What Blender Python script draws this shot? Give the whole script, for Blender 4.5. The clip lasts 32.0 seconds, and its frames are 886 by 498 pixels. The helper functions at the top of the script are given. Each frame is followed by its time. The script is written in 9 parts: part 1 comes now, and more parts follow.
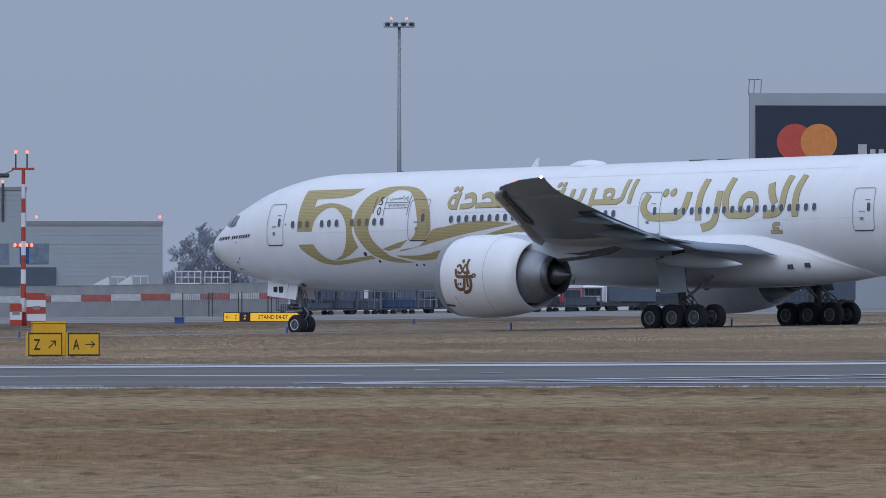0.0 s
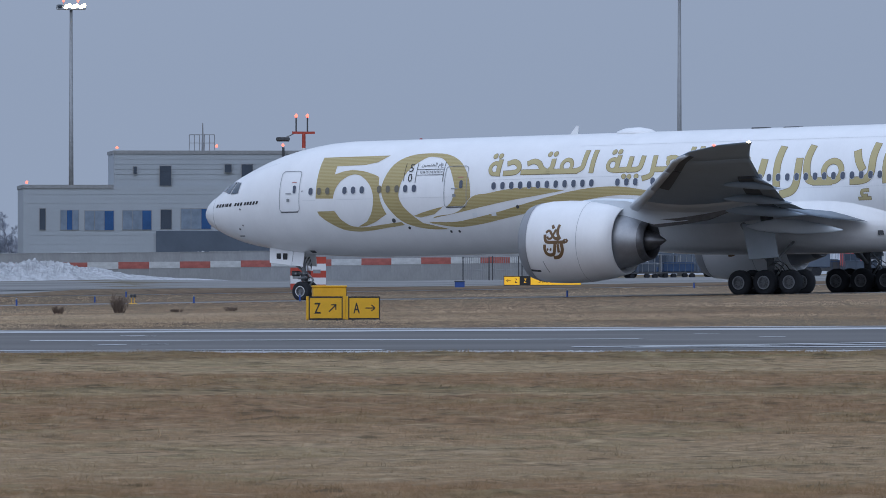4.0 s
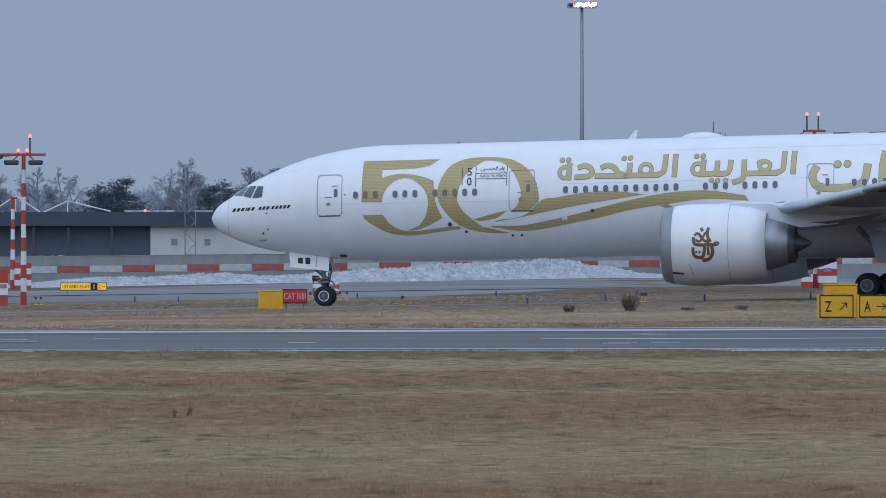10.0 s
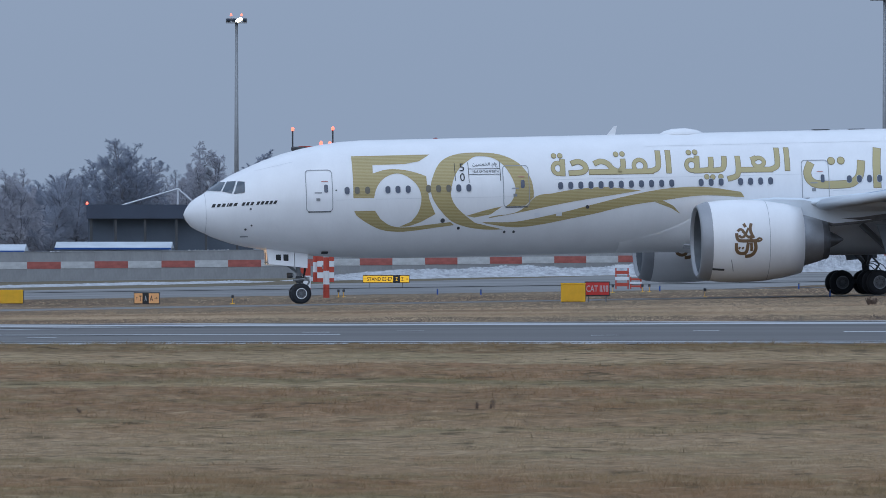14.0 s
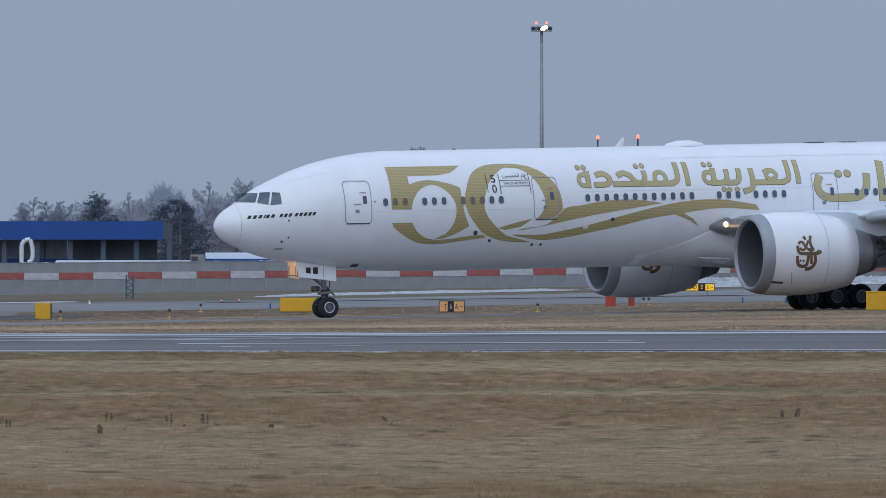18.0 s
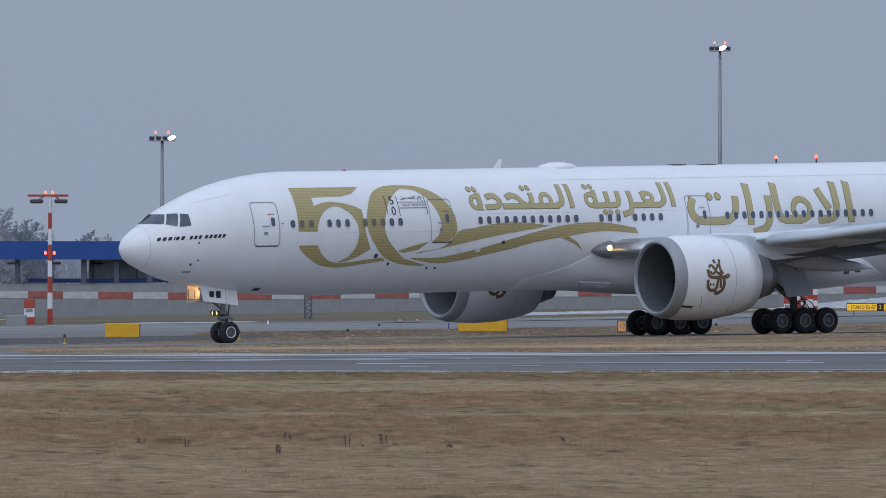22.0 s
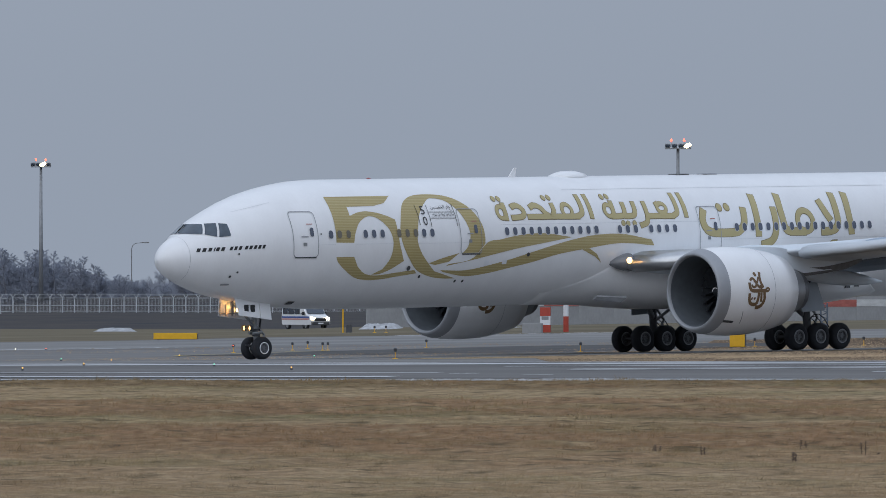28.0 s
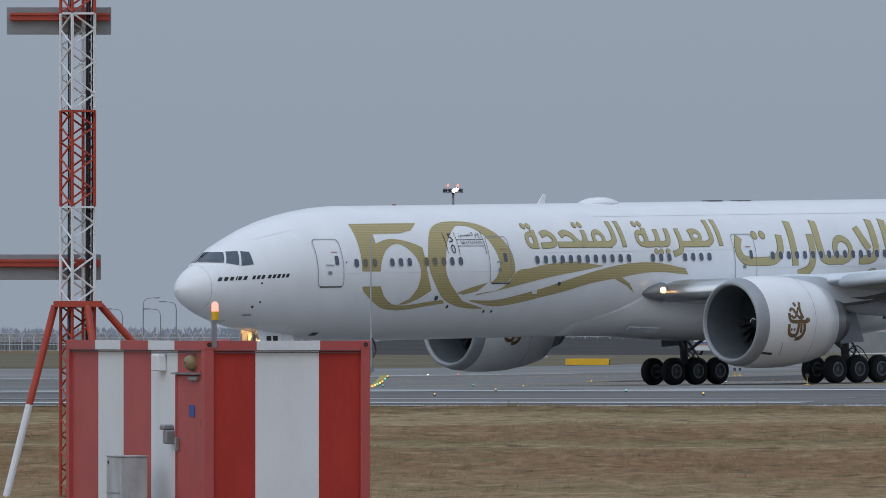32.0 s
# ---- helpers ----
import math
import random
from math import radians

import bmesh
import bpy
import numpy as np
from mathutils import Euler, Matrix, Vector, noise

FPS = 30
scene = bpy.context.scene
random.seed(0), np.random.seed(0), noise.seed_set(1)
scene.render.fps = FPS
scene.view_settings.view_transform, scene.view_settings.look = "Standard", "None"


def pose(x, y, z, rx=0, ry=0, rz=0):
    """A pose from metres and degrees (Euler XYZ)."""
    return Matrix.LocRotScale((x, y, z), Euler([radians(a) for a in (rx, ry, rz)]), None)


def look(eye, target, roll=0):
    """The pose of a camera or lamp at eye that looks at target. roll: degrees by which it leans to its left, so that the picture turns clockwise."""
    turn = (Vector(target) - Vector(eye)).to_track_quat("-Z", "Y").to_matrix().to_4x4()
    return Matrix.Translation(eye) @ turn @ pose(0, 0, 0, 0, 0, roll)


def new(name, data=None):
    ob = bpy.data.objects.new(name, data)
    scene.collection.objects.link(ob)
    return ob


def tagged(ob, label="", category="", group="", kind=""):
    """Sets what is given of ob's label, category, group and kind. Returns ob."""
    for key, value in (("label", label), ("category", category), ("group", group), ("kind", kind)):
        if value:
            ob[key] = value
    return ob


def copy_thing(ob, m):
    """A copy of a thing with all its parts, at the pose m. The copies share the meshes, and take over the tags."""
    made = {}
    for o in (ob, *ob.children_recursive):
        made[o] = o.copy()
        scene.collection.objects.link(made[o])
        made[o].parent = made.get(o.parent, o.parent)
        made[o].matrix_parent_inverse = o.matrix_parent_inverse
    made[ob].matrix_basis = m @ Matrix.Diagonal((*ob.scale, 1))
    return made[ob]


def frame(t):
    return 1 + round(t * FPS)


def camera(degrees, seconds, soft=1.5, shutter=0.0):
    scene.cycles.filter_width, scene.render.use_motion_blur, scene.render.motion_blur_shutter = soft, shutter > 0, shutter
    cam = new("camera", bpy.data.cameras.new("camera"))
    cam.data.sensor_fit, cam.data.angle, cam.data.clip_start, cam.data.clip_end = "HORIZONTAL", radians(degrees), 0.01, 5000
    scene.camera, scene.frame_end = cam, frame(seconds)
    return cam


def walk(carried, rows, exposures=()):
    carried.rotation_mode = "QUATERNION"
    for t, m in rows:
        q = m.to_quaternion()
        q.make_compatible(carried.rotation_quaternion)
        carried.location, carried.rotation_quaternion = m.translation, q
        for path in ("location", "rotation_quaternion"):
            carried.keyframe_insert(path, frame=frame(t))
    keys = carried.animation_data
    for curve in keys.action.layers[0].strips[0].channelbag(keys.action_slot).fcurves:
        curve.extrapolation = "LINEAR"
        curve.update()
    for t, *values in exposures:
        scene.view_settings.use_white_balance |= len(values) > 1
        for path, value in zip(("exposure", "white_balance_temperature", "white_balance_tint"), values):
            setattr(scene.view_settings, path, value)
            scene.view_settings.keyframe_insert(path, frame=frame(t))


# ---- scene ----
from mathutils import geometry

LENS = 5.099
ZC = 3.1           # eye above the ground at its foot
# seconds, pan, tilt in degrees
PAN = [
    (0.0, 5.768, 0.282),
    (0.5, 5.590, 0.233),
    (1.0, 5.446, 0.209),
    (1.5, 5.303, 0.158),
    (2.0, 5.148, 0.199),
    (2.5, 4.926, 0.210),
    (3.0, 4.658, 0.138),
    (3.5, 4.392, 0.066),
    (5.5, 3.516, 0.120),
    (6.0, 3.284, 0.122),
    (6.5, 3.034, 0.120),
    (7.0, 2.793, 0.125),
    (7.5, 2.570, 0.185),
    (8.0, 2.131, 0.220),
    (8.5, 1.866, 0.191),
    (9.0, 1.628, 0.131),
    (9.5, 1.405, 0.108),
    (10.0, 1.214, 0.063),
    (10.5, 1.037, 0.059),
    (11.0, 0.816, 0.082),
    (11.5, 0.620, 0.118),
    (12.0, 0.402, 0.117),
    (12.5, 0.175, 0.061),
    (13.0, -0.008, 0.045),
    (13.5, -0.183, 0.052),
    (14.0, -0.528, 0.020),
    (14.5, -0.835, 0.050),
    (15.0, -1.129, 0.062),
    (15.5, -1.373, 0.048),
    (17.5, -2.171, 0.071),
    (18.0, -2.285, 0.067),
    (18.5, -2.268, 0.099),
    (19.0, -2.183, 0.140),
    (19.5, -2.142, 0.185),
    (20.0, -2.193, 0.198),
    (20.5, -2.407, 0.210),
    (21.0, -2.736, 0.201),
    (21.5, -3.077, 0.207),
    (22.0, -3.312, 0.182),
    (22.5, -3.589, 0.177),
    (23.0, -3.817, 0.150),
    (23.5, -4.051, 0.161),
    (24.0, -4.387, 0.170),
    (24.5, -4.622, 0.215),
    (25.0, -4.853, 0.225),
    (25.5, -5.073, 0.226),
    (27.5, -6.077, 0.222),
    (28.0, -6.282, 0.227),
    (28.5, -6.543, 0.201),
    (29.0, -6.869, 0.195),
    (29.5, -7.200, 0.161),
    (30.0, -7.553, 0.275),
    (30.5, -7.891, 0.335),
    (31.0, -8.182, 0.330),
    (31.5, -8.420, 0.330),
    (32.0, -8.654, 0.375),
]
cam = camera(LENS, 32.0, soft=0.65)
walk(cam, [(t, pose(0, 0, ZC, 90 + tilt, 0, -pan)) for t, pan, tilt in PAN],
     exposures=[(0.0, -0.03, 5800, 14), (5.0, -0.03, 5720, 12), (9.0, -0.04, 5620, 11), (12.0, -0.05, 5580, 9), (15.0, -0.05, 5640, 10), (19.0, -0.04, 5880, 12), (22.0, -0.06, 6050, 13), (24.0, -0.06, 6120, 12), (28.0, -0.05, 6330, 11), (32.0, -0.07, 6350, 9)])

# ---- light: a heavy overcast winter day ----
world = bpy.data.worlds.new("overcast")
scene.world = world
world.use_nodes = True
wn, wl = world.node_tree.nodes, world.node_tree.links
wn.clear()
sky = wn.new("ShaderNodeTexSky")
sky.sky_type, sky.sun_disc = "NISHITA", False
sky.sun_elevation, sky.sun_rotation = radians(25), radians(200)
sky.air_density, sky.dust_density = 1.0, 3.0
cloud = wn.new("ShaderNodeTexNoise")
cloud.inputs["Scale"].default_value, cloud.inputs["Detail"].default_value = 2.5, 4
ramp = wn.new("ShaderNodeValToRGB")
ramp.color_ramp.elements[0].color = (0.305, 0.352, 0.425, 1)
ramp.color_ramp.elements[1].color = (0.325, 0.372, 0.445, 1)
mixw = wn.new("ShaderNodeMixRGB")
mixw.inputs[0].default_value = 0.965
bg = wn.new("ShaderNodeBackground")
bg.inputs["Strength"].default_value = 1.0
scale_sky = wn.new("ShaderNodeMixRGB")
scale_sky.blend_type, scale_sky.inputs[0].default_value = "MULTIPLY", 1.0
scale_sky.inputs[2].default_value = (0.1, 0.1, 0.1, 1)
wo = wn.new("ShaderNodeOutputWorld")
wl.new(sky.outputs[0], scale_sky.inputs[1])
wl.new(cloud.outputs["Fac"], ramp.inputs[0])
wl.new(scale_sky.outputs[0], mixw.inputs[1])
# an overcast sky is about twice as bright overhead as at its rim
tcw = wn.new("ShaderNodeTexCoord")
sep = wn.new("ShaderNodeSeparateXYZ")
rise = wn.new("ShaderNodeMapRange")
rise.inputs[1].default_value, rise.inputs[2].default_value = 0.02, 0.9
rise.inputs[3].default_value, rise.inputs[4].default_value = 1.0, 2.3
dome = wn.new("ShaderNodeVectorMath")
dome.operation = "SCALE"
wl.new(tcw.outputs["Generated"], sep.inputs[0])
wl.new(sep.outputs["Z"], rise.inputs[0])
wl.new(ramp.outputs[0], dome.inputs[0])
wl.new(rise.outputs[0], dome.inputs["Scale"])
wl.new(dome.outputs[0], mixw.inputs[2])
wl.new(mixw.outputs[0], bg.inputs["Color"])
wl.new(bg.outputs[0], wo.inputs[0])
sun = new("sun", bpy.data.lights.new("sun", "SUN"))
sun.data.energy, sun.data.angle, sun.data.color = 0.7, radians(70), (0.97, 0.98, 1.0)
sun.matrix_world = look((0, 0, 50), (20, 55, 0))


# ---- materials ----
def material(name, color, rough=0.6, metal=0.0, vary=0.12, scale=3.0, bump=0.0, bump_scale=40.0, coat=0.0, emit=None, random_v=0.0, stretch=(1, 1, 1), color2=None, detail=6, gloss=0.5):
    m = bpy.data.materials.new(name)
    m.use_nodes = True
    n, l = m.node_tree.nodes, m.node_tree.links
    p = n["Principled BSDF"]
    p.inputs["Roughness"].default_value, p.inputs["Metallic"].default_value = rough, metal
    p.inputs["Coat Weight"].default_value = coat
    p.inputs["Specular IOR Level"].default_value = gloss
    if emit:
        p.inputs["Emission Color"].default_value = (*emit[:3], 1)
        p.inputs["Emission Strength"].default_value = emit[3]
    tc = n.new("ShaderNodeTexCoord")
    mp = n.new("ShaderNodeMapping")
    mp.inputs["Scale"].default_value = stretch
    l.new(tc.outputs["Object"], mp.inputs[0])
    a = n.new("ShaderNodeTexNoise")
    a.inputs["Scale"].default_value, a.inputs["Detail"].default_value = scale, detail
    b = n.new("ShaderNodeTexNoise")
    b.inputs["Scale"].default_value, b.inputs["Detail"].default_value = scale * 11, 4
    l.new(mp.outputs[0], a.inputs[0])
    l.new(mp.outputs[0], b.inputs[0])
    s = n.new("ShaderNodeMath")
    s.operation = "MULTIPLY_ADD"
    s.inputs[1].default_value = 0.4
    l.new(b.outputs["Fac"], s.inputs[0])
    l.new(a.outputs["Fac"], s.inputs[2])
    r = n.new("ShaderNodeMapRange")
    r.inputs[1].default_value, r.inputs[2].default_value = 0.4, 1.0
    l.new(s.outputs[0], r.inputs[0])
    mix = n.new("ShaderNodeMixRGB")
    c2 = color2 or [min(1, c * (1 + vary)) for c in color]
    c1 = color if color2 else [c * (1 - vary) for c in color]
    mix.inputs[1].default_value, mix.inputs[2].default_value = (*c1, 1), (*c2, 1)
    l.new(r.outputs[0], mix.inputs[0])
    out = mix.outputs[0]
    if random_v:
        oi = n.new("ShaderNodeObjectInfo")
        mr = n.new("ShaderNodeMapRange")
        mr.inputs[3].default_value, mr.inputs[4].default_value = 1 - random_v, 1 + random_v
        l.new(oi.outputs["Random"], mr.inputs[0])
        hs = n.new("ShaderNodeHueSaturation")
        l.new(mr.outputs[0], hs.inputs["Value"])
        l.new(out, hs.inputs["Color"])
        out = hs.outputs[0]
    l.new(out, p.inputs["Base Color"])
    if bump:
        bt = n.new("ShaderNodeTexNoise")
        bt.inputs["Scale"].default_value = bump_scale
        l.new(mp.outputs[0], bt.inputs[0])
        bn = n.new("ShaderNodeBump")
        bn.inputs["Strength"].default_value, bn.inputs["Distance"].default_value = bump, 0.02
        l.new(bt.outputs["Fac"], bn.inputs["Height"])
        l.new(bn.outputs[0], p.inputs["Normal"])
    return m


WHITE = material("white_aircraft_paint", (0.845, 0.845, 0.85), 0.28, vary=0.045, scale=0.9, coat=0.4, stretch=(1, 1, 0.25))
GREYP = material("grey_wing_paint", (0.32, 0.405, 0.51), 0.4, vary=0.08, scale=0.7)
# Light grey paint, made paler still for light bounced under the inboard wing.
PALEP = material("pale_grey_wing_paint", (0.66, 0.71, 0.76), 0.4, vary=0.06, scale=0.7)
# Flap grey darkened to carry the shade along the trailing edge.
FLAPP = material("dark_grey_flap_paint", (0.19, 0.235, 0.29), 0.5, vary=0.1, scale=0.7)
SLATP = material("light_grey_slat_paint", (0.55, 0.59, 0.63), 0.35, vary=0.06, scale=0.7)
DOORP = material("grey_gear_door_paint", (0.43, 0.48, 0.53), 0.5, vary=0.08, scale=1.5)
# Near-black for strips that draw the shade in slat and flap gaps.
DARKW = material("dark_slat_gap", (0.07, 0.085, 0.11), 0.6)
GOLD = material("gold_livery_film", (0.41, 0.325, 0.13), 0.42, 0.1, vary=0.06, scale=1)
GOLDL = material("plain_gold_film", (0.49, 0.415, 0.205), 0.42, 0.1, vary=0.05, scale=1)


def pinstripe(m, pale, pitch, share):
    """Lays fine level stripes over the colour of a material."""
    n, l = m.node_tree.nodes, m.node_tree.links
    p = n["Principled BSDF"]
    tc, sp = n.new("ShaderNodeTexCoord"), n.new("ShaderNodeSeparateXYZ")
    ml, fr, gt, mx = n.new("ShaderNodeMath"), n.new("ShaderNodeMath"), n.new("ShaderNodeMath"), n.new("ShaderNodeMixRGB")
    ml.operation, fr.operation, gt.operation = "MULTIPLY", "FRACT", "LESS_THAN"
    ml.inputs[1].default_value, gt.inputs[1].default_value = 1 / pitch, share
    old = p.inputs["Base Color"].links[0].from_socket
    l.new(tc.outputs["Object"], sp.inputs[0])
    l.new(sp.outputs["Z"], ml.inputs[0])
    l.new(ml.outputs[0], fr.inputs[0])
    l.new(fr.outputs[0], gt.inputs[0])
    l.new(gt.outputs[0], mx.inputs[0])
    l.new(old, mx.inputs[1])
    mx.inputs[2].default_value = (*pale, 1)
    l.new(mx.outputs[0], p.inputs["Base Color"])


pinstripe(GOLD, (0.50, 0.42, 0.225), 0.076, 0.36)
FILMW = material("window_under_gold_film", (0.16, 0.145, 0.11), 0.35, vary=0.15, scale=3)
LINE = material("grey_seam", (0.33, 0.34, 0.36), 0.6)
SEAM = material("faint_skin_seam", (0.66, 0.67, 0.685), 0.5)
BLACK = material("black_lettering", (0.02, 0.02, 0.022), 0.5)
REDP = material("pale_red_lettering", (0.48, 0.20, 0.18), 0.5)
GLASS = material("cockpit_glass", (0.03, 0.045, 0.07), 0.08, vary=0.2, coat=0.6)
# Paler than the other glass: reflected sky is in its base colour.
COCKPIT = material("sky_lit_cockpit_glass", (0.052, 0.072, 0.098), 0.1, vary=0.35, scale=2.5, coat=0.6)
CABIN = material("cabin_window_pane", (0.085, 0.10, 0.14), 0.25, vary=0.2, coat=0.4)
METAL = material("bare_metal", (0.50, 0.51, 0.52), 0.32, 0.85, vary=0.12, scale=2)
LIPM = material("matte_inlet_metal", (0.33, 0.34, 0.36), 0.5, 0.3, vary=0.06, scale=2)
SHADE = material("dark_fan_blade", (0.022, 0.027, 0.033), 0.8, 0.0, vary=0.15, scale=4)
EMBLEM = material("bronze_emblem", (0.17, 0.10, 0.045), 0.5)
FRAMEW = material("pale_window_frame", (0.66, 0.67, 0.69), 0.5)
HOUS = material("dark_lamp_glazing", (0.15, 0.155, 0.165), 0.3, vary=0.1, coat=0.5)
BRONZE = material("bronze_outline", (0.235, 0.185, 0.085), 0.5, vary=0.1, scale=1)
LAMPT = material("dimmed_taxi_lamp", (0.8, 0.5, 0.2), 0.4, emit=(1.0, 0.58, 0.22, 3.0))
# Strong emitter added inside the wheel well to light the gear doors.
WELL = material("lit_taxi_lamp", (1, 0.8, 0.5), 0.4, emit=(1.0, 0.47, 0.12, 75))
HOT = material("heat_stained_metal", (0.17, 0.175, 0.19), 0.42, 0.7, vary=0.3, scale=3)
TYRE = material("tyre_rubber", (0.018, 0.020, 0.025), 0.8, vary=0.2, scale=6)
RIM = material("grey_wheel_rim", (0.17, 0.175, 0.185), 0.5, 0.3, vary=0.2, scale=9)
DARK = material("dark_steel", (0.075, 0.078, 0.084), 0.6, 0.2, vary=0.2)
LAMP = material("lit_lamp", (1, 0.8, 0.5), 0.4, emit=(1.0, 0.58, 0.22, 3.5))
LAMPW = material("lit_flood_lamp", (1, 0.9, 0.7), 0.4, emit=(1.0, 0.78, 0.46, 12))
LAMPR = material("lit_red_lamp", (0.5, 0.05, 0.02), 0.4, emit=(1.0, 0.13, 0.075, 3.4))
LAMPG = material("lit_green_lamp", (0.2, 0.6, 0.4), 0.4, emit=(0.3, 0.9, 0.6, 0.9))
LAMPA = material("lit_amber_lamp", (0.7, 0.4, 0.1), 0.4, emit=(1.0, 0.5, 0.1, 1.6))
CONC = material("weathered_concrete", (0.325, 0.33, 0.335), 0.9, vary=0.2, scale=0.6, bump=0.2, stretch=(1, 1, 0.5))
REDS = material("faded_red_wall_paint", (0.40, 0.125, 0.105), 0.85, vary=0.3, scale=1.6, stretch=(1, 1, 2))
WHITS = material("weathered_white_wall_paint", (0.56, 0.57, 0.57), 0.85, vary=0.2, scale=1.6, stretch=(1, 1, 2))
RED = material("red_container_paint", (0.42, 0.042, 0.032), 0.6, vary=0.16, scale=1.5, stretch=(1, 1, 0.4), gloss=0.2)
RED2 = material("faded_red_container_paint", (0.45, 0.085, 0.08), 0.5, vary=0.12, scale=1.5)
ORANGE = material("red_mast_paint", (0.44, 0.06, 0.035), 0.5, vary=0.15, scale=3)
STAIN = material("stained_grey_cabinet_paint", (0.42, 0.44, 0.45), 0.6, vary=0.3, scale=5, stretch=(1, 1, 0.3))
ROOFD = material("dark_navy_roof_edge", (0.05, 0.065, 0.10), 0.6, vary=0.15, scale=0.5)
WALLW = material("off_white_wall_panels", (0.60, 0.60, 0.585), 0.6, vary=0.08, scale=0.5)
CORE = material("dull_core_metal", (0.33, 0.34, 0.36), 0.42, 0.6, vary=0.15, scale=2)
WPAINT = material("white_container_paint", (0.75, 0.765, 0.785), 0.45, vary=0.06, scale=2, stretch=(1, 1, 0.3))
GALV = material("galvanised_steel", (0.28, 0.29, 0.30), 0.5, 0.4, vary=0.15)
FENCEM = material("pale_galvanised_fence", (0.52, 0.54, 0.56), 0.6, 0.1, vary=0.12)
YELLOW = material("yellow_sign_paint", (0.78, 0.43, 0.012), 0.5, vary=0.1)
YELLIT = material("lit_yellow_sign_face", (0.8, 0.48, 0.02), 0.45, emit=(1.0, 0.50, 0.015, 0.42))
PEACH = material("pale_orange_sign_face", (0.68, 0.36, 0.15), 0.5, emit=(1.0, 0.5, 0.2, 0.10))
SNOW = material("dirty_snow", (0.25, 0.255, 0.262), 0.9, color2=(0.60, 0.61, 0.63), scale=1.6, bump=1.0, bump_scale=9, gloss=0.1)
ASPH = material("worn_asphalt", (0.185, 0.18, 0.175), 0.9, vary=0.3, scale=0.08, bump=0.1, stretch=(0.25, 1, 1), gloss=0.1)
ASPHW = material("damp_runway_asphalt", (0.155, 0.15, 0.145), 0.9, vary=0.35, scale=0.12, bump=0.1, stretch=(0.08, 1, 1), gloss=0.08)
PAINTW = material("white_runway_paint", (0.34, 0.345, 0.35), 0.8, color2=(0.62, 0.625, 0.63), scale=0.5, stretch=(0.3, 1, 1), gloss=0.2)
# Paving paled to carry the sky sheen that its low gloss leaves out.
PAVE = material("pale_concrete_paving", (0.225, 0.222, 0.217), 0.9, vary=0.3, scale=0.1, stretch=(0.25, 1, 1), gloss=0.06)
DISCR = material("red_board_disc", (0.56, 0.085, 0.06), 0.6)
DISC = material("orange_board_disc", (0.72, 0.27, 0.07), 0.6)
PAINTY = material("yellow_taxi_paint", (0.40, 0.32, 0.11), 0.8, vary=0.35, scale=1.2, gloss=0.1)
CLAD = material("pale_metal_cladding", (0.36, 0.395, 0.43), 0.5, vary=0.06, scale=0.4)
CLADM = material("shaded_blue_grey_wall", (0.10, 0.125, 0.165), 0.7, vary=0.12, scale=0.5)
EARTH = material("dark_overgrown_earth", (0.040, 0.042, 0.050), 0.95, scale=0.25, bump=0.6, bump_scale=3, color2=(0.085, 0.075, 0.066), stretch=(0.5, 1, 1.5), gloss=0.1)
DULL = material("dull_olive_grass", (0.105, 0.088, 0.058), 0.95, scale=0.09, color2=(0.20, 0.172, 0.12), stretch=(0.3, 1, 1), bump=0.3, bump_scale=6, gloss=0.08)
DIMG = material("dim_blue_glazing", (0.06, 0.08, 0.118), 0.5, vary=0.45, scale=0.5, stretch=(1, 1, 0.5))
DUCT = material("grey_inlet_lining", (0.115, 0.13, 0.145), 0.5, 0.1, vary=0.15, scale=3)
DOLLYB = material("dull_blue_cart_paint", (0.03, 0.07, 0.16), 0.6, vary=0.2)
CLADD = material("dark_cladding", (0.085, 0.108, 0.145), 0.7, vary=0.15, scale=0.5)
BLUE = material("blue_roof_panel", (0.012, 0.07, 0.30), 0.45, vary=0.08, scale=0.5)
PANE = material("building_glass", (0.05, 0.065, 0.09), 0.2, vary=0.2, scale=0.7)
PANEG = material("curtained_glass", (0.18, 0.23, 0.30), 0.3, vary=0.3, scale=1.5)
PANEB = material("blue_tinted_glass", (0.025, 0.085, 0.23), 0.2, vary=0.3, scale=0.7)
ROOFS = material("snowy_roof_sheet", (0.50, 0.54, 0.58), 0.7, vary=0.15, scale=0.5)
# Bark, twig and needle colours are paled and blued to carry distance haze.
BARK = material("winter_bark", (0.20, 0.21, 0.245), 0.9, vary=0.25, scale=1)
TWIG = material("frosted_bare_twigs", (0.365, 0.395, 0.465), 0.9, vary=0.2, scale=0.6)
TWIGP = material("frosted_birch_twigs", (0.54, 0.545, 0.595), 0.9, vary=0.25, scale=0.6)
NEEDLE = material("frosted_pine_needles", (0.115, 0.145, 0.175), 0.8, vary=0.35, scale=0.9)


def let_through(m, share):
    """Lets twigs and needles pass light on, which evens their shade as haze would."""
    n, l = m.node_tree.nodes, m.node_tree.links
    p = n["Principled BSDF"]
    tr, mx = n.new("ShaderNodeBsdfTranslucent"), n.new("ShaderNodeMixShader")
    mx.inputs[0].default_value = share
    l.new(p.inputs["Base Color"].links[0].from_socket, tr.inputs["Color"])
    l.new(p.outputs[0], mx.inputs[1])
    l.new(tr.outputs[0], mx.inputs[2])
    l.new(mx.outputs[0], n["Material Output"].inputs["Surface"])


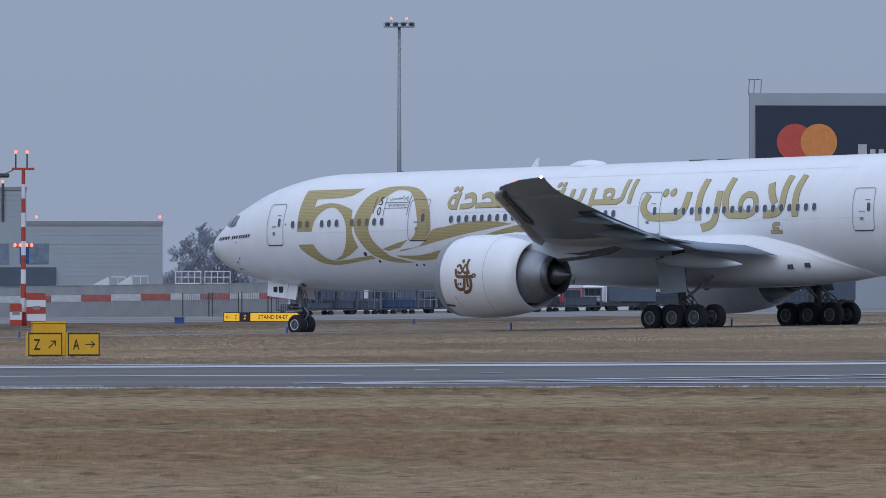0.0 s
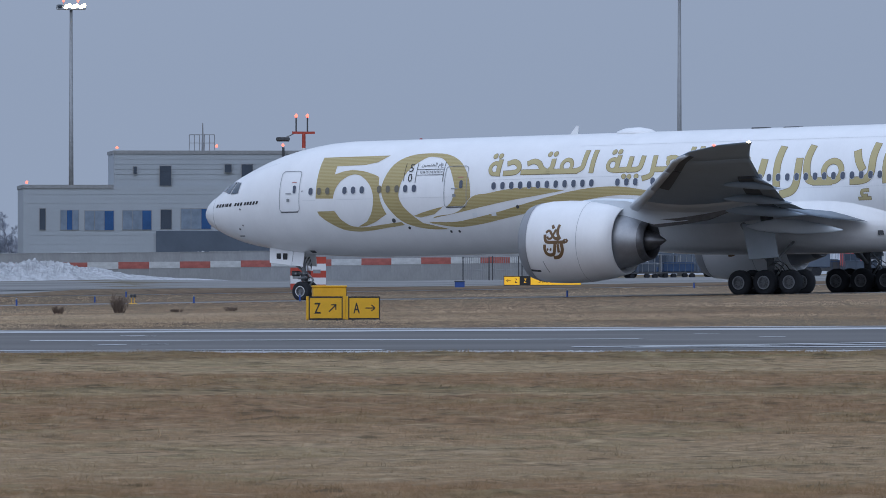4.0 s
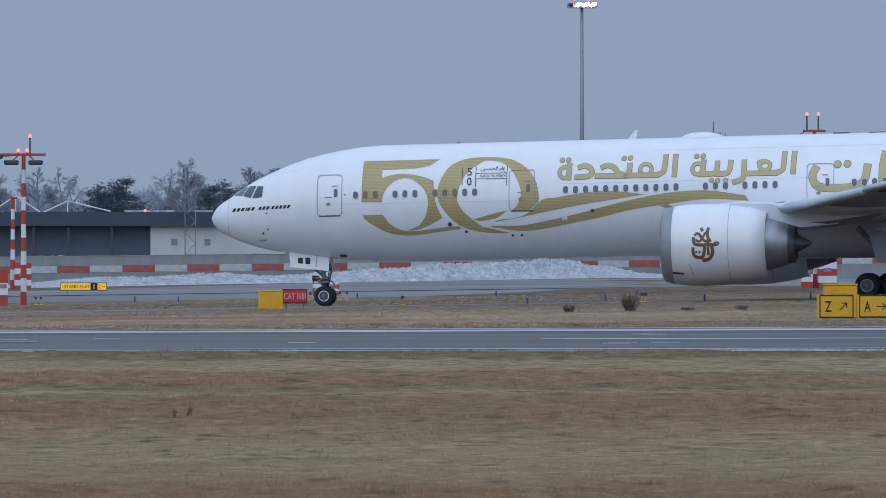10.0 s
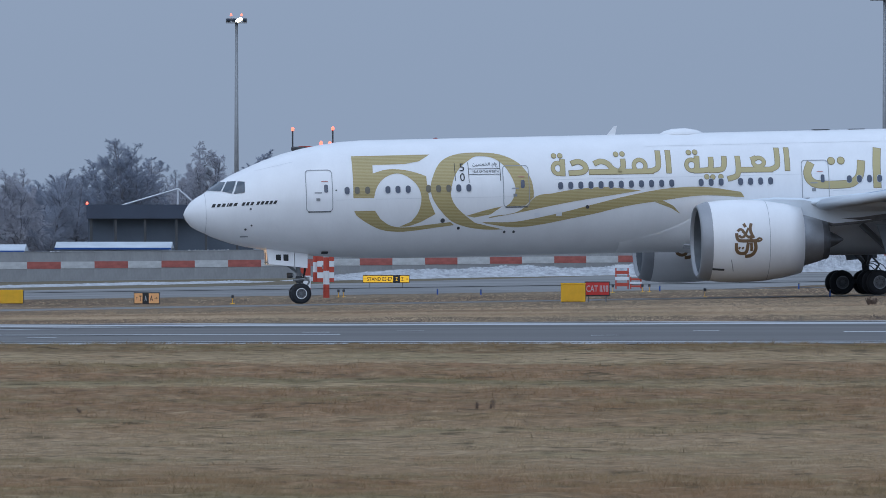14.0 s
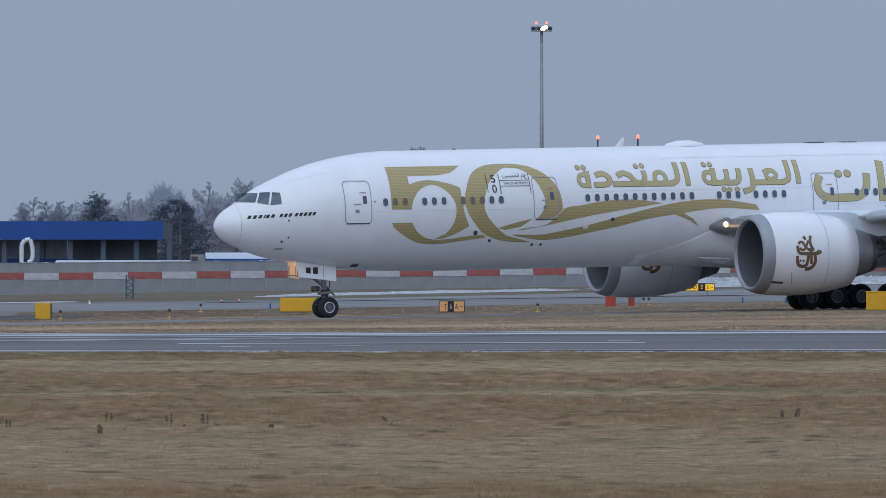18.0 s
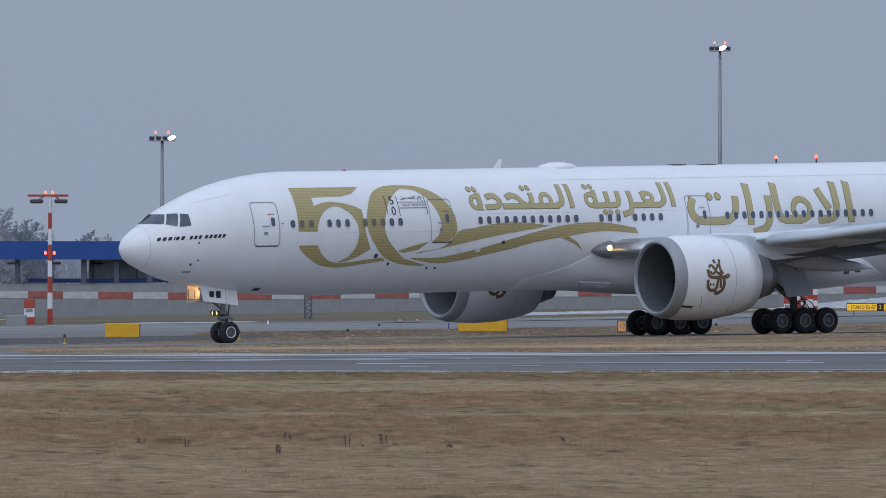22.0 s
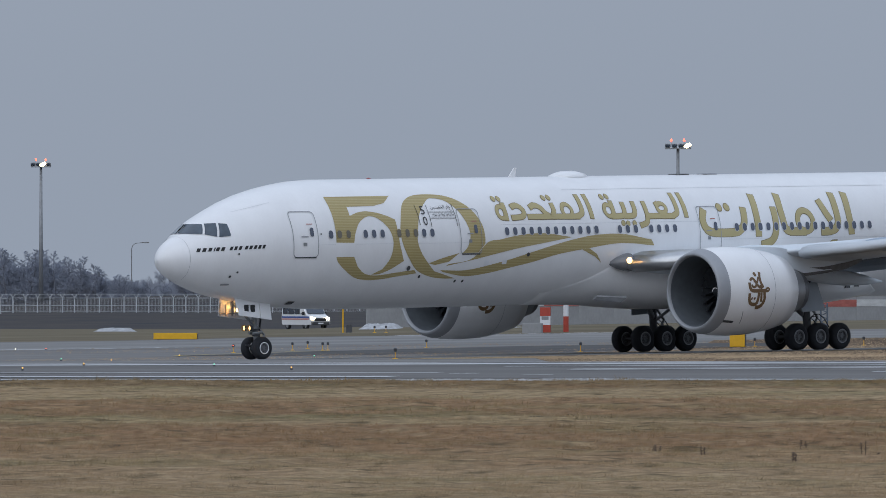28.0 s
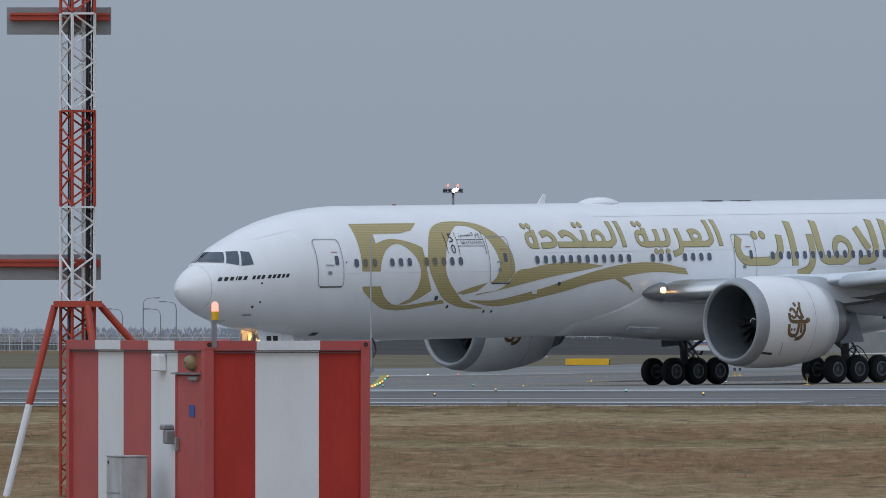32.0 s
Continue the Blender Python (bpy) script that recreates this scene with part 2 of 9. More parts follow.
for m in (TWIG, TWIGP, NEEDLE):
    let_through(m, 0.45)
WEED = material("pale_dry_weed", (0.12, 0.085, 0.058), 0.9, vary=0.3, scale=3)
SHRUB = material("dry_brown_shrub", (0.15, 0.108, 0.082), 0.9, vary=0.3, scale=3)
BLUEP = material("blue_marker_plastic", (0.03, 0.08, 0.30), 0.5)
VANW = material("white_vehicle_paint", (0.74, 0.75, 0.76), 0.3, vary=0.03, coat=0.5)
REDBOARD = material("red_sign_face", (0.42, 0.03, 0.025), 0.5, emit=(0.6, 0.03, 0.02, 0.10))
NAVY = material("navy_billboard", (0.022, 0.034, 0.062), 0.5)


def grass_material(name, dark, mid, pale, tint, clump, fine, long=(0.12, 1, 1)):
    m = bpy.data.materials.new(name)
    m.use_nodes = True
    n, l = m.node_tree.nodes, m.node_tree.links
    p = n["Principled BSDF"]
    p.inputs["Roughness"].default_value = 0.95
    p.inputs["Specular IOR Level"].default_value = 0.1
    tc = n.new("ShaderNodeTexCoord")

    def noise_at(scale, stretch, detail=6):
        mp = n.new("ShaderNodeMapping")
        mp.inputs["Scale"].default_value = stretch
        l.new(tc.outputs["Object"], mp.inputs[0])
        t = n.new("ShaderNodeTexNoise")
        t.inputs["Scale"].default_value, t.inputs["Detail"].default_value = scale, detail
        l.new(mp.outputs[0], t.inputs[0])
        return t.outputs["Fac"]

    bands = noise_at(0.075, long, 5)
    tufts = noise_at(1.3, clump, 8)
    spots = noise_at(0.09, (2.4, 0.5, 1), 6)
    r1 = n.new("ShaderNodeValToRGB")
    e = r1.color_ramp.elements
    e[0].position, e[0].color = 0.41, (*dark, 1)
    e[1].position, e[1].color = 0.59, (*pale, 1)
    e.new(0.5).color = (*mid, 1)
    l.new(bands, r1.inputs[0])
    r2 = n.new("ShaderNodeMapRange")
    r2.inputs[1].default_value, r2.inputs[2].default_value = 0.3, 0.7
    r2.inputs[3].default_value, r2.inputs[4].default_value = 0.46, 1.54
    grain = noise_at(4.5, fine, 6)
    both = n.new("ShaderNodeMixRGB")
    both.inputs[0].default_value = 0.5
    l.new(tufts, both.inputs[1])
    l.new(grain, both.inputs[2])
    l.new(both.outputs[0], r2.inputs[0])
    mul = n.new("ShaderNodeMixRGB")
    mul.blend_type, mul.inputs[0].default_value = "MULTIPLY", 1.0
    l.new(r1.outputs[0], mul.inputs[1])
    l.new(r2.outputs[0], mul.inputs[2])
    green = n.new("ShaderNodeMapRange")
    green.inputs[1].default_value, green.inputs[2].default_value = 0.48, 0.62
    green.inputs[4].default_value = 0.6
    l.new(spots, green.inputs[0])
    mg = n.new("ShaderNodeMixRGB")
    mg.inputs[2].default_value = (*tint, 1)
    l.new(green.outputs[0], mg.inputs[0])
    l.new(mul.outputs[0], mg.inputs[1])
    l.new(mg.outputs[0], p.inputs["Base Color"])
    return m


# mown swathes along the runway: how far out each begins, its colour and how tall it stands
SWATHES = ((96, (0.232, 0.150, 0.076), 0.09), (113, (0.240, 0.172, 0.088), 0.07), (119, (0.240, 0.148, 0.074), 0.10), (130, (0.302, 0.220, 0.122), 0.06), (146, (0.322, 0.236, 0.132), 0.06), (156, (0.275, 0.188, 0.100), 0.07),
           (161, (0.240, 0.152, 0.078), 0.09), (173, (0.240, 0.155, 0.080), 0.08), (175, (0.335, 0.252, 0.134), 0.03), (177.5, (0.190, 0.146, 0.074), 0.07), (180, (0.246, 0.156, 0.080), 0.10), (189, (0.258, 0.166, 0.086), 0.07), (190.5, (0.335, 0.252, 0.138), 0.03), (197.6, (0.315, 0.235, 0.127), 0.04), (199.2, (0.196, 0.136, 0.068), 0.075))


def lattice_noise(x, y, seed):
    """Smooth random values between 0 and 1 on a unit lattice, for arrays of places."""
    def at(i, j):
        q = np.sin(i * 127.1 + j * 311.7 + seed * 74.7) * 43758.5453
        return q - np.floor(q)
    i, j = np.floor(x), np.floor(y)
    u, v = x - i, y - j
    u, v = u * u * (3 - 2 * u), v * v * (3 - 2 * v)
    return (at(i, j) * (1 - u) + at(i + 1, j) * u) * (1 - v) + (at(i, j + 1) * (1 - u) + at(i + 1, j + 1) * u) * v


def swathe_height(x, y):
    w = 4.5 * (lattice_noise(x * 0.2, y * 0.16, 3) - 0.5) + 2.0 * (lattice_noise(x * 0.7, y * 0.5, 4) - 0.5)
    return np.interp(y + w, [r[0] for r in SWATHES], [r[2] for r in SWATHES])


def tussocks(x, y):
    """How high the lumps of the sward stand over the ground."""
    a = lattice_noise(x * 0.75, y * 0.9, 11) * 0.45 + lattice_noise(x * 1.9, y * 1.7, 12) * 0.35 + lattice_noise(x * 4.6, y * 3.0, 13) * 0.2
    return swathe_height(x, y) * np.clip((a - 0.33) * 2.3, 0, 1.3)


def meadow_material(name, blades):
    """Winter grass in level swathes with uneven edges, patches and a fine upright grain."""
    m = bpy.data.materials.new(name)
    m.use_nodes = True
    n, l = m.node_tree.nodes, m.node_tree.links
    p = n["Principled BSDF"]
    p.inputs["Roughness"].default_value = 0.95
    p.inputs["Specular IOR Level"].default_value = 0.08
    tc = n.new("ShaderNodeTexCoord")

    def noise_at(scale, stretch, detail=5):
        mp = n.new("ShaderNodeMapping")
        mp.inputs["Scale"].default_value = stretch
        l.new(tc.outputs["Object"], mp.inputs[0])
        t = n.new("ShaderNodeTexNoise")
        t.inputs["Scale"].default_value, t.inputs["Detail"].default_value = scale, detail
        l.new(mp.outputs[0], t.inputs[0])
        return t.outputs["Fac"]

    def calc(op, a, b, c=None):
        q = n.new("ShaderNodeMath")
        q.operation = op
        for k, v in enumerate((a, b) if c is None else (a, b, c)):
            if isinstance(v, (int, float)):
                q.inputs[k].default_value = v
            else:
                l.new(v, q.inputs[k])
        return q.outputs[0]

    def blend(fac, a, b, how="MIX"):
        q = n.new("ShaderNodeMixRGB")
        q.blend_type = how
        for k, v in enumerate((fac, a, b)):
            if isinstance(v, (int, float)):
                q.inputs[k].default_value = v
            elif isinstance(v, tuple):
                q.inputs[k].default_value = (*v, 1)
            else:
                l.new(v, q.inputs[k])
        return q.outputs[0]

    def ranged(v, a, b, c, d):
        q = n.new("ShaderNodeMapRange")
        for k, w in enumerate((a, b, c, d)):
            q.inputs[k + 1].default_value = w
        l.new(v, q.inputs[0])
        return q.outputs[0]

    sep = n.new("ShaderNodeSeparateXYZ")
    l.new(tc.outputs["Object"], sep.inputs[0])
    wander = calc("MULTIPLY_ADD", noise_at(0.25, (0.6, 0.6, 1), 8), 8.0, -4.0)
    along = ranged(calc("ADD", sep.outputs["Y"], wander), 96, 206, 0, 1)
    r = n.new("ShaderNodeValToRGB")
    e = r.color_ramp.elements
    for k, (y, c, h) in enumerate(SWATHES):
        q = e[k] if k < 2 else e.new((y - 96) / 110)
        q.position, q.color = (y - 96) / 110, (*c, 1)
    l.new(along, r.inputs[0])
    col = r.outputs[0]
    # greenish patches, rusty patches, bleached tussocks, dark tussocks
    col = blend(ranged(noise_at(0.35, (0.5, 0.8, 0), 4), 0.50, 0.66, 0, 0.5), col, (0.200, 0.176, 0.082))
    col = blend(ranged(noise_at(0.5, (0.6, 0.8, 0), 4), 0.54, 0.70, 0, 0.45), col, (0.262, 0.152, 0.074))
    col = blend(ranged(noise_at(1.2, (1, 0.8, 0), 4), 0.52, 0.70, 0, 0.40), col, (0.40, 0.320, 0.182))
    col = blend(ranged(noise_at(1.6, (0.8, 0.9, 0), 4), 0.55, 0.66, 0, 0.75), col, (0.100, 0.076, 0.038))
    if blades:
        g = n.new("ShaderNodeNewGeometry")
        col = blend(1.0, col, ranged(g.outputs["Random Per Island"], 0, 1, 0.78, 1.24), "MULTIPLY")
    else:
        col = blend(1.0, col, ranged(noise_at(3.0, (1.2, 0.9, 1), 8), 0.3, 0.7, 0.6, 1.25), "MULTIPLY")
    col = blend(1.0, col, (0.97, 0.94, 0.985), "MULTIPLY")
    l.new(col, p.inputs["Base Color"])
    return m


GRASS = meadow_material("dormant_grass", False)
BLADES = meadow_material("dormant_grass_blades", True)
# Verge sheet darkened for the shade between the blades standing on it.
VERGE = grass_material("dry_verge_grass", (0.120, 0.080, 0.050), (0.155, 0.110, 0.070), (0.20, 0.152, 0.100), (0.155, 0.122, 0.080), (1.3, 0.03, 1), (1.6, 0.012, 1), (0.3, 0.1, 1))


# ---- mesh helpers ----
def mesh_from(name, verts, faces, mat, smooth=False):
    me = bpy.data.meshes.new(name)
    me.from_pydata([tuple(v) for v in verts], [], [tuple(f) for f in faces])
    for mm in (mat if isinstance(mat, (list, tuple)) else [mat]):
        me.materials.append(mm)
    if smooth:
        me.shade_smooth()
    me.update()
    return me


def part(name, bm, mat, parent=None, label="", smooth=False):
    me = bpy.data.meshes.new(name)
    bm.to_mesh(me)
    bm.free()
    me.materials.append(mat)
    if smooth:
        me.shade_smooth()
    ob = new(name, me)
    ob.parent = parent
    if label:
        ob["label"] = label
    return ob


def piece(name, me, parent=None, m=None, label=""):
    ob = new(name, me)
    ob.parent = parent
    if m is not None:
        ob.matrix_basis = m
    if label:
        ob["label"] = label
    return ob


def thing(name, m, label, category, group="", kind=""):
    ob = new(name)
    ob.empty_display_size = 0.2
    ob.matrix_basis = m
    return tagged(ob, label, category, group, kind)


def box(x0, x1, y0, y1, z0, z1, bev=0.0, bm=None):
    b = bmesh.new()
    bmesh.ops.create_cube(b, size=1)
    for v in b.verts:
        v.co = Vector(((x0 + x1) / 2 + v.co.x * (x1 - x0), (y0 + y1) / 2 + v.co.y * (y1 - y0), (z0 + z1) / 2 + v.co.z * (z1 - z0)))
    if bev:
        bmesh.ops.bevel(b, geom=b.edges[:], offset=bev, segments=1, affect="EDGES")
    return join(bm, b)


def join(bm, b):
    if bm is None:
        return b
    tmp = bpy.data.meshes.new("tmp")
    b.to_mesh(tmp)
    b.free()
    bm.from_mesh(tmp)
    bpy.data.meshes.remove(tmp)
    return bm


def tube(p, q, r0, r1=None, n=10, bm=None):
    """A tapered rod from p to q."""
    p, q = Vector(p), Vector(q)
    r1 = r0 if r1 is None else r1
    b = bmesh.new() if bm is None else bm
    t = (q - p).to_track_quat("Z", "Y")
    ring = lambda c, r: [b.verts.new(c + t @ Vector((r * math.cos(a * 2 * math.pi / n), r * math.sin(a * 2 * math.pi / n), 0))) for a in range(n)]
    a0, a1 = ring(p, r0), ring(q, r1)
    for i in range(n):
        b.faces.new((a0[i], a0[(i + 1) % n], a1[(i + 1) % n], a1[i]))
    b.faces.new(a0[::-1])
    b.faces.new(a1)
    return b


def lathe(profile, axis="x", n=32, center=(0, 0, 0), bm=None, closed=False):
    """Turns a profile of (along, radius) about an axis."""
    b = bmesh.new() if bm is None else bm
    rings = []
    for a, r in profile:
        row = []
        for k in range(n):
            u, w = r * math.cos(2 * math.pi * k / n), r * math.sin(2 * math.pi * k / n)
            co = {"x": (a, u, w), "y": (u, a, w), "z": (u, w, a)}[axis]
            row.append(b.verts.new(Vector(co) + Vector(center)))
        rings.append(row)
    pairs = list(zip(rings, rings[1:])) + ([(rings[-1], rings[0])] if closed else [])
    for r0, r1 in pairs:
        for k in range(n):
            b.faces.new((r0[k], r0[(k + 1) % n], r1[(k + 1) % n], r1[k]))
    bmesh.ops.recalc_face_normals(b, faces=b.faces[:])
    return b


def loft(rings, bm=None, caps=True):
    b = bmesh.new() if bm is None else bm
    rows = [[b.verts.new(c) for c in r] for r in rings]
    n = len(rows[0])
    for r0, r1 in zip(rows, rows[1:]):
        for k in range(n):
            b.faces.new((r0[k], r0[(k + 1) % n], r1[(k + 1) % n], r1[k]))
    if caps:
        b.faces.new(rows[0][::-1])
        b.faces.new(rows[-1])
    bmesh.ops.recalc_face_normals(b, faces=b.faces[:])
    return b


# ---- the lie of the land ----
LAND = ((-400, -2.85, 0), (100, -2.85, 0), (145, -2.85, 0), (205, -1.91, 0.001), (275, -1.92, 0.0045), (292, -1.90, 0.006),
        (420, -2.383, 0.01576), (580, -2.676, 0.01576), (780, -2.30, 0.013), (1000, -2.75, 0.013), (1500, -3.0, 0.008), (4500, -9.0, 0.0))
LY, LA, LB = (np.array(c) for c in zip(*LAND))


def ground_z(x, y):
    # beyond the road the grass rises to the wall's foot
    rise = 0.5 * np.interp(y, (645, 706, 750, 800, 860, 1000), (0, 0.4, 1, 1, 0.6, 0)) * np.interp(x, (-100, -90, -20, 30, 50), (0.56, 1, 1, 1, 0))
    return ZC + float(np.interp(y, LY, LA) + np.interp(y, LY, LB) * max(-115, min(115, x)) + rise)


def spot(az, d):
    """The place on the ground at a bearing in degrees and a distance along the middle line."""
    x = d * math.tan(radians(az))
    return x, d, ground_z(x, d)


def height(el, d):
    return ZC + d * math.tan(radians(el))


def sheet(name, outline_rows, mat, lift, label, kind="structure", category="pavement"):
    """A strip of ground: rows of (y, x0, x1), laid on the land."""
    ys = sorted({r[0] for r in outline_rows} | {y for y in (*LY, 645, 706, 750, 800, 860) if outline_rows[0][0] < y < outline_rows[-1][0]} | set(range(int(outline_rows[0][0]) + 12, int(outline_rows[-1][0]), 24)))
    ya = [r[0] for r in outline_rows]
    verts, faces = [], []
    nx = max(2, int((max(r[2] for r in outline_rows) - min(r[1] for r in outline_rows)) / 5))
    for y in ys:
        x0, x1 = np.interp(y, ya, [r[1] for r in outline_rows]), np.interp(y, ya, [r[2] for r in outline_rows])
        for k in range(nx + 1):
            x = x0 + (x1 - x0) * k / nx
            verts.append((x, y, ground_z(x, y) + lift))
    for j in range(len(ys) - 1):
        for k in range(nx):
            a = j * (nx + 1) + k
            faces.append((a, a + 1, a + nx + 2, a + nx + 1))
    ob = new(name, mesh_from(name, verts, faces, mat))
    return tagged(ob, label, category, kind=kind)


def make_ground():
    xs = sorted({-2500, -1500, -900, -600, -400} | set(range(-300, 301, 10)) | {-115, 115, 400, 600, 900, 1500, 2500})
    ys = sorted(set(LY.tolist()) | {0, 50, 175, 190, 230, 250, 310, 340, 380, 460, 500, 540, 620, 645, 675, 706, 728, 750, 775, 800, 830, 860, 930, 1200, 2500})
    verts = [(x, y, ground_z(x, y)) for y in ys for x in xs]
    nx = len(xs)
    faces = [(j * nx + k, j * nx + k + 1, (j + 1) * nx + k + 1, (j + 1) * nx + k) for j in range(len(ys) - 1) for k in range(nx - 1)]
    tagged(new("ground", mesh_from("ground", verts, faces, GRASS)), "dormant tan winter grass with mown bands", "grass", kind="structure")


make_ground()
sheet("runway", [(205, -420, 420), (272, -420, 420)], ASPHW, 0.02, "damp grey asphalt runway strip", category="runway")
for y0, y1, x0, x1 in ((205.6, 207.0, -420, 420), (209.6, 211.0, -21, 14), (213.8, 217.4, -420, -24.8), (259.6, 265.4, -420, 420), (268.8, 270.6, -420, 420),
                       (234.2, 236.0, 7.3, 21.8), (229.2, 231.0, -15.3, -4.5), (227.6, 229.4, -420, -25.2), (214.0, 215.6, 19.5, 420)):
    sheet("runway_marking", [(y0, x0, x1), (y1, x0, x1)], PAINTW, 0.03, "worn white painted runway line", category="marking")


def slant_line(pts, w):
    """A painted line that leaves the runway's edge at a slant."""
    verts = [(x, y + q * w / 2, ground_z(x, y) + 0.032) for x, y in pts for q in (-1, 1)]
    faces = [(2 * i, 2 * i + 2, 2 * i + 3, 2 * i + 1) for i in range(len(pts) - 1)]
    tagged(new("runway_marking", mesh_from("runway_marking", verts, faces, PAINTW)), "slanting worn white runway line", "marking", kind="structure")


for pts, w in ((((-23.2, 239.3), (-17, 245.2), (-11.7, 249.8)), 1.5), (((-23.0, 236.4), (-18.2, 241.2), (-13.5, 245.2)), 1.3), (((-26, 250.5), (-17, 253.0), (-8.5, 256.4)), 1.4),
               (((18.5, 215.6), (23.2, 220.5), (27.6, 225.4), (36, 234)), 1.5), (((20.0, 216.2), (27.1, 220.8), (36, 226.5)), 1.4)):
    slant_line(pts, w)
for x, y in ((8.6, 222.4), (10.5, 247.5), (24.8, 249.5), (25.4, 239.5), (4.1, 238.1), (8.8, 223.6), (9.8, 224.6), (10.3, 249.0), (-24.3, 225.0), (-22.1, 220.0), (-13.4, 220.5), (-11.0, 221.6), (-3.0, 240.0), (-5.2, 236.5), (1.6, 226.0)):
    slant_line(((x - 0.32, y), (x + 0.32, y + 0.25)), 0.9)
sheet("verge", [(271, -420, 420), (644, -420, 420)], VERGE, 0.011, "dry brown grass verge between runway and road", category="grass")
sheet("verge_corner", [(644, 12, 420), (651, 16, 420), (665, 20, 420), (690, 25, 420)], VERGE, 0.04, "dry brown grass reaching across the road's corner", category="grass")
sheet("far_verge", [(704, -420, 420), (1040, -420, 420)], DULL, 0.03, "dull olive winter grass beyond the road", category="grass")
sheet("service_road", [(640, -420, 420), (705, -420, 420)], PAVE, 0.02, "pale grey apron road behind the taxiway", category="road")
sheet("apron", [(688, -46, 420), (703, -38, 420), (716, -20, 420), (733, -5, 420), (746, 4, 420), (770, 30, 420), (826, 45, 420)], PAVE, 0.055, "pale grey paving before the wall", category="pavement")
TAXIWAY = ((190, 376), (150, 420), (110, 463), (80, 497), (58, 518), (35, 529), (10, 529), (-15, 519), (-40, 492), (-62, 466), (-76, 449), (-110, 407), (-150, 357))


def strip(name, pts, w, mat, lift, label, category):
    """A strip of paving along a line of points."""
    verts, cols = [], 9
    for i, (x, y) in enumerate(pts):
        a, b = pts[max(0, i - 1)], pts[min(len(pts) - 1, i + 1)]
        nn = Vector((a[1] - b[1], b[0] - a[0])).normalized() * w / 2
        for k in range(cols):
            u = 2 * k / (cols - 1) - 1
            verts.append((x + nn.x * u, y + nn.y * u, ground_z(x + nn.x * u, y + nn.y * u) + lift))
    faces = [(cols * i + k, cols * i + k + 1, cols * i + cols + k + 1, cols * i + cols + k) for i in range(len(pts) - 1) for k in range(cols - 1)]
    tagged(new(name, mesh_from(name, verts, faces, mat)), label, category, kind="structure")


strip("taxiway", TAXIWAY, 22, PAVE, 0.022, "worn grey asphalt taxiway under the airliner", "taxiway")
sheet("taxiway_junction", [(272, -130, -27), (330, -150, -34), (400, -170, -48), (450, -190, -64), (490, -200, -52), (540, -220, -46), (642, -260, -53)], ASPH, 0.016, "dark asphalt taxiway junction joining the runway", category="taxiway")


# ---- the airliner; local x runs aft from the nose, y to starboard, z up ----
SECT = ((-0.21, 4.80, 4.72, 0.04), (-0.09, 5.07, 4.44, 0.34), (0.13, 5.38, 4.16, 0.61), (0.45, 5.63, 3.95, 0.86), (0.82, 5.84, 3.78, 1.12), (1.25, 6.15, 3.57, 1.34),
        (1.7, 6.46, 3.4, 1.558), (2.3, 6.8, 3.2, 1.795), (3.0, 7.12, 3.03, 2.014), (4.0, 7.54, 2.86, 2.332), (5.0, 7.88, 2.7, 2.548), (6.0, 8.13, 2.57, 2.724),
        (7.0, 8.32, 2.47, 2.92), (8.0, 8.46, 2.41, 3.01), (9.2, 8.54, 2.36, 3.07), (11, 8.555, 2.33, 3.1), (13, 8.57, 2.33, 3.1), (20, 8.63, 2.39, 3.1),
        (30, 8.715, 2.475, 3.1), (40, 8.8, 2.56, 3.1), (48, 8.87, 2.63, 3.1), (53, 8.91, 2.85, 3.05), (58, 8.93, 3.4, 2.86), (63, 8.92, 4.25, 2.45),
        (68, 8.8, 5.3, 1.8), (71.5, 8.55, 6.2, 1.2), (73.6, 8.1, 7.0, 0.35))
FS, FT, FB, FW = (np.array(c) for c in zip(*SECT))


def hull(s):
    """Middle height, half height and half width of the fuselage."""
    t, b, w = np.interp(s, FS, FT), np.interp(s, FS, FB), np.interp(s, FS, FW)
    return (t + b) / 2, (t - b) / 2, w


def skin(s, z, lift=0.012):
    """The point of the port side of the fuselage at the station s and the height z."""
    c, h, w = hull(s)
    k = max(-0.999, min(0.999, (z - c) / h))
    y = w * math.sqrt(1 - k * k)
    n = Vector((0, y / w ** 2, (z - c) / h ** 2)).normalized()
    return Vector((s, -(y + lift * n.y), z + lift * n.z))


def outline(*loops):
    """A flat figure of closed loops (holes by later loops): corner points and triangles."""
    flat = [p for lp in loops for p in lp]
    tris = geometry.tessellate_polygon([[Vector((x, z, 0)) for x, z in lp] for lp in loops])
    return np.array(flat, float), [tuple(t) for t in tris]


def film_bm(fig, surf, step=0.25, along=0.8):
    """A thin film of a flat figure, cut into level bands and laid on a curved surface."""
    pts, tris = fig
    b = bmesh.new()
    vs = {}
    for t in tris:
        f = []
        for k in t:
            if k not in vs:
                vs[k] = b.verts.new((pts[k][0], 0, pts[k][1]))
            f.append(vs[k])
        if len(set(f)) == 3:
            b.faces.new(f)
    used = np.array([pts[k] for k in vs])
    (x0, z0), (x1, z1) = used.min(0), used.max(0)
    for lo, hi, d, nrm in ((z0, z1, step, (0, 0, 1)), (x0, x1, along, (1, 0, 0))):
        for k in range(1, int((hi - lo) / d) + 1):
            c = lo + (hi - lo) * k / (int((hi - lo) / d) + 1)
            bmesh.ops.bisect_plane(b, geom=b.verts[:] + b.edges[:] + b.faces[:], plane_co=Vector(nrm) * c, plane_no=nrm)
    for v in b.verts:
        v.co = surf(v.co.x, v.co.z)
    return b


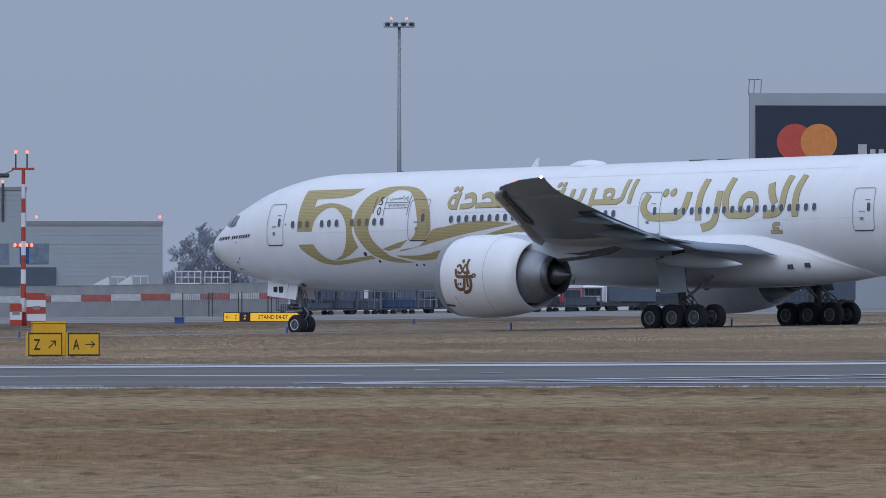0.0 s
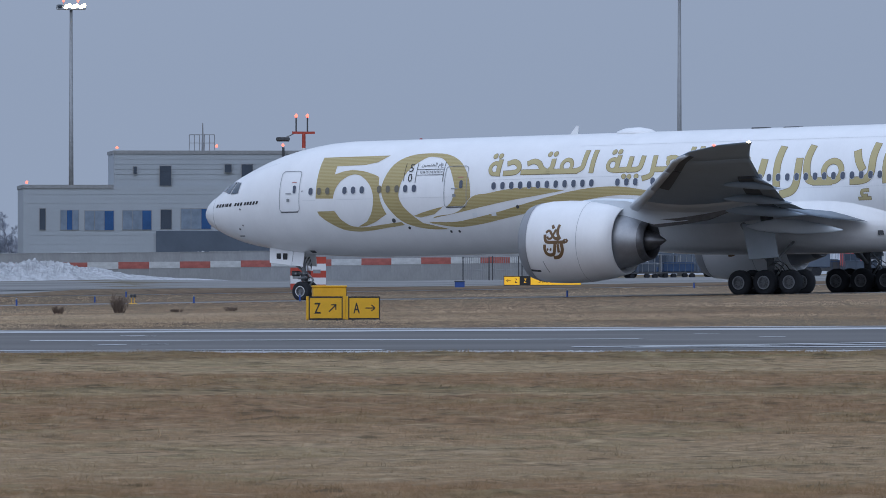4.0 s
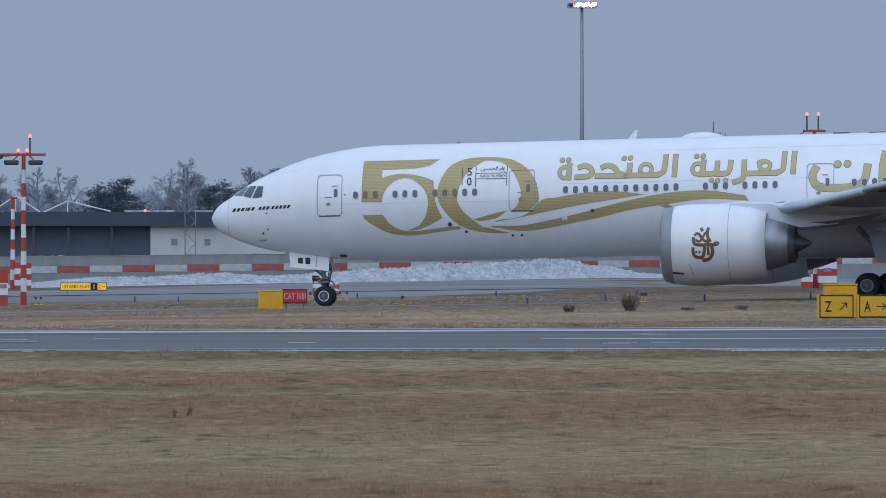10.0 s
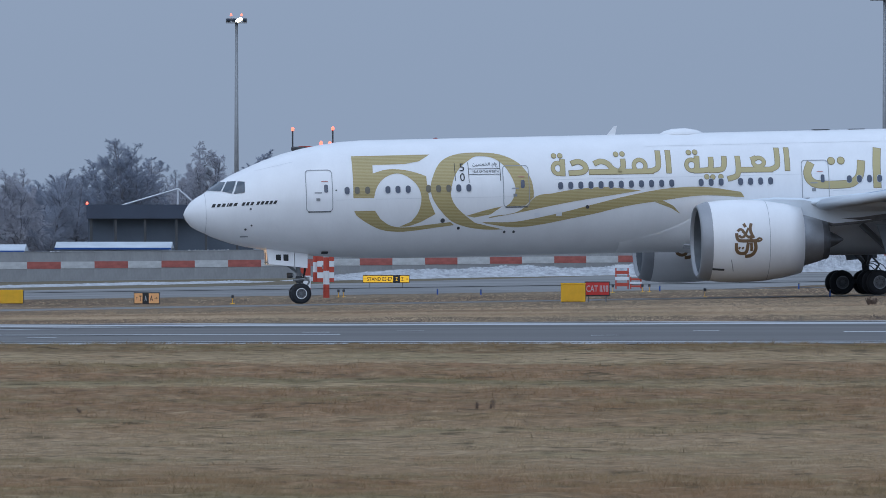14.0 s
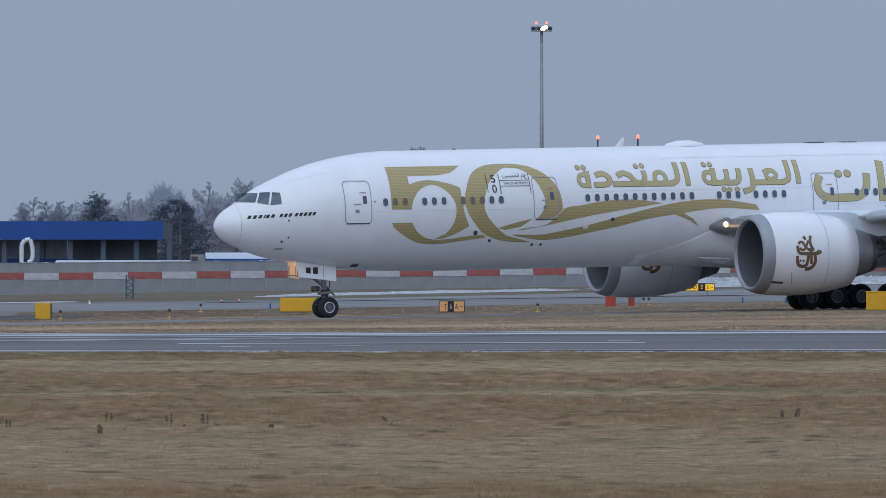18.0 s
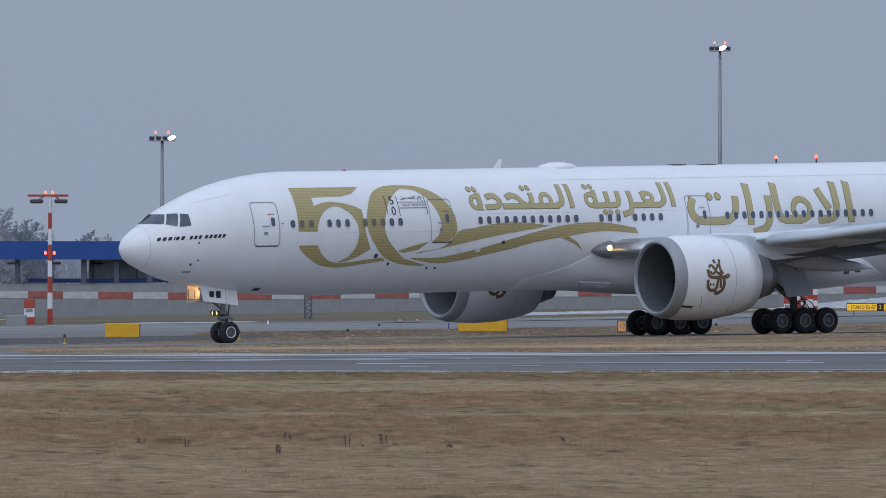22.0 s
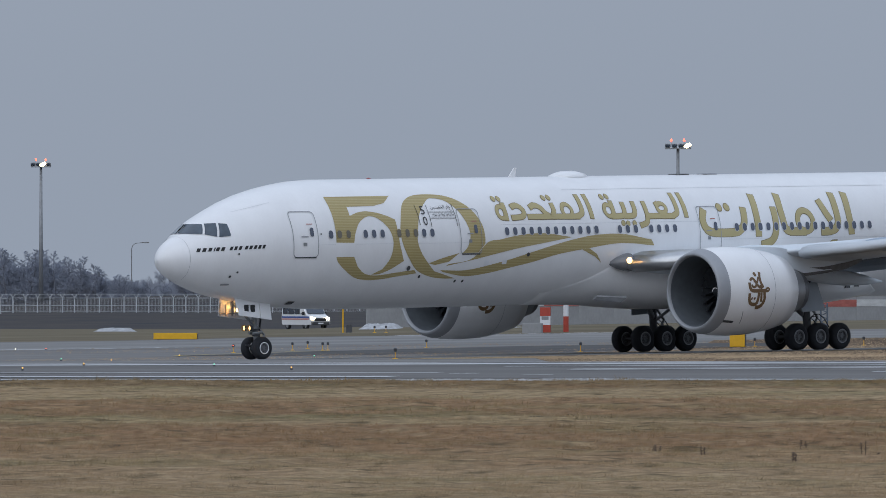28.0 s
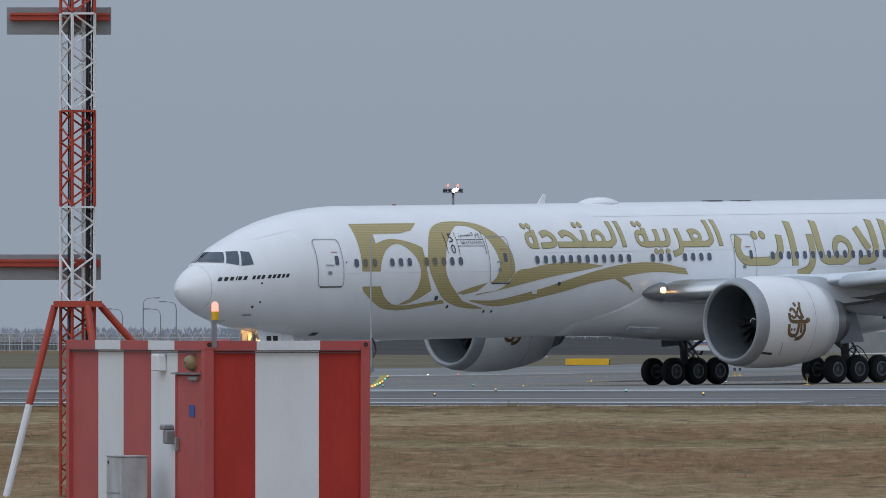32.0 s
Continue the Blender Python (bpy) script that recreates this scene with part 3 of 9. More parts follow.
def text_outline(body, x0, x1, z0, z1, bold=0.0):
    """Words in the built-in font, fitted into a rectangle."""
    c = bpy.data.curves.new("words", "FONT")
    c.body, c.resolution_u, c.offset = body, 3, bold
    o = new("words", c)
    bpy.context.view_layer.update()
    me = bpy.data.meshes.new_from_object(o.evaluated_get(bpy.context.evaluated_depsgraph_get()))
    b = bmesh.new()
    b.from_mesh(me)
    bmesh.ops.remove_doubles(b, verts=b.verts[:], dist=1e-5)
    bmesh.ops.triangulate(b, faces=b.faces[:])
    b.verts.index_update()
    pts = np.array([v.co[:2] for v in b.verts])
    tris = [tuple(v.index for v in f.verts) for f in b.faces]
    b.free()
    bpy.data.objects.remove(o)
    bpy.data.curves.remove(c)
    bpy.data.meshes.remove(me)
    lo, hi = pts.min(0), pts.max(0)
    return (pts - lo) * np.array([(x1 - x0) / (hi[0] - lo[0]), (z1 - z0) / (hi[1] - lo[1])]) + np.array([x0, z0]), tris


def flow(pts, n=5, closed=False):
    """A smooth line through points."""
    p = [Vector((*q, 0)) for q in pts]
    m = len(p)
    at = (lambda i: p[i % m]) if closed else (lambda i: p[max(0, min(m - 1, i))])
    out = []
    for i in range(m if closed else m - 1):
        a, b, c, d = at(i - 1), at(i), at(i + 1), at(i + 2)
        for k in range(n):
            u = k / n
            q = b + (c - a) * (0.5 * u) + (2 * a - 5 * b + 4 * c - d) * (0.5 * u * u) + (3 * b - a - 3 * c + d) * (0.5 * u ** 3)
            out.append((q.x, q.y))
    if not closed:
        out.append(tuple(pts[-1]))
    return out


def stroke_bm(line, w, surf, closed=False, bm=None):
    """A brush stroke of width w along a line, laid on a surface."""
    b = bmesh.new() if bm is None else bm
    m = len(line)
    rows = []
    for i in range(m):
        a = line[(i - 1) % m] if closed else line[max(0, i - 1)]
        c = line[(i + 1) % m] if closed else line[min(m - 1, i + 1)]
        dv = Vector((c[0] - a[0], c[1] - a[1]))
        nn = Vector((-dv.y, dv.x)).normalized() * w / 2
        rows.append([b.verts.new(surf(line[i][0] + nn.x * u, line[i][1] + nn.y * u)) for u in (-1, -0.33, 0.33, 1)])
    for r0, r1 in zip(rows, rows[1:] + (rows[:1] if closed else [])):
        for k in range(3):
            b.faces.new((r0[k], r0[k + 1], r1[k + 1], r1[k]))
    return b


def arc(cx, cz, rx, rz, a0, a1, n=24):
    return [(cx + rx * math.cos(radians(a0 + (a1 - a0) * i / n)), cz + rz * math.sin(radians(a0 + (a1 - a0) * i / n))) for i in range(n + 1)]


def rounded(s0, s1, z0, z1, r=0.15):
    return (arc(s1 - r, z1 - r, r, r, 0, 90, 4) + arc(s0 + r, z1 - r, r, r, 90, 180, 4) + arc(s0 + r, z0 + r, r, r, 180, 270, 4) + arc(s1 - r, z0 + r, r, r, 270, 360, 4))


def ribbon(top, bottom, n=40):
    """A curved band between two polylines given left to right."""
    xs0 = np.linspace(top[0][0], top[-1][0], n)
    xs1 = np.linspace(bottom[0][0], bottom[-1][0], n)

    def smooth(p, xs):
        px, pz = np.array(p).T
        out = []
        for x in xs:
            i = min(max(int(np.searchsorted(px, x)) - 1, 0), len(px) - 2)
            m = np.gradient(pz, px)
            hh = px[i + 1] - px[i]
            u = (x - px[i]) / hh
            out.append(((1 + 2 * u) * (1 - u) ** 2 * pz[i] + u * (1 - u) ** 2 * hh * m[i] + u * u * (3 - 2 * u) * pz[i + 1] + u * u * (u - 1) * hh * m[i + 1]))
        return out
    return list(zip(xs0, smooth(top, xs0))) + list(zip(xs1, smooth(bottom, xs1)))[::-1]


def make_aircraft():
    air = thing("airliner", pose(0, 500, ZC - 2.5), "white twin-engine airliner with gold lettering taxiing on the taxiway", "aircraft")
    # fuselage
    stations = sorted(set(FS.tolist()) | set(np.arange(10, 50, 0.5).tolist()) | {1.0, 1.5, 2.0, 2.65, 3.5, 4.5, 5.5, 6.5, 7.5})
    rings = []
    for s in stations:
        c, h, w = hull(s)
        rings.append([(s, w * math.sin(a), c + h * math.cos(a)) for a in (2 * math.pi * k / 112 for k in range(112))])
    part("fuselage", loft(rings), WHITE, air, smooth=True)
    # wing to body fairing
    rings = []
    for s, k, top in ((22.6, 0.0, 3.0), (23.4, 0.012, 3.15), (24.2, 0.035, 3.35), (25.0, 0.075, 3.6), (25.6, 0.12, 3.85), (26.2, 0.18, 4.15), (26.8, 0.26, 4.45), (27.4, 0.36, 4.7), (28.0, 0.48, 4.85), (28.7, 0.62, 4.93), (29.5, 0.77, 4.95), (30.4, 0.90, 4.95), (31.4, 0.98, 4.95), (33, 1.0, 4.95), (35, 1.02, 4.95), (38.5, 1.02, 4.95), (39.6, 0.97, 4.9), (40.6, 0.90, 4.72),
                      (41.6, 0.79, 4.45), (42.6, 0.65, 4.15), (43.5, 0.48, 3.82), (44.3, 0.30, 3.48), (45.0, 0.14, 3.2), (45.6, 0.04, 3.0), (46.0, 0.0, 2.9)):
        c, h, w = hull(s)
        side_line = flow([(2.92, 4.95), (3.16, 4.6), (3.42, 4.2), (3.55, 3.7), (3.5, 3.2), (3.28, 2.8), (2.8, 2.45), (2.0, 2.24), (1.0, 2.14), (0, 2.12)], 4)
        t0 = math.acos(max(-1, min(1, (c - top) / h)))
        half = []
        for j, (y, z) in enumerate(side_line):
            a = t0 * (1 - j / (len(side_line) - 1))
            hy, hz = w * math.sin(a), c - h * math.cos(a)
            z = 2.12 + (z - 2.12) * (top - 2.12) / 2.83
            py, pz = hy + (y - hy) * k, hz + (z - hz) * k
            rho = math.hypot(py / w, (pz - c) / h)
            grow_by = max(1.0, (0.997 if k == 0 else min(1.004, 0.996 + 0.003 * j)) / rho) if rho < 1.004 else 1.0
            if j == 0:
                grow_by = 0.997 / rho
                half += [(w * math.sin(a + q) * f, c - h * math.cos(a + q) * f) for q, f in ((0.30, 0.975), (0.15, 0.988))]
            half.append((py * grow_by, c + (pz - c) * grow_by))
        ring = [(s, y, z) for y, z in half[:-1]] + [(s, 0, half[-1][1])] + [(s, -y, z) for y, z in half[-2::-1]]
        rings.append(ring)
    part("belly_fairing", loft(rings), WHITE, air, smooth=True)

    # wings: lateral place, leading edge, chord, height, thickness
    WING = ((2.4, 26.2, 13.8, 4.35, 1.4), (6, 28.7, 11.0, 4.52, 1.2), (9.7, 31.2, 8.9, 4.78, 0.95), (13, 33.5, 7.7, 5.10, 0.8), (18, 37.0, 6.3, 5.75, 0.6), (23, 40.5, 5.0, 6.45, 0.45), (26.5, 42.9, 4.1, 6.95, 0.34), (28.2, 44.5, 3.4, 7.22, 0.24), (29.6, 46.9, 1.8, 7.5, 0.12), (30.2, 48.6, 0.5, 7.6, 0.04))
    foil = ((1.0, 0.0), (0.75, 0.22), (0.5, 0.42), (0.28, 0.5), (0.12, 0.38), (0.03, 0.2), (0.0, 0.0), (0.03, -0.16), (0.12, -0.3), (0.3, -0.42), (0.5, -0.36), (0.75, -0.14))
    fine = flow(foil, 3, True)
    stops = sorted({w[0] for w in WING} | {4.0, 5.0, 7.2, 8.4, 11.3, 15.0, 20.5, 25.0, 27.4, 29.0})
    for side in (-1, 1):
        rings = []
        for y in stops:
            le, ch, z, th = (np.interp(y, [w[0] for w in WING], [w[k] for w in WING]) for k in (1, 2, 3, 4))
            rings.append([(le + ch * u, side * y, z + th * w - 0.02 * ch * u) for u, w in fine])
        a, b = stops.index(13), stops.index(26.5)
        part("wing", loft(rings[a:b + 1]), GREYP, air, "grey painted wing with a raked tip", smooth=True)
        part("inboard_wing", loft(rings[:a + 1]), PALEP, air, "pale grey inboard wing panel, paler for bounced light", smooth=True)
        part("wing_tip", loft(rings[b:]), GREYP, air, "grey raked wing tip", smooth=True)
        # slats and bright leading edge
        for y0, y1 in ((10.6, 17.6), (17.9, 23.3), (23.6, 27.6), (3.45, 8.4)):
            rings = []
            for y in np.linspace(y0, y1, 4):
                le, ch, z, th = (np.interp(y, [w[0] for w in WING], [w[k] for w in WING]) for k in (1, 2, 3, 4))
                drop = 0.1 if y1 > 9 else 0.0
                c = 0.13 * ch + 0.25
                rings.append([(le - 0.16 - drop + c * u, side * y, z - drop - 0.05 + th * w * 0.95) for u, w in ((1, 0.50), (0.55, 0.46), (0.2, 0.32), (0, 0.02), (0.06, -0.2), (0.35, -0.34), (0.5, -0.1), (0.8, 0.3))])
            part("slat", loft(rings), METAL if y0 < 9 else SLATP, air, smooth=True)
            if y0 > 17:
                rings = []
                for y in np.linspace(y0, y1, 4):
                    le, ch, z, th = (np.interp(y, [w[0] for w in WING], [w[k] for w in WING]) for k in (1, 2, 3, 4))
                    rings.append([(le + u * ch, side * y, z - th * w - 0.05) for u, w in ((0.03, 0.14), (0.08, 0.31), (0.14, 0.44), (0.14, 0.34), (0.08, 0.2))])
                part("slat_cove", loft(rings), DARKW, air, "dark strip for the shaded slat gap")
        # trailing edge flaps
        for y0, y1, sag in ((3.4, 9.2, 0.55), (9.6, 12.3, 0.3), (12.6, 21.0, 0.5)):
            rings = []
            for y in np.linspace(y0, y1, 3):
                le, ch, z = (np.interp(y, [w[0] for w in WING], [w[k] for w in WING]) for k in (1, 2, 3))
                te, c = le + ch * 0.97, 0.17 * ch + 0.3
                rings.append([(te - 0.35 + c * u, side * y, z - 0.12 - sag * u + 0.22 * w) for u, w in ((0, 0), (0.15, 0.5), (0.5, 0.4), (1, 0.0), (0.5, -0.25), (0.15, -0.4))])
            part("flap", loft(rings), FLAPP, air, smooth=True)
            rings = []
            for y in np.linspace(y0, y1, 3):
                le, ch, z = (np.interp(y, [w[0] for w in WING], [w[k] for w in WING]) for k in (1, 2, 3))
                te = le + ch * 0.97
                rings.append([(te - 1.05 + 0.9 * u, side * y, z - 0.13 - 0.14 * w) for u, w in ((0, 0), (1, 0.0), (1, 1), (0, 1))])
            part("flap_cove", loft(rings), DARKW, air, "dark strip for the shaded flap gap")
        # flap track fairings
        for y, ln, dz, fat in ((6.2, 5.6, -0.25, 1.0), (11.6, 4.6, 0.0, 0.72), (15.6, 3.9, 0.05, 0.6), (20.0, 3.4, 0.08, 0.5)):
            le, ch, z, th = (np.interp(y, [w[0] for w in WING], [w[k] for w in WING]) for k in (1, 2, 3, 4))
            te = le + ch
            rings = []
            for u, r in ((0, 0.03), (0.12, 0.22), (0.3, 0.36), (0.55, 0.38), (0.8, 0.24), (1.0, 0.03)):
                s, zz = te - ln * 0.66 + ln * u, z - 0.36 * th - 0.28 - 0.45 * max(0, u - 0.4) + dz
                rings.append([(s, side * y + 0.6 * fat * r * math.sin(a), zz + fat * r * math.cos(a)) for a in (2 * math.pi * k / 12 for k in range(12))])
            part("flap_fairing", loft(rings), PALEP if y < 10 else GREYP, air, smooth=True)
        # tip lamps
        part("tip_lamp", lathe(((-0.1, 0.005), (0, 0.06), (0.1, 0.005)), center=(46.6, side * 29.5, 7.5), n=10), LAMPR if side < 0 else LAMPG, air, "lit wing tip lamp")
        part("tail_lamp", lathe(((-0.1, 0.005), (0, 0.07), (0.1, 0.005)), center=(48.9, side * 30.2, 7.62), n=10), LAMPW, air, "lit white wing tip lamp")
        # engines
        ey, ez = side * 9.62, 2.92
        cowl = ((25.55, 1.70), (25.43, 1.74), (25.40, 1.79), (25.50, 1.88), (25.9, 2.02), (26.6, 2.12), (27.6, 2.15), (28.8, 2.10), (30.0, 1.93), (30.85, 1.72), (30.85, 1.66), (29.5, 1.72))
        lip = ((25.57, 1.69), (25.42, 1.735), (25.385, 1.79), (25.48, 1.895), (25.78, 2.0), (26.0, 2.055))
        cow = part("engine_cowl", lathe([(a, r) for a, r in cowl], n=56, center=(0, ey, ez)), WHITE, air, smooth=True)
        part("inlet_lip", lathe(lip, n=56, center=(-0.006, ey, ez)), LIPM, cow, "matte bare metal inlet lip", smooth=True)
        part("inlet_duct", lathe(((25.56, 1.692), (26.1, 1.63), (27.8, 1.62)), n=48, center=(0, ey, ez)), DUCT, cow, "grey inlet duct lining", smooth=True)
        b = bmesh.new()
        pts = []
        for r, tw in ((0.45, 0.5), (1.0, 0.8), (1.57, 1.15)):
            for sg in (-1, 1):
                a = sg * 0.144 * math.sin(tw)
                pts.append(b.verts.new((sg * 0.22 * math.cos(tw), r * math.cos(a), r * math.sin(a))))
        for i in (0, 2):
            b.faces.new((pts[i], pts[i + 1], pts[i + 3], pts[i + 2]))
        blade = bpy.data.meshes.new("fan_blade")
        b.to_mesh(blade)
        b.free()
        blade.materials.append(SHADE)
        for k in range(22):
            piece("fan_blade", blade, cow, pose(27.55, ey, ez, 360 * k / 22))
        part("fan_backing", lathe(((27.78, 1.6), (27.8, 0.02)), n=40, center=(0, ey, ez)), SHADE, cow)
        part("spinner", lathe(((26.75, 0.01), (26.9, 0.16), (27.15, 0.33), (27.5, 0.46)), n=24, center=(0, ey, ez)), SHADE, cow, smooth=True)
        b = bmesh.new()
        pts = []
        for i in range(7):
            a = i * 0.42
            r = 0.10 + 0.012 * i
            s = 26.84 + r * 0.62
            pts.append([b.verts.new((s - 0.05, ey + rr * math.cos(a), ez + rr * math.sin(a))) for rr in (r, r + 0.045)])
        for p0, p1 in zip(pts, pts[1:]):
            b.faces.new((p0[0], p0[1], p1[1], p1[0]))
        part("spinner_spiral", b, WHITE, cow, "white painted spiral")
        part("core_cowl", lathe(((29.4, 1.45), (30.9, 1.38), (31.5, 1.22), (31.95, 1.08)), n=40, center=(0, ey, ez)), CORE, cow, "bare metal core cowl", smooth=True)
        part("nozzle", lathe(((31.9, 1.07), (32.3, 0.98), (32.32, 0.90), (31.7, 0.86)), n=40, center=(0, ey, ez)), HOT, cow, "heat-stained nozzle", smooth=True)
        part("exhaust_cone", lathe(((31.6, 0.62), (32.3, 0.5), (32.8, 0.26), (33.15, 0.04)), n=24, center=(0, ey, ez)), HOT, cow, "heat-stained exhaust cone", smooth=True)
        rings = []
        for s, w, zt, zb in ((28.2, 0.05, 5.05, 4.9), (29.5, 0.28, 5.15, 4.5), (31.0, 0.38, 5.1, 4.2), (32.6, 0.34, 4.75, 3.75), (34.5, 0.25, 4.6, 3.9), (36.5, 0.06, 4.55, 4.3)):
            rings.append([(s, ey + dx * w, z) for dx, z in ((-1, zb), (1, zb), (1, zt - 0.1), (0.5, zt), (-0.5, zt), (-1, zt - 0.1))])
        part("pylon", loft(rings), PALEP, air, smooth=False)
        # the shield's dark metal also carries the shade under the wing
        rings = []
        for s, w, zt, zb in ((31.6, 0.3, 4.25, 4.0), (32.6, 0.33, 4.0, 3.6), (34.0, 0.30, 4.05, 3.72), (35.6, 0.22, 4.25, 3.92), (36.8, 0.08, 4.45, 4.3)):
            rings.append([(s, ey + dx * w, z) for dx, z in ((-1, zt), (-0.8, zb), (0.8, zb), (1, zt))])
        part("heat_shield", loft(rings), HOT, air, "dark heat shield under the pylon")
        # seams of the cowl and its script emblem
        part("cowl_seam", lathe(((28.95, 2.09), (28.97, 2.09)), n=56, center=(0, ey, ez + 0.002)), LINE, cow)

        def cowl_skin(s, z, sd=side):
            r = float(np.interp(s, [c[0] for c in cowl[3:10]], [c[1] for c in cowl[3:10]])) + 0.012
            dz = max(-r * 0.98, min(r * 0.98, z - ez))
            return Vector((s, ey + sd * math.sqrt(r * r - dz * dz), ez + dz))
        for line, w in (([(0.82, 1.80), (0.75, 1.55), (0.78, 1.30), (0.92, 1.04)], 0.13), ([(0.41, 1.78), (0.51, 1.60)], 0.13),
                        ([(0.08, 1.38), (0.20, 1.49), (0.34, 1.44), (0.48, 1.22), (0.70, 1.04)], 0.11), ([(0.66, 1.56), (0.52, 1.30), (0.38, 1.10), (0.22, 1.09), (0.16, 1.20)], 0.10),
                        ([(0.02, 1.30), (0.04, 1.06), (0.14, 0.92), (0.45, 0.89), (1.20, 0.90)], 0.14), ([(1.24, 1.04), (1.33, 0.96), (1.22, 0.88), (1.11, 0.97), (1.24, 1.04)], 0.08),
                        ([(0.74, 1.18), (0.80, 0.84)], 0.11), ([(0.00, 0.78), (0.00, 0.50), (0.08, 0.32), (0.28, 0.24), (0.52, 0.32), (0.62, 0.80)], 0.14),
                        ([(0.12, 0.55), (0.20, 0.50)], 0.11), ([(0.30, 0.55), (0.38, 0.50)], 0.11),
                        ([(0.98, 0.82), (1.02, 0.52), (0.92, 0.26), (0.72, 0.12), (0.46, 0.10)], 0.15), ([(0.78, 0.80), (0.80, 0.36)], 0.12), ([(0.30, 1.34), (0.42, 1.36)], 0.07)):
            for sd in (-1, 1):
                part("emblem_stroke", stroke_bm(flow([(27.16 + x, 2.02 + z) for x, z in line], 4), w * 1.2, lambda a, c, q=sd: cowl_skin(a, c, q)), EMBLEM, cow)
        part("cowl_slot", film_bm(outline([(25.8, 1.44), (26.6, 1.38), (26.6, 1.48), (25.8, 1.55)]), cowl_skin, 0.05, 0.2), DARK, cow)
        part("cowl_marking", film_bm(outline([(26.9, 1.95), (26.94, 1.95), (27.1, 1.35), (27.06, 1.35)]), cowl_skin), LINE, cow)
        b = bmesh.new()
        b.faces.new([b.verts.new(p) for p in ((26.0, side * 2.2, 2.84), (27.5, side * 2.72, 2.76), (27.3, side * 2.5, 2.52), (25.95, side * 2.0, 2.66))])
        b.normal_update()
        bmesh.ops.solidify(b, geom=b.faces[:], thickness=0.12)
        part("ram_air_inlet", b, LINE, air, "grey belly air inlet")
        # landing lamp in the wing root
        part("landing_lamp", lathe(((26.97, 0.02), (26.96, 0.12), (27.02, 0.15), (27.1, 0.15)), n=16, center=(-0.13, side * 3.62, 4.50)), LAMP, air, "lit wing root landing lamp", smooth=True)
        rings = []
        for s, y, w, zt, zb in ((26.3, 2.85, 0.08, 4.46, 4.30), (26.65, 3.02, 0.34, 4.68, 4.10), (27.0, 3.2, 0.5, 4.84, 3.98), (27.18, 3.27, 0.5, 4.88, 3.95)):
            rings.append([(s + 0.08 * k * 0, side * (y + w * math.sin(a)), (zt + zb) / 2 + (zt - zb) / 2 * math.cos(a)) for k, a in enumerate(2 * math.pi * j / 14 for j in range(14))])
        part("lamp_fairing", loft(rings), HOUS, air, "dark landing lamp housing", smooth=True)
        # main gear
        gy = side * 5.49
        gx0 = 37.11
        b = tube((gx0, gy, 0.9), (gx0 - 0.1, gy, 2.2), 0.2, 0.2, 14)
        tube((gx0 - 0.1, gy, 2.1), (gx0 - 0.2, gy * 1.02, 4.2), 0.29, 0.34, 14, b)
        part("gear_strut", b, DARK, air, smooth=False)
        b = tube((gx0 - 1.5, gy, 0.72), (gx0 + 1.5, gy, 0.66), 0.13, 0.13, 10)
        for dx in (-1.47, 0, 1.47):
            tube((gx0 + dx, gy - 0.6, 0.66), (gx0 + dx, gy + 0.6, 0.66), 0.08, 0.08, 8, b)
        part("bogie_beam", b, DARK, air)
        b = tube((gx0, gy, 1.6), (gx0 - 2.1, gy * 0.85, 3.7), 0.14, 0.16, 8)
        tube((gx0, gy, 1.5), (gx0 + 0.2, gy * 0.45, 3.2), 0.08, 0.08, 8, b)
        tube((gx0 + 0.3, gy, 1.0), (gx0 + 0.7, gy, 1.6), 0.06, 0.06, 6, b)
        tube((gx0 + 0.7, gy, 1.6), (gx0 + 0.15, gy, 2.2), 0.06, 0.06, 6, b)
        part("side_brace", b, GALV, air)
        b = bmesh.new()
        for k in range(5):
            pts = [(gx0 - 0.2 + 0.35 * k * u + 0.1, gy + side * 0.05 * k, 1.45 + 0.12 * k * (1 - u) * u * 4 - 0.35 * u) for u in (0, 0.25, 0.5, 0.75, 1)]
            for p0, p1 in zip(pts, pts[1:]):
                tube(p0, p1, 0.025, 0.025, 5, b)
        part("brake_hose", b, BLACK, air)
        b = bmesh.new()
        vs = [b.verts.new((s, side * y, z)) for s, y, z in ((35.6, 5.8, 3.7), (37.4, 5.72, 3.65), (37.8, 6.0, 1.95), (36.15, 6.1, 1.85))]
        b.faces.new(vs)
        b.normal_update()
        bmesh.ops.solidify(b, geom=b.faces[:], thickness=0.06)
        part("gear_door", b, DOORP, air, "plain grey main gear door")
        # tail, hardly ever in view
        rings = [[(le + ch * u, side * y, z + th * w) for u, w in foil] for y, le, ch, z, th in ((0.8, 64, 6.5, 7.0, 0.6), (10.7, 70.5, 2.4, 7.9, 0.2))]
        part("tailplane", loft(rings), WHITE, air, smooth=True)
    rings = [[(le + ch * u, th * w, z) for u, w in foil] for z, le, ch, th in ((8.5, 60.5, 9.5, 1.0), (18.4, 69.2, 3.9, 0.4))]
    part("tail_fin", loft(rings), WHITE, air, smooth=True)

    # nose gear
    b = tube((5.9, 0, 0.5), (5.75, 0, 2.7), 0.11, 0.13, 12)
    tube((5.89, -0.4, 0.54), (5.89, 0.4, 0.54), 0.07, 0.07, 8, b)
    tube((5.8, 0, 1.6), (4.4, 0, 2.75), 0.07, 0.07, 8, b)
    tube((6.05, 0, 0.7), (6.4, 0, 1.15), 0.05, 0.05, 6, b)
    tube((6.4, 0, 1.15), (5.95, 0, 1.6), 0.05, 0.05, 6, b)
    tube((5.5, -0.35, 1.5), (5.5, 0.35, 1.5), 0.06, 0.06, 8, b)
    part("nose_gear_strut", b, GALV, air)
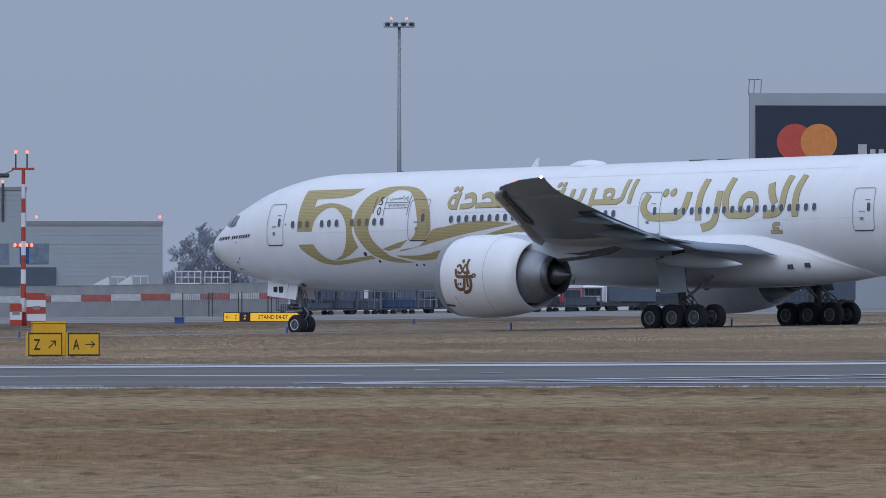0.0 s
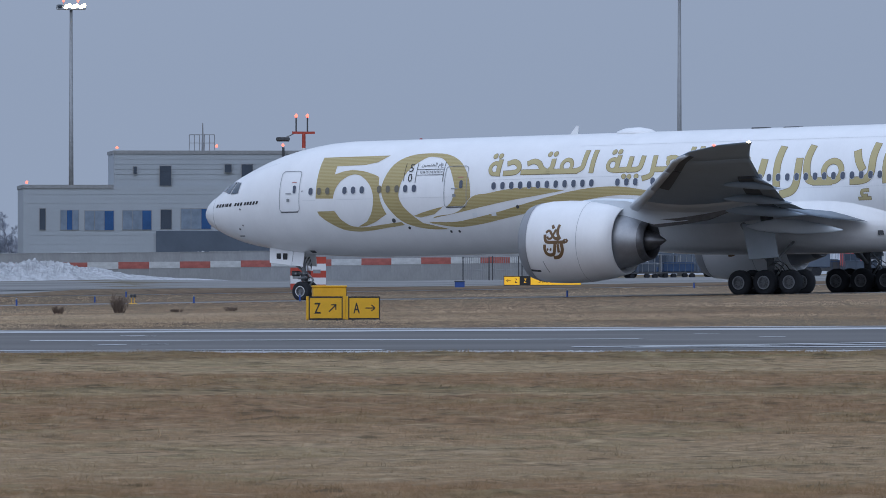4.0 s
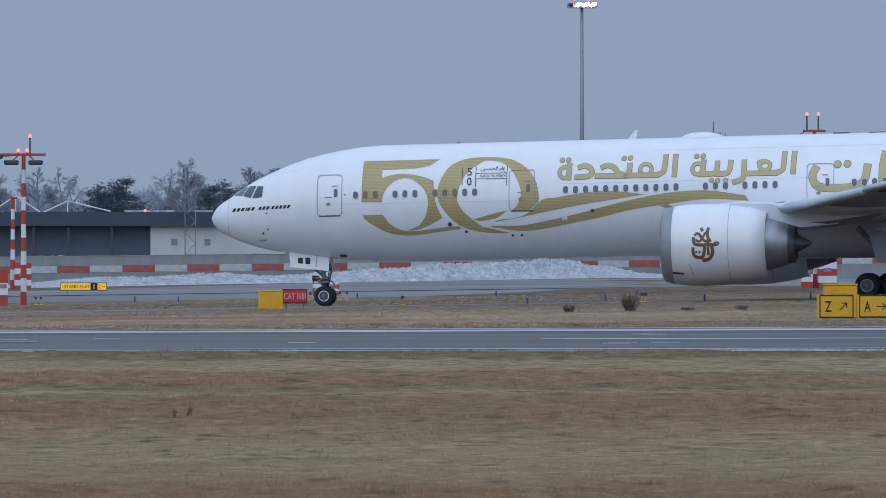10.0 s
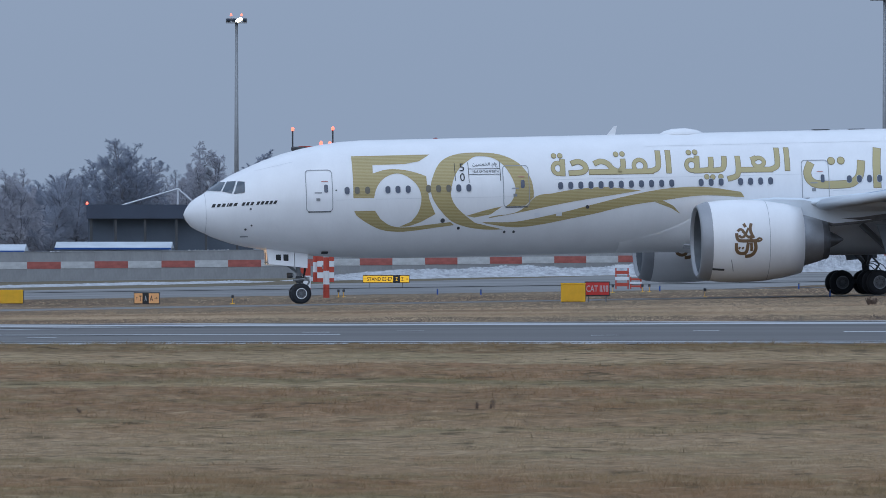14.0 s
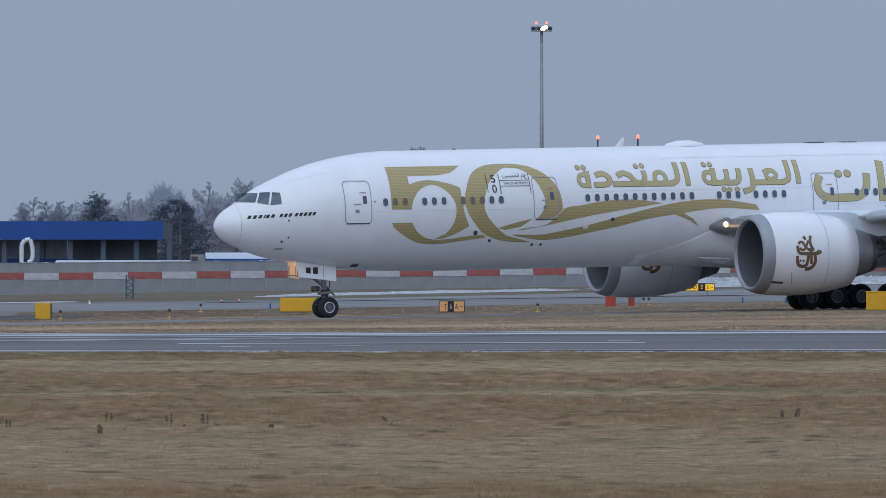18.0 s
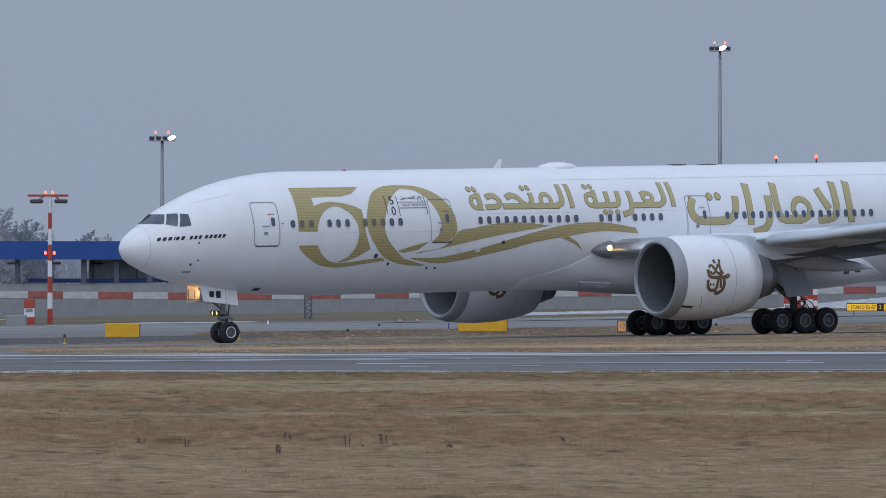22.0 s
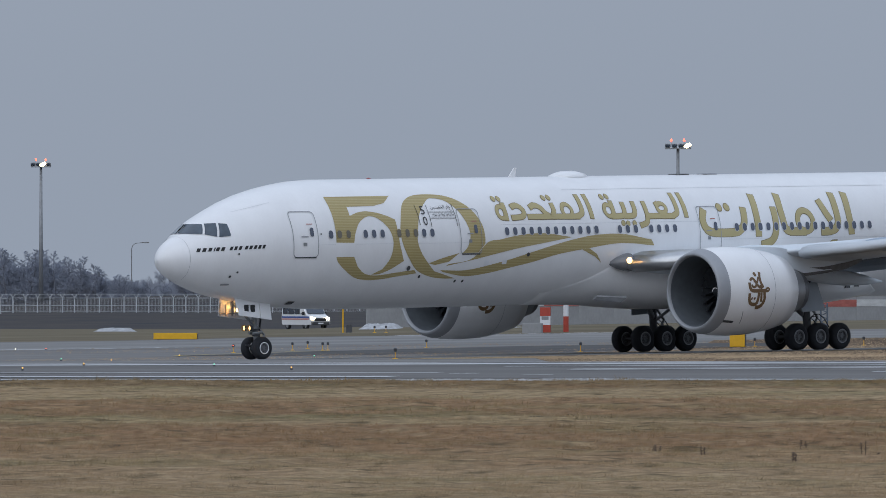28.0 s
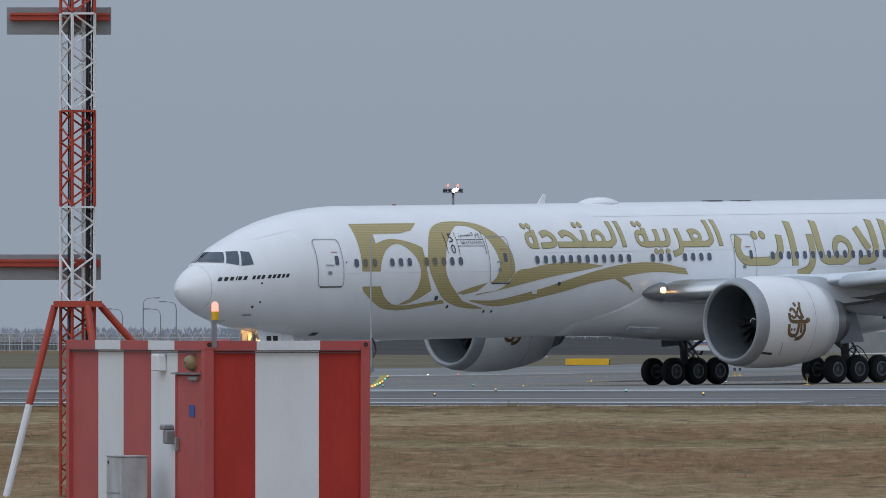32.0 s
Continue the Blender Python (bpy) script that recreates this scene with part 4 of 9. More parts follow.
    for sd in (-1, 1):
        part("steering_actuator", tube((5.55, sd * 0.12, 1.25), (6.1, sd * 0.2, 1.3), 0.07, 0.07, 8), GALV, air)
        part("tow_fitting", tube((5.6, sd * 0.1, 0.62), (5.3, sd * 0.1, 0.7), 0.04, 0.03, 6), DARK, air)
    part("gear_collar", lathe(((1.1, 0.17), (1.16, 0.19), (1.4, 0.19), (1.46, 0.17)), "z", 14, center=(5.85, 0, 0)), DARK, air)
    b = bmesh.new()
    for k in range(4):
        pts = [(5.95 + 0.06 * k, 0.05 * (k - 1.5), 2.4), (6.12 + 0.04 * k, 0.08 * (k - 1.5), 1.9), (6.05 + 0.03 * k, 0.06 * (k - 1.5), 1.4), (5.95, 0.1 * (k - 1.5), 0.75)]
        for p0, p1 in zip(pts, pts[1:]):
            tube(p0, p1, 0.018, 0.018, 4, b)
    part("gear_hose", b, BLACK, air)
    for sd in (-1, 1):
        b = bmesh.new()
        f = b.faces.new([b.verts.new(p) for p in ((4.05, sd * 0.55, 2.95), (5.55, sd * 0.55, 2.85), (5.5, sd * 0.75, 1.95), (4.15, sd * 0.75, 2.1))])
        b.normal_update()
        bmesh.ops.solidify(b, geom=b.faces[:], thickness=0.04)
        dr = part("nose_gear_door", b, WHITE, air)
        b = bmesh.new()
        f = b.faces.new([b.verts.new(p) for p in ((5.58, sd * 0.55, 2.85), (6.25, sd * 0.55, 2.78), (6.2, sd * 0.75, 1.86), (5.53, sd * 0.75, 1.95))])
        b.normal_update()
        bmesh.ops.solidify(b, geom=b.faces[:], thickness=0.04)
        part("nose_gear_door", b, WHITE, air)
        for x in (4.12, 4.5, 4.88, 5.26):
            part("door_rib", box(x, x + 0.05, -0.04, 0.0, 2.1, 2.92), GALV, dr).matrix_basis = pose(0, sd * 0.60, 0) if sd > 0 else pose(0, sd * 0.54, 0)
        part("door_rib", box(4.1, 5.5, sd * 0.66 - 0.03, sd * 0.66, 2.18, 2.23), GALV, dr)
        for x in (4.55, 4.95):
            part("door_mark", box(x, x + 0.26, sd * 0.715 - 0.015, sd * 0.715 + 0.015, 2.26, 2.60), BLACK, dr, "black bar mark")
    # lower pair on the strut; upper pair added to make the doors glow
    for x, y, z in ((5.34, -0.2, 1.5), (5.34, 0.2, 1.5), (5.0, -0.3, 2.4), (5.0, 0.3, 2.4)):
        lampb = part("taxi_lamp", lathe(((x - 0.1, 0.15), (x + 0.05, 0.14), (x + 0.16, 0.1), (x + 0.2, 0.02)), n=14, center=(0, y, z)), DARK, air, smooth=True)
        part("lens", lathe(((x + 0.01, 0.12), (x, 0.06), (x, 0.005)), n=14, center=(0, y, z)), WELL if z > 2 else LAMPT, lampb, "lit nose gear lamp lens")

    # wheels, each turning on its axle
    def tyre(r, w):
        return lathe([(a * w, r * k) for a, k in ((-0.5, 0.55), (-0.5, 0.82), (-0.42, 0.93), (-0.28, 0.99), (0, 1.0), (0.28, 0.99), (0.42, 0.93), (0.5, 0.82), (0.5, 0.55), (0.42, 0.5), (-0.42, 0.5))], "y", 32, closed=True)

    def rim(r, w):
        return lathe([(a * w, r * k) for a, k in ((-0.44, 0.52), (-0.46, 0.40), (-0.30, 0.36), (-0.32, 0.2), (-0.42, 0.16), (-0.42, 0.01), (0.42, 0.01), (0.42, 0.16), (0.32, 0.2), (0.30, 0.36), (0.46, 0.40), (0.44, 0.52))], "y", 24)
    wheels = []
    first = {}
    for r, w, places in ((0.54, 0.42, [(5.89, y) for y in (-0.38, 0.38)]), (0.66, 0.5, [(37.11 + dx, sd * 5.49 + dy) for sd in (-1, 1) for dx in (-1.47, 0, 1.47) for dy in (-0.7, 0.7)])):
        for x, y in places:
            if r not in first:
                t = part("wheel", tyre(r, w), TYRE, air, "black rubber aircraft tyre", smooth=True)
                h = part("rim", rim(r, w), RIM, t, "grey metal wheel rim", smooth=False)
                ring = lathe([(a * w, r * q) for a, q in ((-0.485, 0.46), (-0.52, 0.475), (-0.52, 0.52), (-0.485, 0.535))], "y", 28)
                lathe([(a * w, r * q) for a, q in ((0.485, 0.46), (0.52, 0.475), (0.52, 0.52), (0.485, 0.535))], "y", 28, bm=ring)
                part("rim_flange", ring, WHITE if r < 0.6 else CORE, t, "pale rim flange")
                for k in range(8):
                    a = 2 * math.pi * k / 8
                    part("rim_bolt", tube((r * 0.28 * math.cos(a), -w * 0.36, r * 0.28 * math.sin(a)), (r * 0.28 * math.cos(a), w * 0.36, r * 0.28 * math.sin(a)), r * 0.05, r * 0.05, 6), DARK, t)
                first[r] = t
            else:
                src = first[r]
                t = piece("wheel", src.data, air, label="black rubber aircraft tyre")
                for ch in src.children:
                    piece(ch.name.split(".")[0], ch.data, t)
            t.location = (x, y, r)
            wheels.append((t, r, x, y))
    # livery
    def film(name, fig, mat, label="", parent=air, step=0.25, surf=skin, along=0.5):
        return part(name, film_bm(fig, surf, step, along), mat, parent, label)
    def raised(d):
        return lambda a, c: skin(a, c, d)

    five = outline([(8.42, 7.67), (12.55, 7.71), (11.95, 7.36), (11.21, 7.23), (9.48, 7.19), (9.47, 6.76)] + flow([(9.98, 6.91), (10.52, 6.97), (11.19, 6.9), (11.79, 6.75), (12.26, 6.57)], 4)
                   + flow([(12.29, 6.14), (12.40, 5.33), (12.71, 4.59)], 4) + flow([(11.98, 4.2), (11.31, 3.98), (10.84, 3.96)], 3)
                   + flow([(11.44, 4.21), (11.83, 4.74), (11.97, 5.47), (11.78, 6.08), (11.32, 6.53), (10.85, 6.73), (10.38, 6.67), (9.9, 6.38), (9.59, 5.91), (9.48, 5.47)], 4) + [(8.39, 5.49)])
    film("livery_numeral", five, GOLD, "large gold numeral five")
    low = outline([(8.43, 4.8), (9.52, 4.81)] + flow([(9.82, 4.37), (10.37, 4.02), (11.18, 3.92), (12.52, 4.06), (13.53, 4.16)], 4) + flow([(13.71, 4.0), (12.53, 3.86), (11.59, 3.74), (10.71, 3.7), (9.83, 3.83), (9.01, 4.24), (8.54, 4.59)], 4))
    film("livery_swoosh", low, GOLD, "gold sweep under the numeral")
    nought = outline(flow([(17.9, 5.38), (17.9, 5.78), (17.74, 6.46), (17.17, 7.21), (16.25, 7.66), (15.04, 7.78), (13.82, 7.67), (12.99, 7.21), (12.5, 6.2), (12.55, 5.46), (12.97, 4.79), (13.63, 4.17), (14.58, 3.85), (15.53, 3.74), (16.34, 3.74)], 4)
                     + flow([(14.84, 4.09), (14.29, 4.5), (13.75, 5.04), (13.53, 5.72), (13.91, 6.79), (14.76, 7.49), (15.3, 7.58), (15.97, 7.43), (16.55, 6.88), (16.95, 5.93), (16.78, 5.26), (16.44, 4.93)], 4) + [(17.46, 4.96)])
    film("livery_numeral", nought, GOLD, "large gold numeral nought")
    film("livery_ribbon", outline(flow([(14.36, 4.47), (15.23, 4.72), (16.24, 4.94)], 4) + flow([(15.64, 4.54), (14.77, 4.38)], 4)), GOLD, "gold ribbon inside the nought")
    film("livery_ribbon", outline(ribbon([(15.6, 4.40), (17.46, 4.90), (17.95, 5.38), (18.9, 5.58), (20.0, 5.76), (21.55, 5.87), (23.5, 5.68)], [(15.5, 4.33), (17.0, 4.58), (18.25, 4.82), (20.0, 5.14), (22.0, 5.43), (23.58, 5.66)])), GOLD, "gold flowing ribbon")
    film("livery_ribbon", outline(ribbon([(15.2, 4.14), (16.84, 4.12), (18.3, 4.35), (19.7, 4.64), (21.5, 5.08), (23.1, 5.44), (24.84, 5.73), (26.85, 5.81), (28.9, 5.52)], [(15.4, 4.05), (16.9, 3.84), (18.4, 3.98), (19.7, 4.22), (21.2, 4.5), (22.55, 4.81), (24.7, 5.12), (26.85, 5.36), (29.1, 5.23)])), GOLD, "gold flowing ribbon")
    film("livery_ribbon", outline([(24.3, 5.06), (24.75, 5.13), (25.3, 4.85), (25.72, 4.4), (25.2, 4.72)]), GOLD, "gold ribbon point")
    # the three words in gold script with a bronze edge; each letter a part, drawn in strokes
    R = lambda x, z, rx, rz: ("o", [(x + rx * math.cos(a * 0.7854), z + rz * math.sin(a * 0.7854)) for a in range(8)])
    D = lambda *c: ("d", c)
    L = lambda *c: ("l", c)
    words = ((0.295, (("alif", L((25.16, 7.74), (25.13, 6.56))), ("lam", L((24.63, 7.73), (24.6, 7.04), (24.5, 6.8), (24.15, 6.66))), ("meem", R(23.6, 6.96, 0.31, 0.31), L((24.3, 6.665), (22.4, 6.665))),
                     ("teh", L((22.73, 7.32), (22.72, 6.92), (22.52, 6.68)), D((22.4, 7.58), (22.74, 7.59))), ("hah", L((21.2, 7.1), (21.55, 7.22), (21.9, 7.1), (22.13, 6.83), (22.4, 6.675)), L((22.64, 6.66), (20.9, 6.66))),
                     ("dal", L((19.98, 7.12), (20.36, 7.22), (20.66, 7.06), (20.73, 6.83), (20.5, 6.66), (19.83, 6.62))), ("teh_marbuta", R(19.26, 6.88, 0.27, 0.29), L((19.52, 7.34), (19.49, 6.49)), D((19.1, 7.54), (19.43, 7.54))))),
             (0.295, (("alif", L((31.48, 7.8), (31.44, 6.6))), ("lam", L((30.96, 7.79), (30.93, 7.01), (30.84, 6.8), (30.55, 6.67))), ("ain", R(29.93, 7.06, 0.29, 0.23), L((29.8, 7.27), (29.55, 7.18)), L((30.62, 6.665), (28.86, 6.665))),
                     ("reh", L((28.83, 7.38), (28.83, 6.73), (28.72, 6.36), (28.24, 6.2))), ("beh", L((28.12, 7.38), (28.08, 6.93), (27.9, 6.7), (27.29, 6.665)), D((27.87, 6.32))), ("yeh", L((27.41, 7.35), (27.38, 6.88), (27.2, 6.69), (26.45, 6.66)), D((27.12, 6.33), (27.44, 6.31))),
                     ("teh_marbuta", R(26.36, 6.95, 0.28, 0.29), L((26.67, 7.42), (26.62, 6.62)), D((26.27, 7.62), (26.61, 7.63))))),
             (0.43, (("alif", L((42.76, 7.79), (42.58, 6.9), (42.62, 5.72))), ("lam_alif", L((41.86, 7.78), (41.76, 7.06), (41.73, 6.32), (41.5, 5.99), (41.05, 5.87), (40.52, 5.86)), L((40.75, 7.42), (40.95, 6.88), (41.25, 6.4))), 
                     ("meem", R(39.48, 6.38, 0.52, 0.52), L((39.45, 5.86), (38.35, 5.86))), ("alif", L((38.08, 7.73), (37.93, 6.96), (38.0, 6.2), (38.14, 5.95), (38.45, 5.87))), ("reh", L((37.46, 7.08), (37.4, 5.95), (37.1, 5.42), (36.4, 5.21))), ("alif", L((36.33, 7.71), (36.2, 6.79), (36.2, 5.64))),
                     ("teh", L((35.4, 7.06), (35.28, 6.33), (35.0, 5.99), (34.55, 5.84), (33.12, 5.84), (32.62, 6.06), (32.48, 6.5), (32.7, 6.98)), D((33.8, 7.07), (34.32, 7.08))))),
             (0.19, (("hamza", L((41.6, 5.36), (41.22, 5.33), (41.22, 5.1), (41.5, 5.09)), L((40.98, 4.93), (41.7, 4.95))),)))
    for w, letters in words:
        for _, *strokes in letters:
            edge, fill = bmesh.new(), bmesh.new()
            ww = w
            for k, (kind, pts) in enumerate(strokes):
                if kind == "d":
                    for x, z in pts:
                        stroke_bm([(x + 0.205 * w * math.cos(a), z + 0.205 * w * math.sin(a)) for a in (6.2832 * j / 12 for j in range(12))], 0.41 * w, raised(0.022 + 0.002 * k), True, fill)
                        stroke_bm([(x + 0.25 * w * math.cos(a), z + 0.25 * w * math.sin(a)) for a in (6.2832 * j / 12 for j in range(12))], 0.50 * w, raised(0.012 + 0.002 * k), True, edge)
                    continue
                line = flow(pts, 3, True) if kind == "o" else flow(pts, 4)
                ww = w * (0.78 if kind == "o" else 1)
                stroke_bm(line, ww - 0.05, raised(0.022 + 0.002 * k), kind == "o", fill)
                if kind == "l":
                    (ax, az), (bx, bz) = line[0], line[1]
                    (cx, cz), (dx, dz) = line[-2], line[-1]
                    u, v = math.hypot(bx - ax, bz - az), math.hypot(dx - cx, dz - cz)
                    line = [(ax - (bx - ax) / u * 0.025, az - (bz - az) / u * 0.025)] + line[1:-1] + [(dx + (dx - cx) / v * 0.025, dz + (dz - cz) / v * 0.025)]
                stroke_bm(line, ww, raised(0.012 + 0.002 * k), kind == "o", edge)
            lt = part("livery_letter", fill, GOLDL, air, "gold Arabic letter with a bronze edge")
            part("letter_edge", edge, BRONZE, lt)
    film("livery_lettering", text_outline("5", 14.05, 14.3, 6.80, 7.2), BLACK, "black small numeral", surf=raised(0.032))
    film("livery_lettering", text_outline("0", 14.05, 14.3, 6.28, 6.7), BLACK, "black small numeral", surf=raised(0.032))
    film("livery_lettering", text_outline("YEAR OF THE FIFTIETH", 14.72, 16.1, 6.70, 6.83), BLACK, "black small lettering", surf=raised(0.032))
    film("livery_lettering", text_outline("\ufee6\ufef4\ufeb4\ufee4\ufea8\ufedf\u0627 \u0645\u0627\u0639", 14.75, 16.1, 6.98, 7.26), BLACK, "black small Arabic lettering", surf=raised(0.032))
    for s0, s1, z0, z1 in ((13.78, 13.81, 6.3, 7.25), (14.50, 14.53, 6.2, 7.25), (14.5, 16.2, 6.90, 6.925), (14.5, 16.2, 6.61, 6.635), (16.17, 16.2, 6.25, 7.28)):
        film("livery_rule", outline([(s0, z0), (s1, z0), (s1, z1), (s0, z1)]), BLACK, surf=raised(0.032))
    # maker's lettering as plain slanted bars
    s = 1.12
    for w in (0.25, 0.25, 0.25, 0.10, 0.25, 0.25, -0.16, 0.22, 0.22, 0.22, -0.08, 0.22, 0.22, 0.22, 0.22, 0.22):
        if w > 0:
            z = 5.11 + 0.045 * (s - 1.1)
            film("lettering_bar", outline([(s, z), (s + w * 0.62, z), (s + w * 0.62 + 0.09, z + 0.17), (s + 0.09, z + 0.17)]), BLACK, surf=raised(0.02))
        s += abs(w)
    # cabin windows
    rowz = lambda q: 5.87 + 0.0085 * (q - 8)
    places = [8.07, 8.6, 9.14, 10.21, 10.74, 11.28, 12.35, 12.88, 13.42, 13.95, 14.48] + [19.34 + 0.536 * k for k in range(12)] + [26.8 + 0.533 * k for k in range(3)] + [28.9 + 0.533 * k for k in range(4)] + [34.7 + 0.54 * k for k in range(18)] + [48.9 + 0.54 * k for k in range(20)]
    for q in places:
        under = q in (8.6, 9.14, 12.35, 12.88, 13.42)
        fr = film("window", outline(rounded(q - 0.15, q + 0.15, rowz(q) - 0.21, rowz(q) + 0.21, 0.145)), GOLD if under else FRAMEW, surf=raised(0.036))
        film("pane", outline(rounded(q - 0.13, q + 0.13, rowz(q) - 0.19, rowz(q) + 0.19, 0.125)), FILMW if under else CABIN, parent=fr, surf=raised(0.042))
    # doors: seam, sill, small window
    for s0, s1, z0, z1 in ((5.97, 7.30, 4.82, 6.95), (16.33, 17.66, 4.92, 7.04), (32.2, 33.6, 4.98, 7.1), (46.4, 47.75, 4.95, 7.06)):
        dr = film("cabin_door", outline(rounded(s0 - 0.03, s1 + 0.03, z0 - 0.03, z1 + 0.03, 0.2), rounded(s0 + 0.005, s1 - 0.005, z0 + 0.005, z1 - 0.005, 0.18)), LINE, "door outlined by its grey seam", surf=raised(0.034))
        film("door_sill", outline([(s0 + 0.08, z0 - 0.05), (s1 - 0.08, z0 - 0.05), (s1 - 0.08, z0 + 0.01), (s0 + 0.08, z0 + 0.01)]), DARK, parent=dr, surf=raised(0.038))
        film("door_window", outline(rounded(s1 - 0.42, s1 - 0.22, (z0 + z1) / 2 - 0.1, (z0 + z1) / 2 + 0.32, 0.08)), CABIN, parent=dr, surf=raised(0.038))
        film("door_lettering", outline([(s0 + 0.78, z1 - 0.60), (s0 + 1.12, z1 - 0.60), (s0 + 1.12, z1 - 0.56), (s0 + 0.78, z1 - 0.56)]), REDP, parent=dr, surf=raised(0.038))
        film("door_lettering", outline([(s0 + 0.42, z1 - 1.20), (s0 + 0.8, z1 - 1.20), (s0 + 0.8, z1 - 1.14), (s0 + 0.42, z1 - 1.14)]), LINE, parent=dr, surf=raised(0.038))
        film("door_lettering", outline([(s0 + 0.5, z1 - 1.6), (s0 + 0.7, z1 - 1.6), (s0 + 0.7, z1 - 1.45), (s0 + 0.5, z1 - 1.45)]), GALV, parent=dr, surf=raised(0.038))
    # cockpit panes
    for lp in ([(0.98, 5.98), (1.63, 5.94), (1.93, 6.42), (1.52, 6.43)], [(1.71, 5.93), (2.18, 5.82), (2.44, 6.46), (2.01, 6.44)], [(2.27, 5.80), (2.83, 5.86), (2.87, 6.42), (2.53, 6.45)]):
        for sd in (1, -1):
            film("cockpit_window", outline(lp), COCKPIT, "dark cockpit pane", surf=lambda a, b, d=sd: Vector((skin(a, b, 0.03).x, d * skin(a, b, 0.03).y, skin(a, b, 0.03).z)), step=0.06, along=0.08)
    for q, z in ((42.25, 3.15), (43.15, 3.22)):
        b = box(q - 0.14, q + 0.14, -0.1, 0.1, z - 0.12, z + 0.12)
        bmesh.ops.translate(b, verts=b.verts[:], vec=(0, -3.05 + 0.3 * (q - 42.25), 0))
        part("outflow_vent", b, DARK, air, "small dark square vent")
    for s0, s1, z0, z1 in ((7.5, 8.35, 5.38, 5.39), (9.6, 18.6, 5.40, 5.44), (3.4, 5.4, 6.98, 7.42), (24.0, 46.0, 7.98, 8.16), (19.0, 33.0, 6.28, 6.40), (33.8, 47.0, 5.5, 5.6)):
        film("skin_seam", outline([(s0, z0), (s1, z1), (s1, z1 + 0.016), (s0, z0 + 0.016)]), SEAM, surf=raised(0.010))
    # radome seam, static ports, belly marks
    rings = []
    c, h, w = hull(0.86)
    part("radome_seam", loft([[(s, (w + 0.008) * math.sin(a), c + (h + 0.008) * math.cos(a)) for a in (2 * math.pi * k / 48 for k in range(48))] for s in (0.855, 0.88)], caps=False), LINE, air)
    for q, z, r in ((3.1, 5.0, 0.05), (3.15, 4.15, 0.05), (2.85, 3.95, 0.06), (13.1, 4.25, 0.12), (13.95, 3.85, 0.08), (16.4, 3.62, 0.07), (16.9, 3.62, 0.07), (20.75, 4.85, 0.1), (7.5, 5.9, 0.04)):
        film("access_port", outline(arc(q, z, r, r, 0, 360, 10)[:-1]), DARK, surf=raised(0.032))
    for s0, s1, z0, z1, mt in ((17.95, 18.25, 4.38, 4.58, WPAINT), (19.1, 19.4, 4.4, 4.58, WPAINT), (2.6, 3.0, 3.55, 3.62, LINE), (6.9, 7.25, 2.62, 2.75, DARK)):
        film("service_panel", outline([(s0, z0), (s1, z0), (s1, z1), (s0, z1)]), mt, surf=raised(0.032))
    # aerials on the crown
    b = bmesh.new()
    vs = [b.verts.new((s, 0.03 * d, z)) for d in (-1, 1) for s, z in ((22.3, 8.62), (22.75, 8.62), (22.85, 9.1), (22.7, 9.1))]
    for f in ((0, 1, 2, 3), (7, 6, 5, 4), (0, 4, 5, 1), (1, 5, 6, 2), (2, 6, 7, 3), (3, 7, 4, 0)):
        b.faces.new([vs[k] for k in f])
    part("blade_aerial", b, WHITE, air)
    rings = []
    for s, r, z in ((25.1, 0.05, 8.64), (25.35, 0.55, 8.80), (25.8, 0.75, 8.92), (26.5, 0.8, 8.95), (27.1, 0.6, 8.85), (27.5, 0.05, 8.68)):
        rings.append([(s, r * math.sin(a), 8.55 + (z - 8.55) * math.cos(a)) for a in (math.pi * (k / 8 - 0.5) for k in range(9))])
    part("satcom_dome", loft(rings), WHITE, air, smooth=True)
    part("red_beacon", lathe(((8.62, 0.14), (8.69, 0.12), (8.73, 0.04)), "z", 12, center=(13.2, 0, -0.1)), material("dark_red_glass", (0.25, 0.01, 0.01), 0.2), air)
    for s in (33.3, 35.2):
        part("crown_vent", box(s, s + 0.9, -0.3, 0.3, 8.70, 8.79, 0.03), DARK, air)
    return air, wheels


AIRLINER, WHEELS = make_aircraft()


# ---- the concrete wall behind the road ----
WALL_Y, WALL_U, WALL_DX, WALL_DY = 830.4, 60.91, -2.5825, -1.3193   # a joint of the panels and the step from joint to joint
WALL_TOP = ((-6.8, -0.033), (-6.0, -0.022), (-4.6, -0.011), (-2.0, 0.012), (0.5, 0.039), (2.7, 0.057), (4.2, 0.081), (5.2, 0.092))


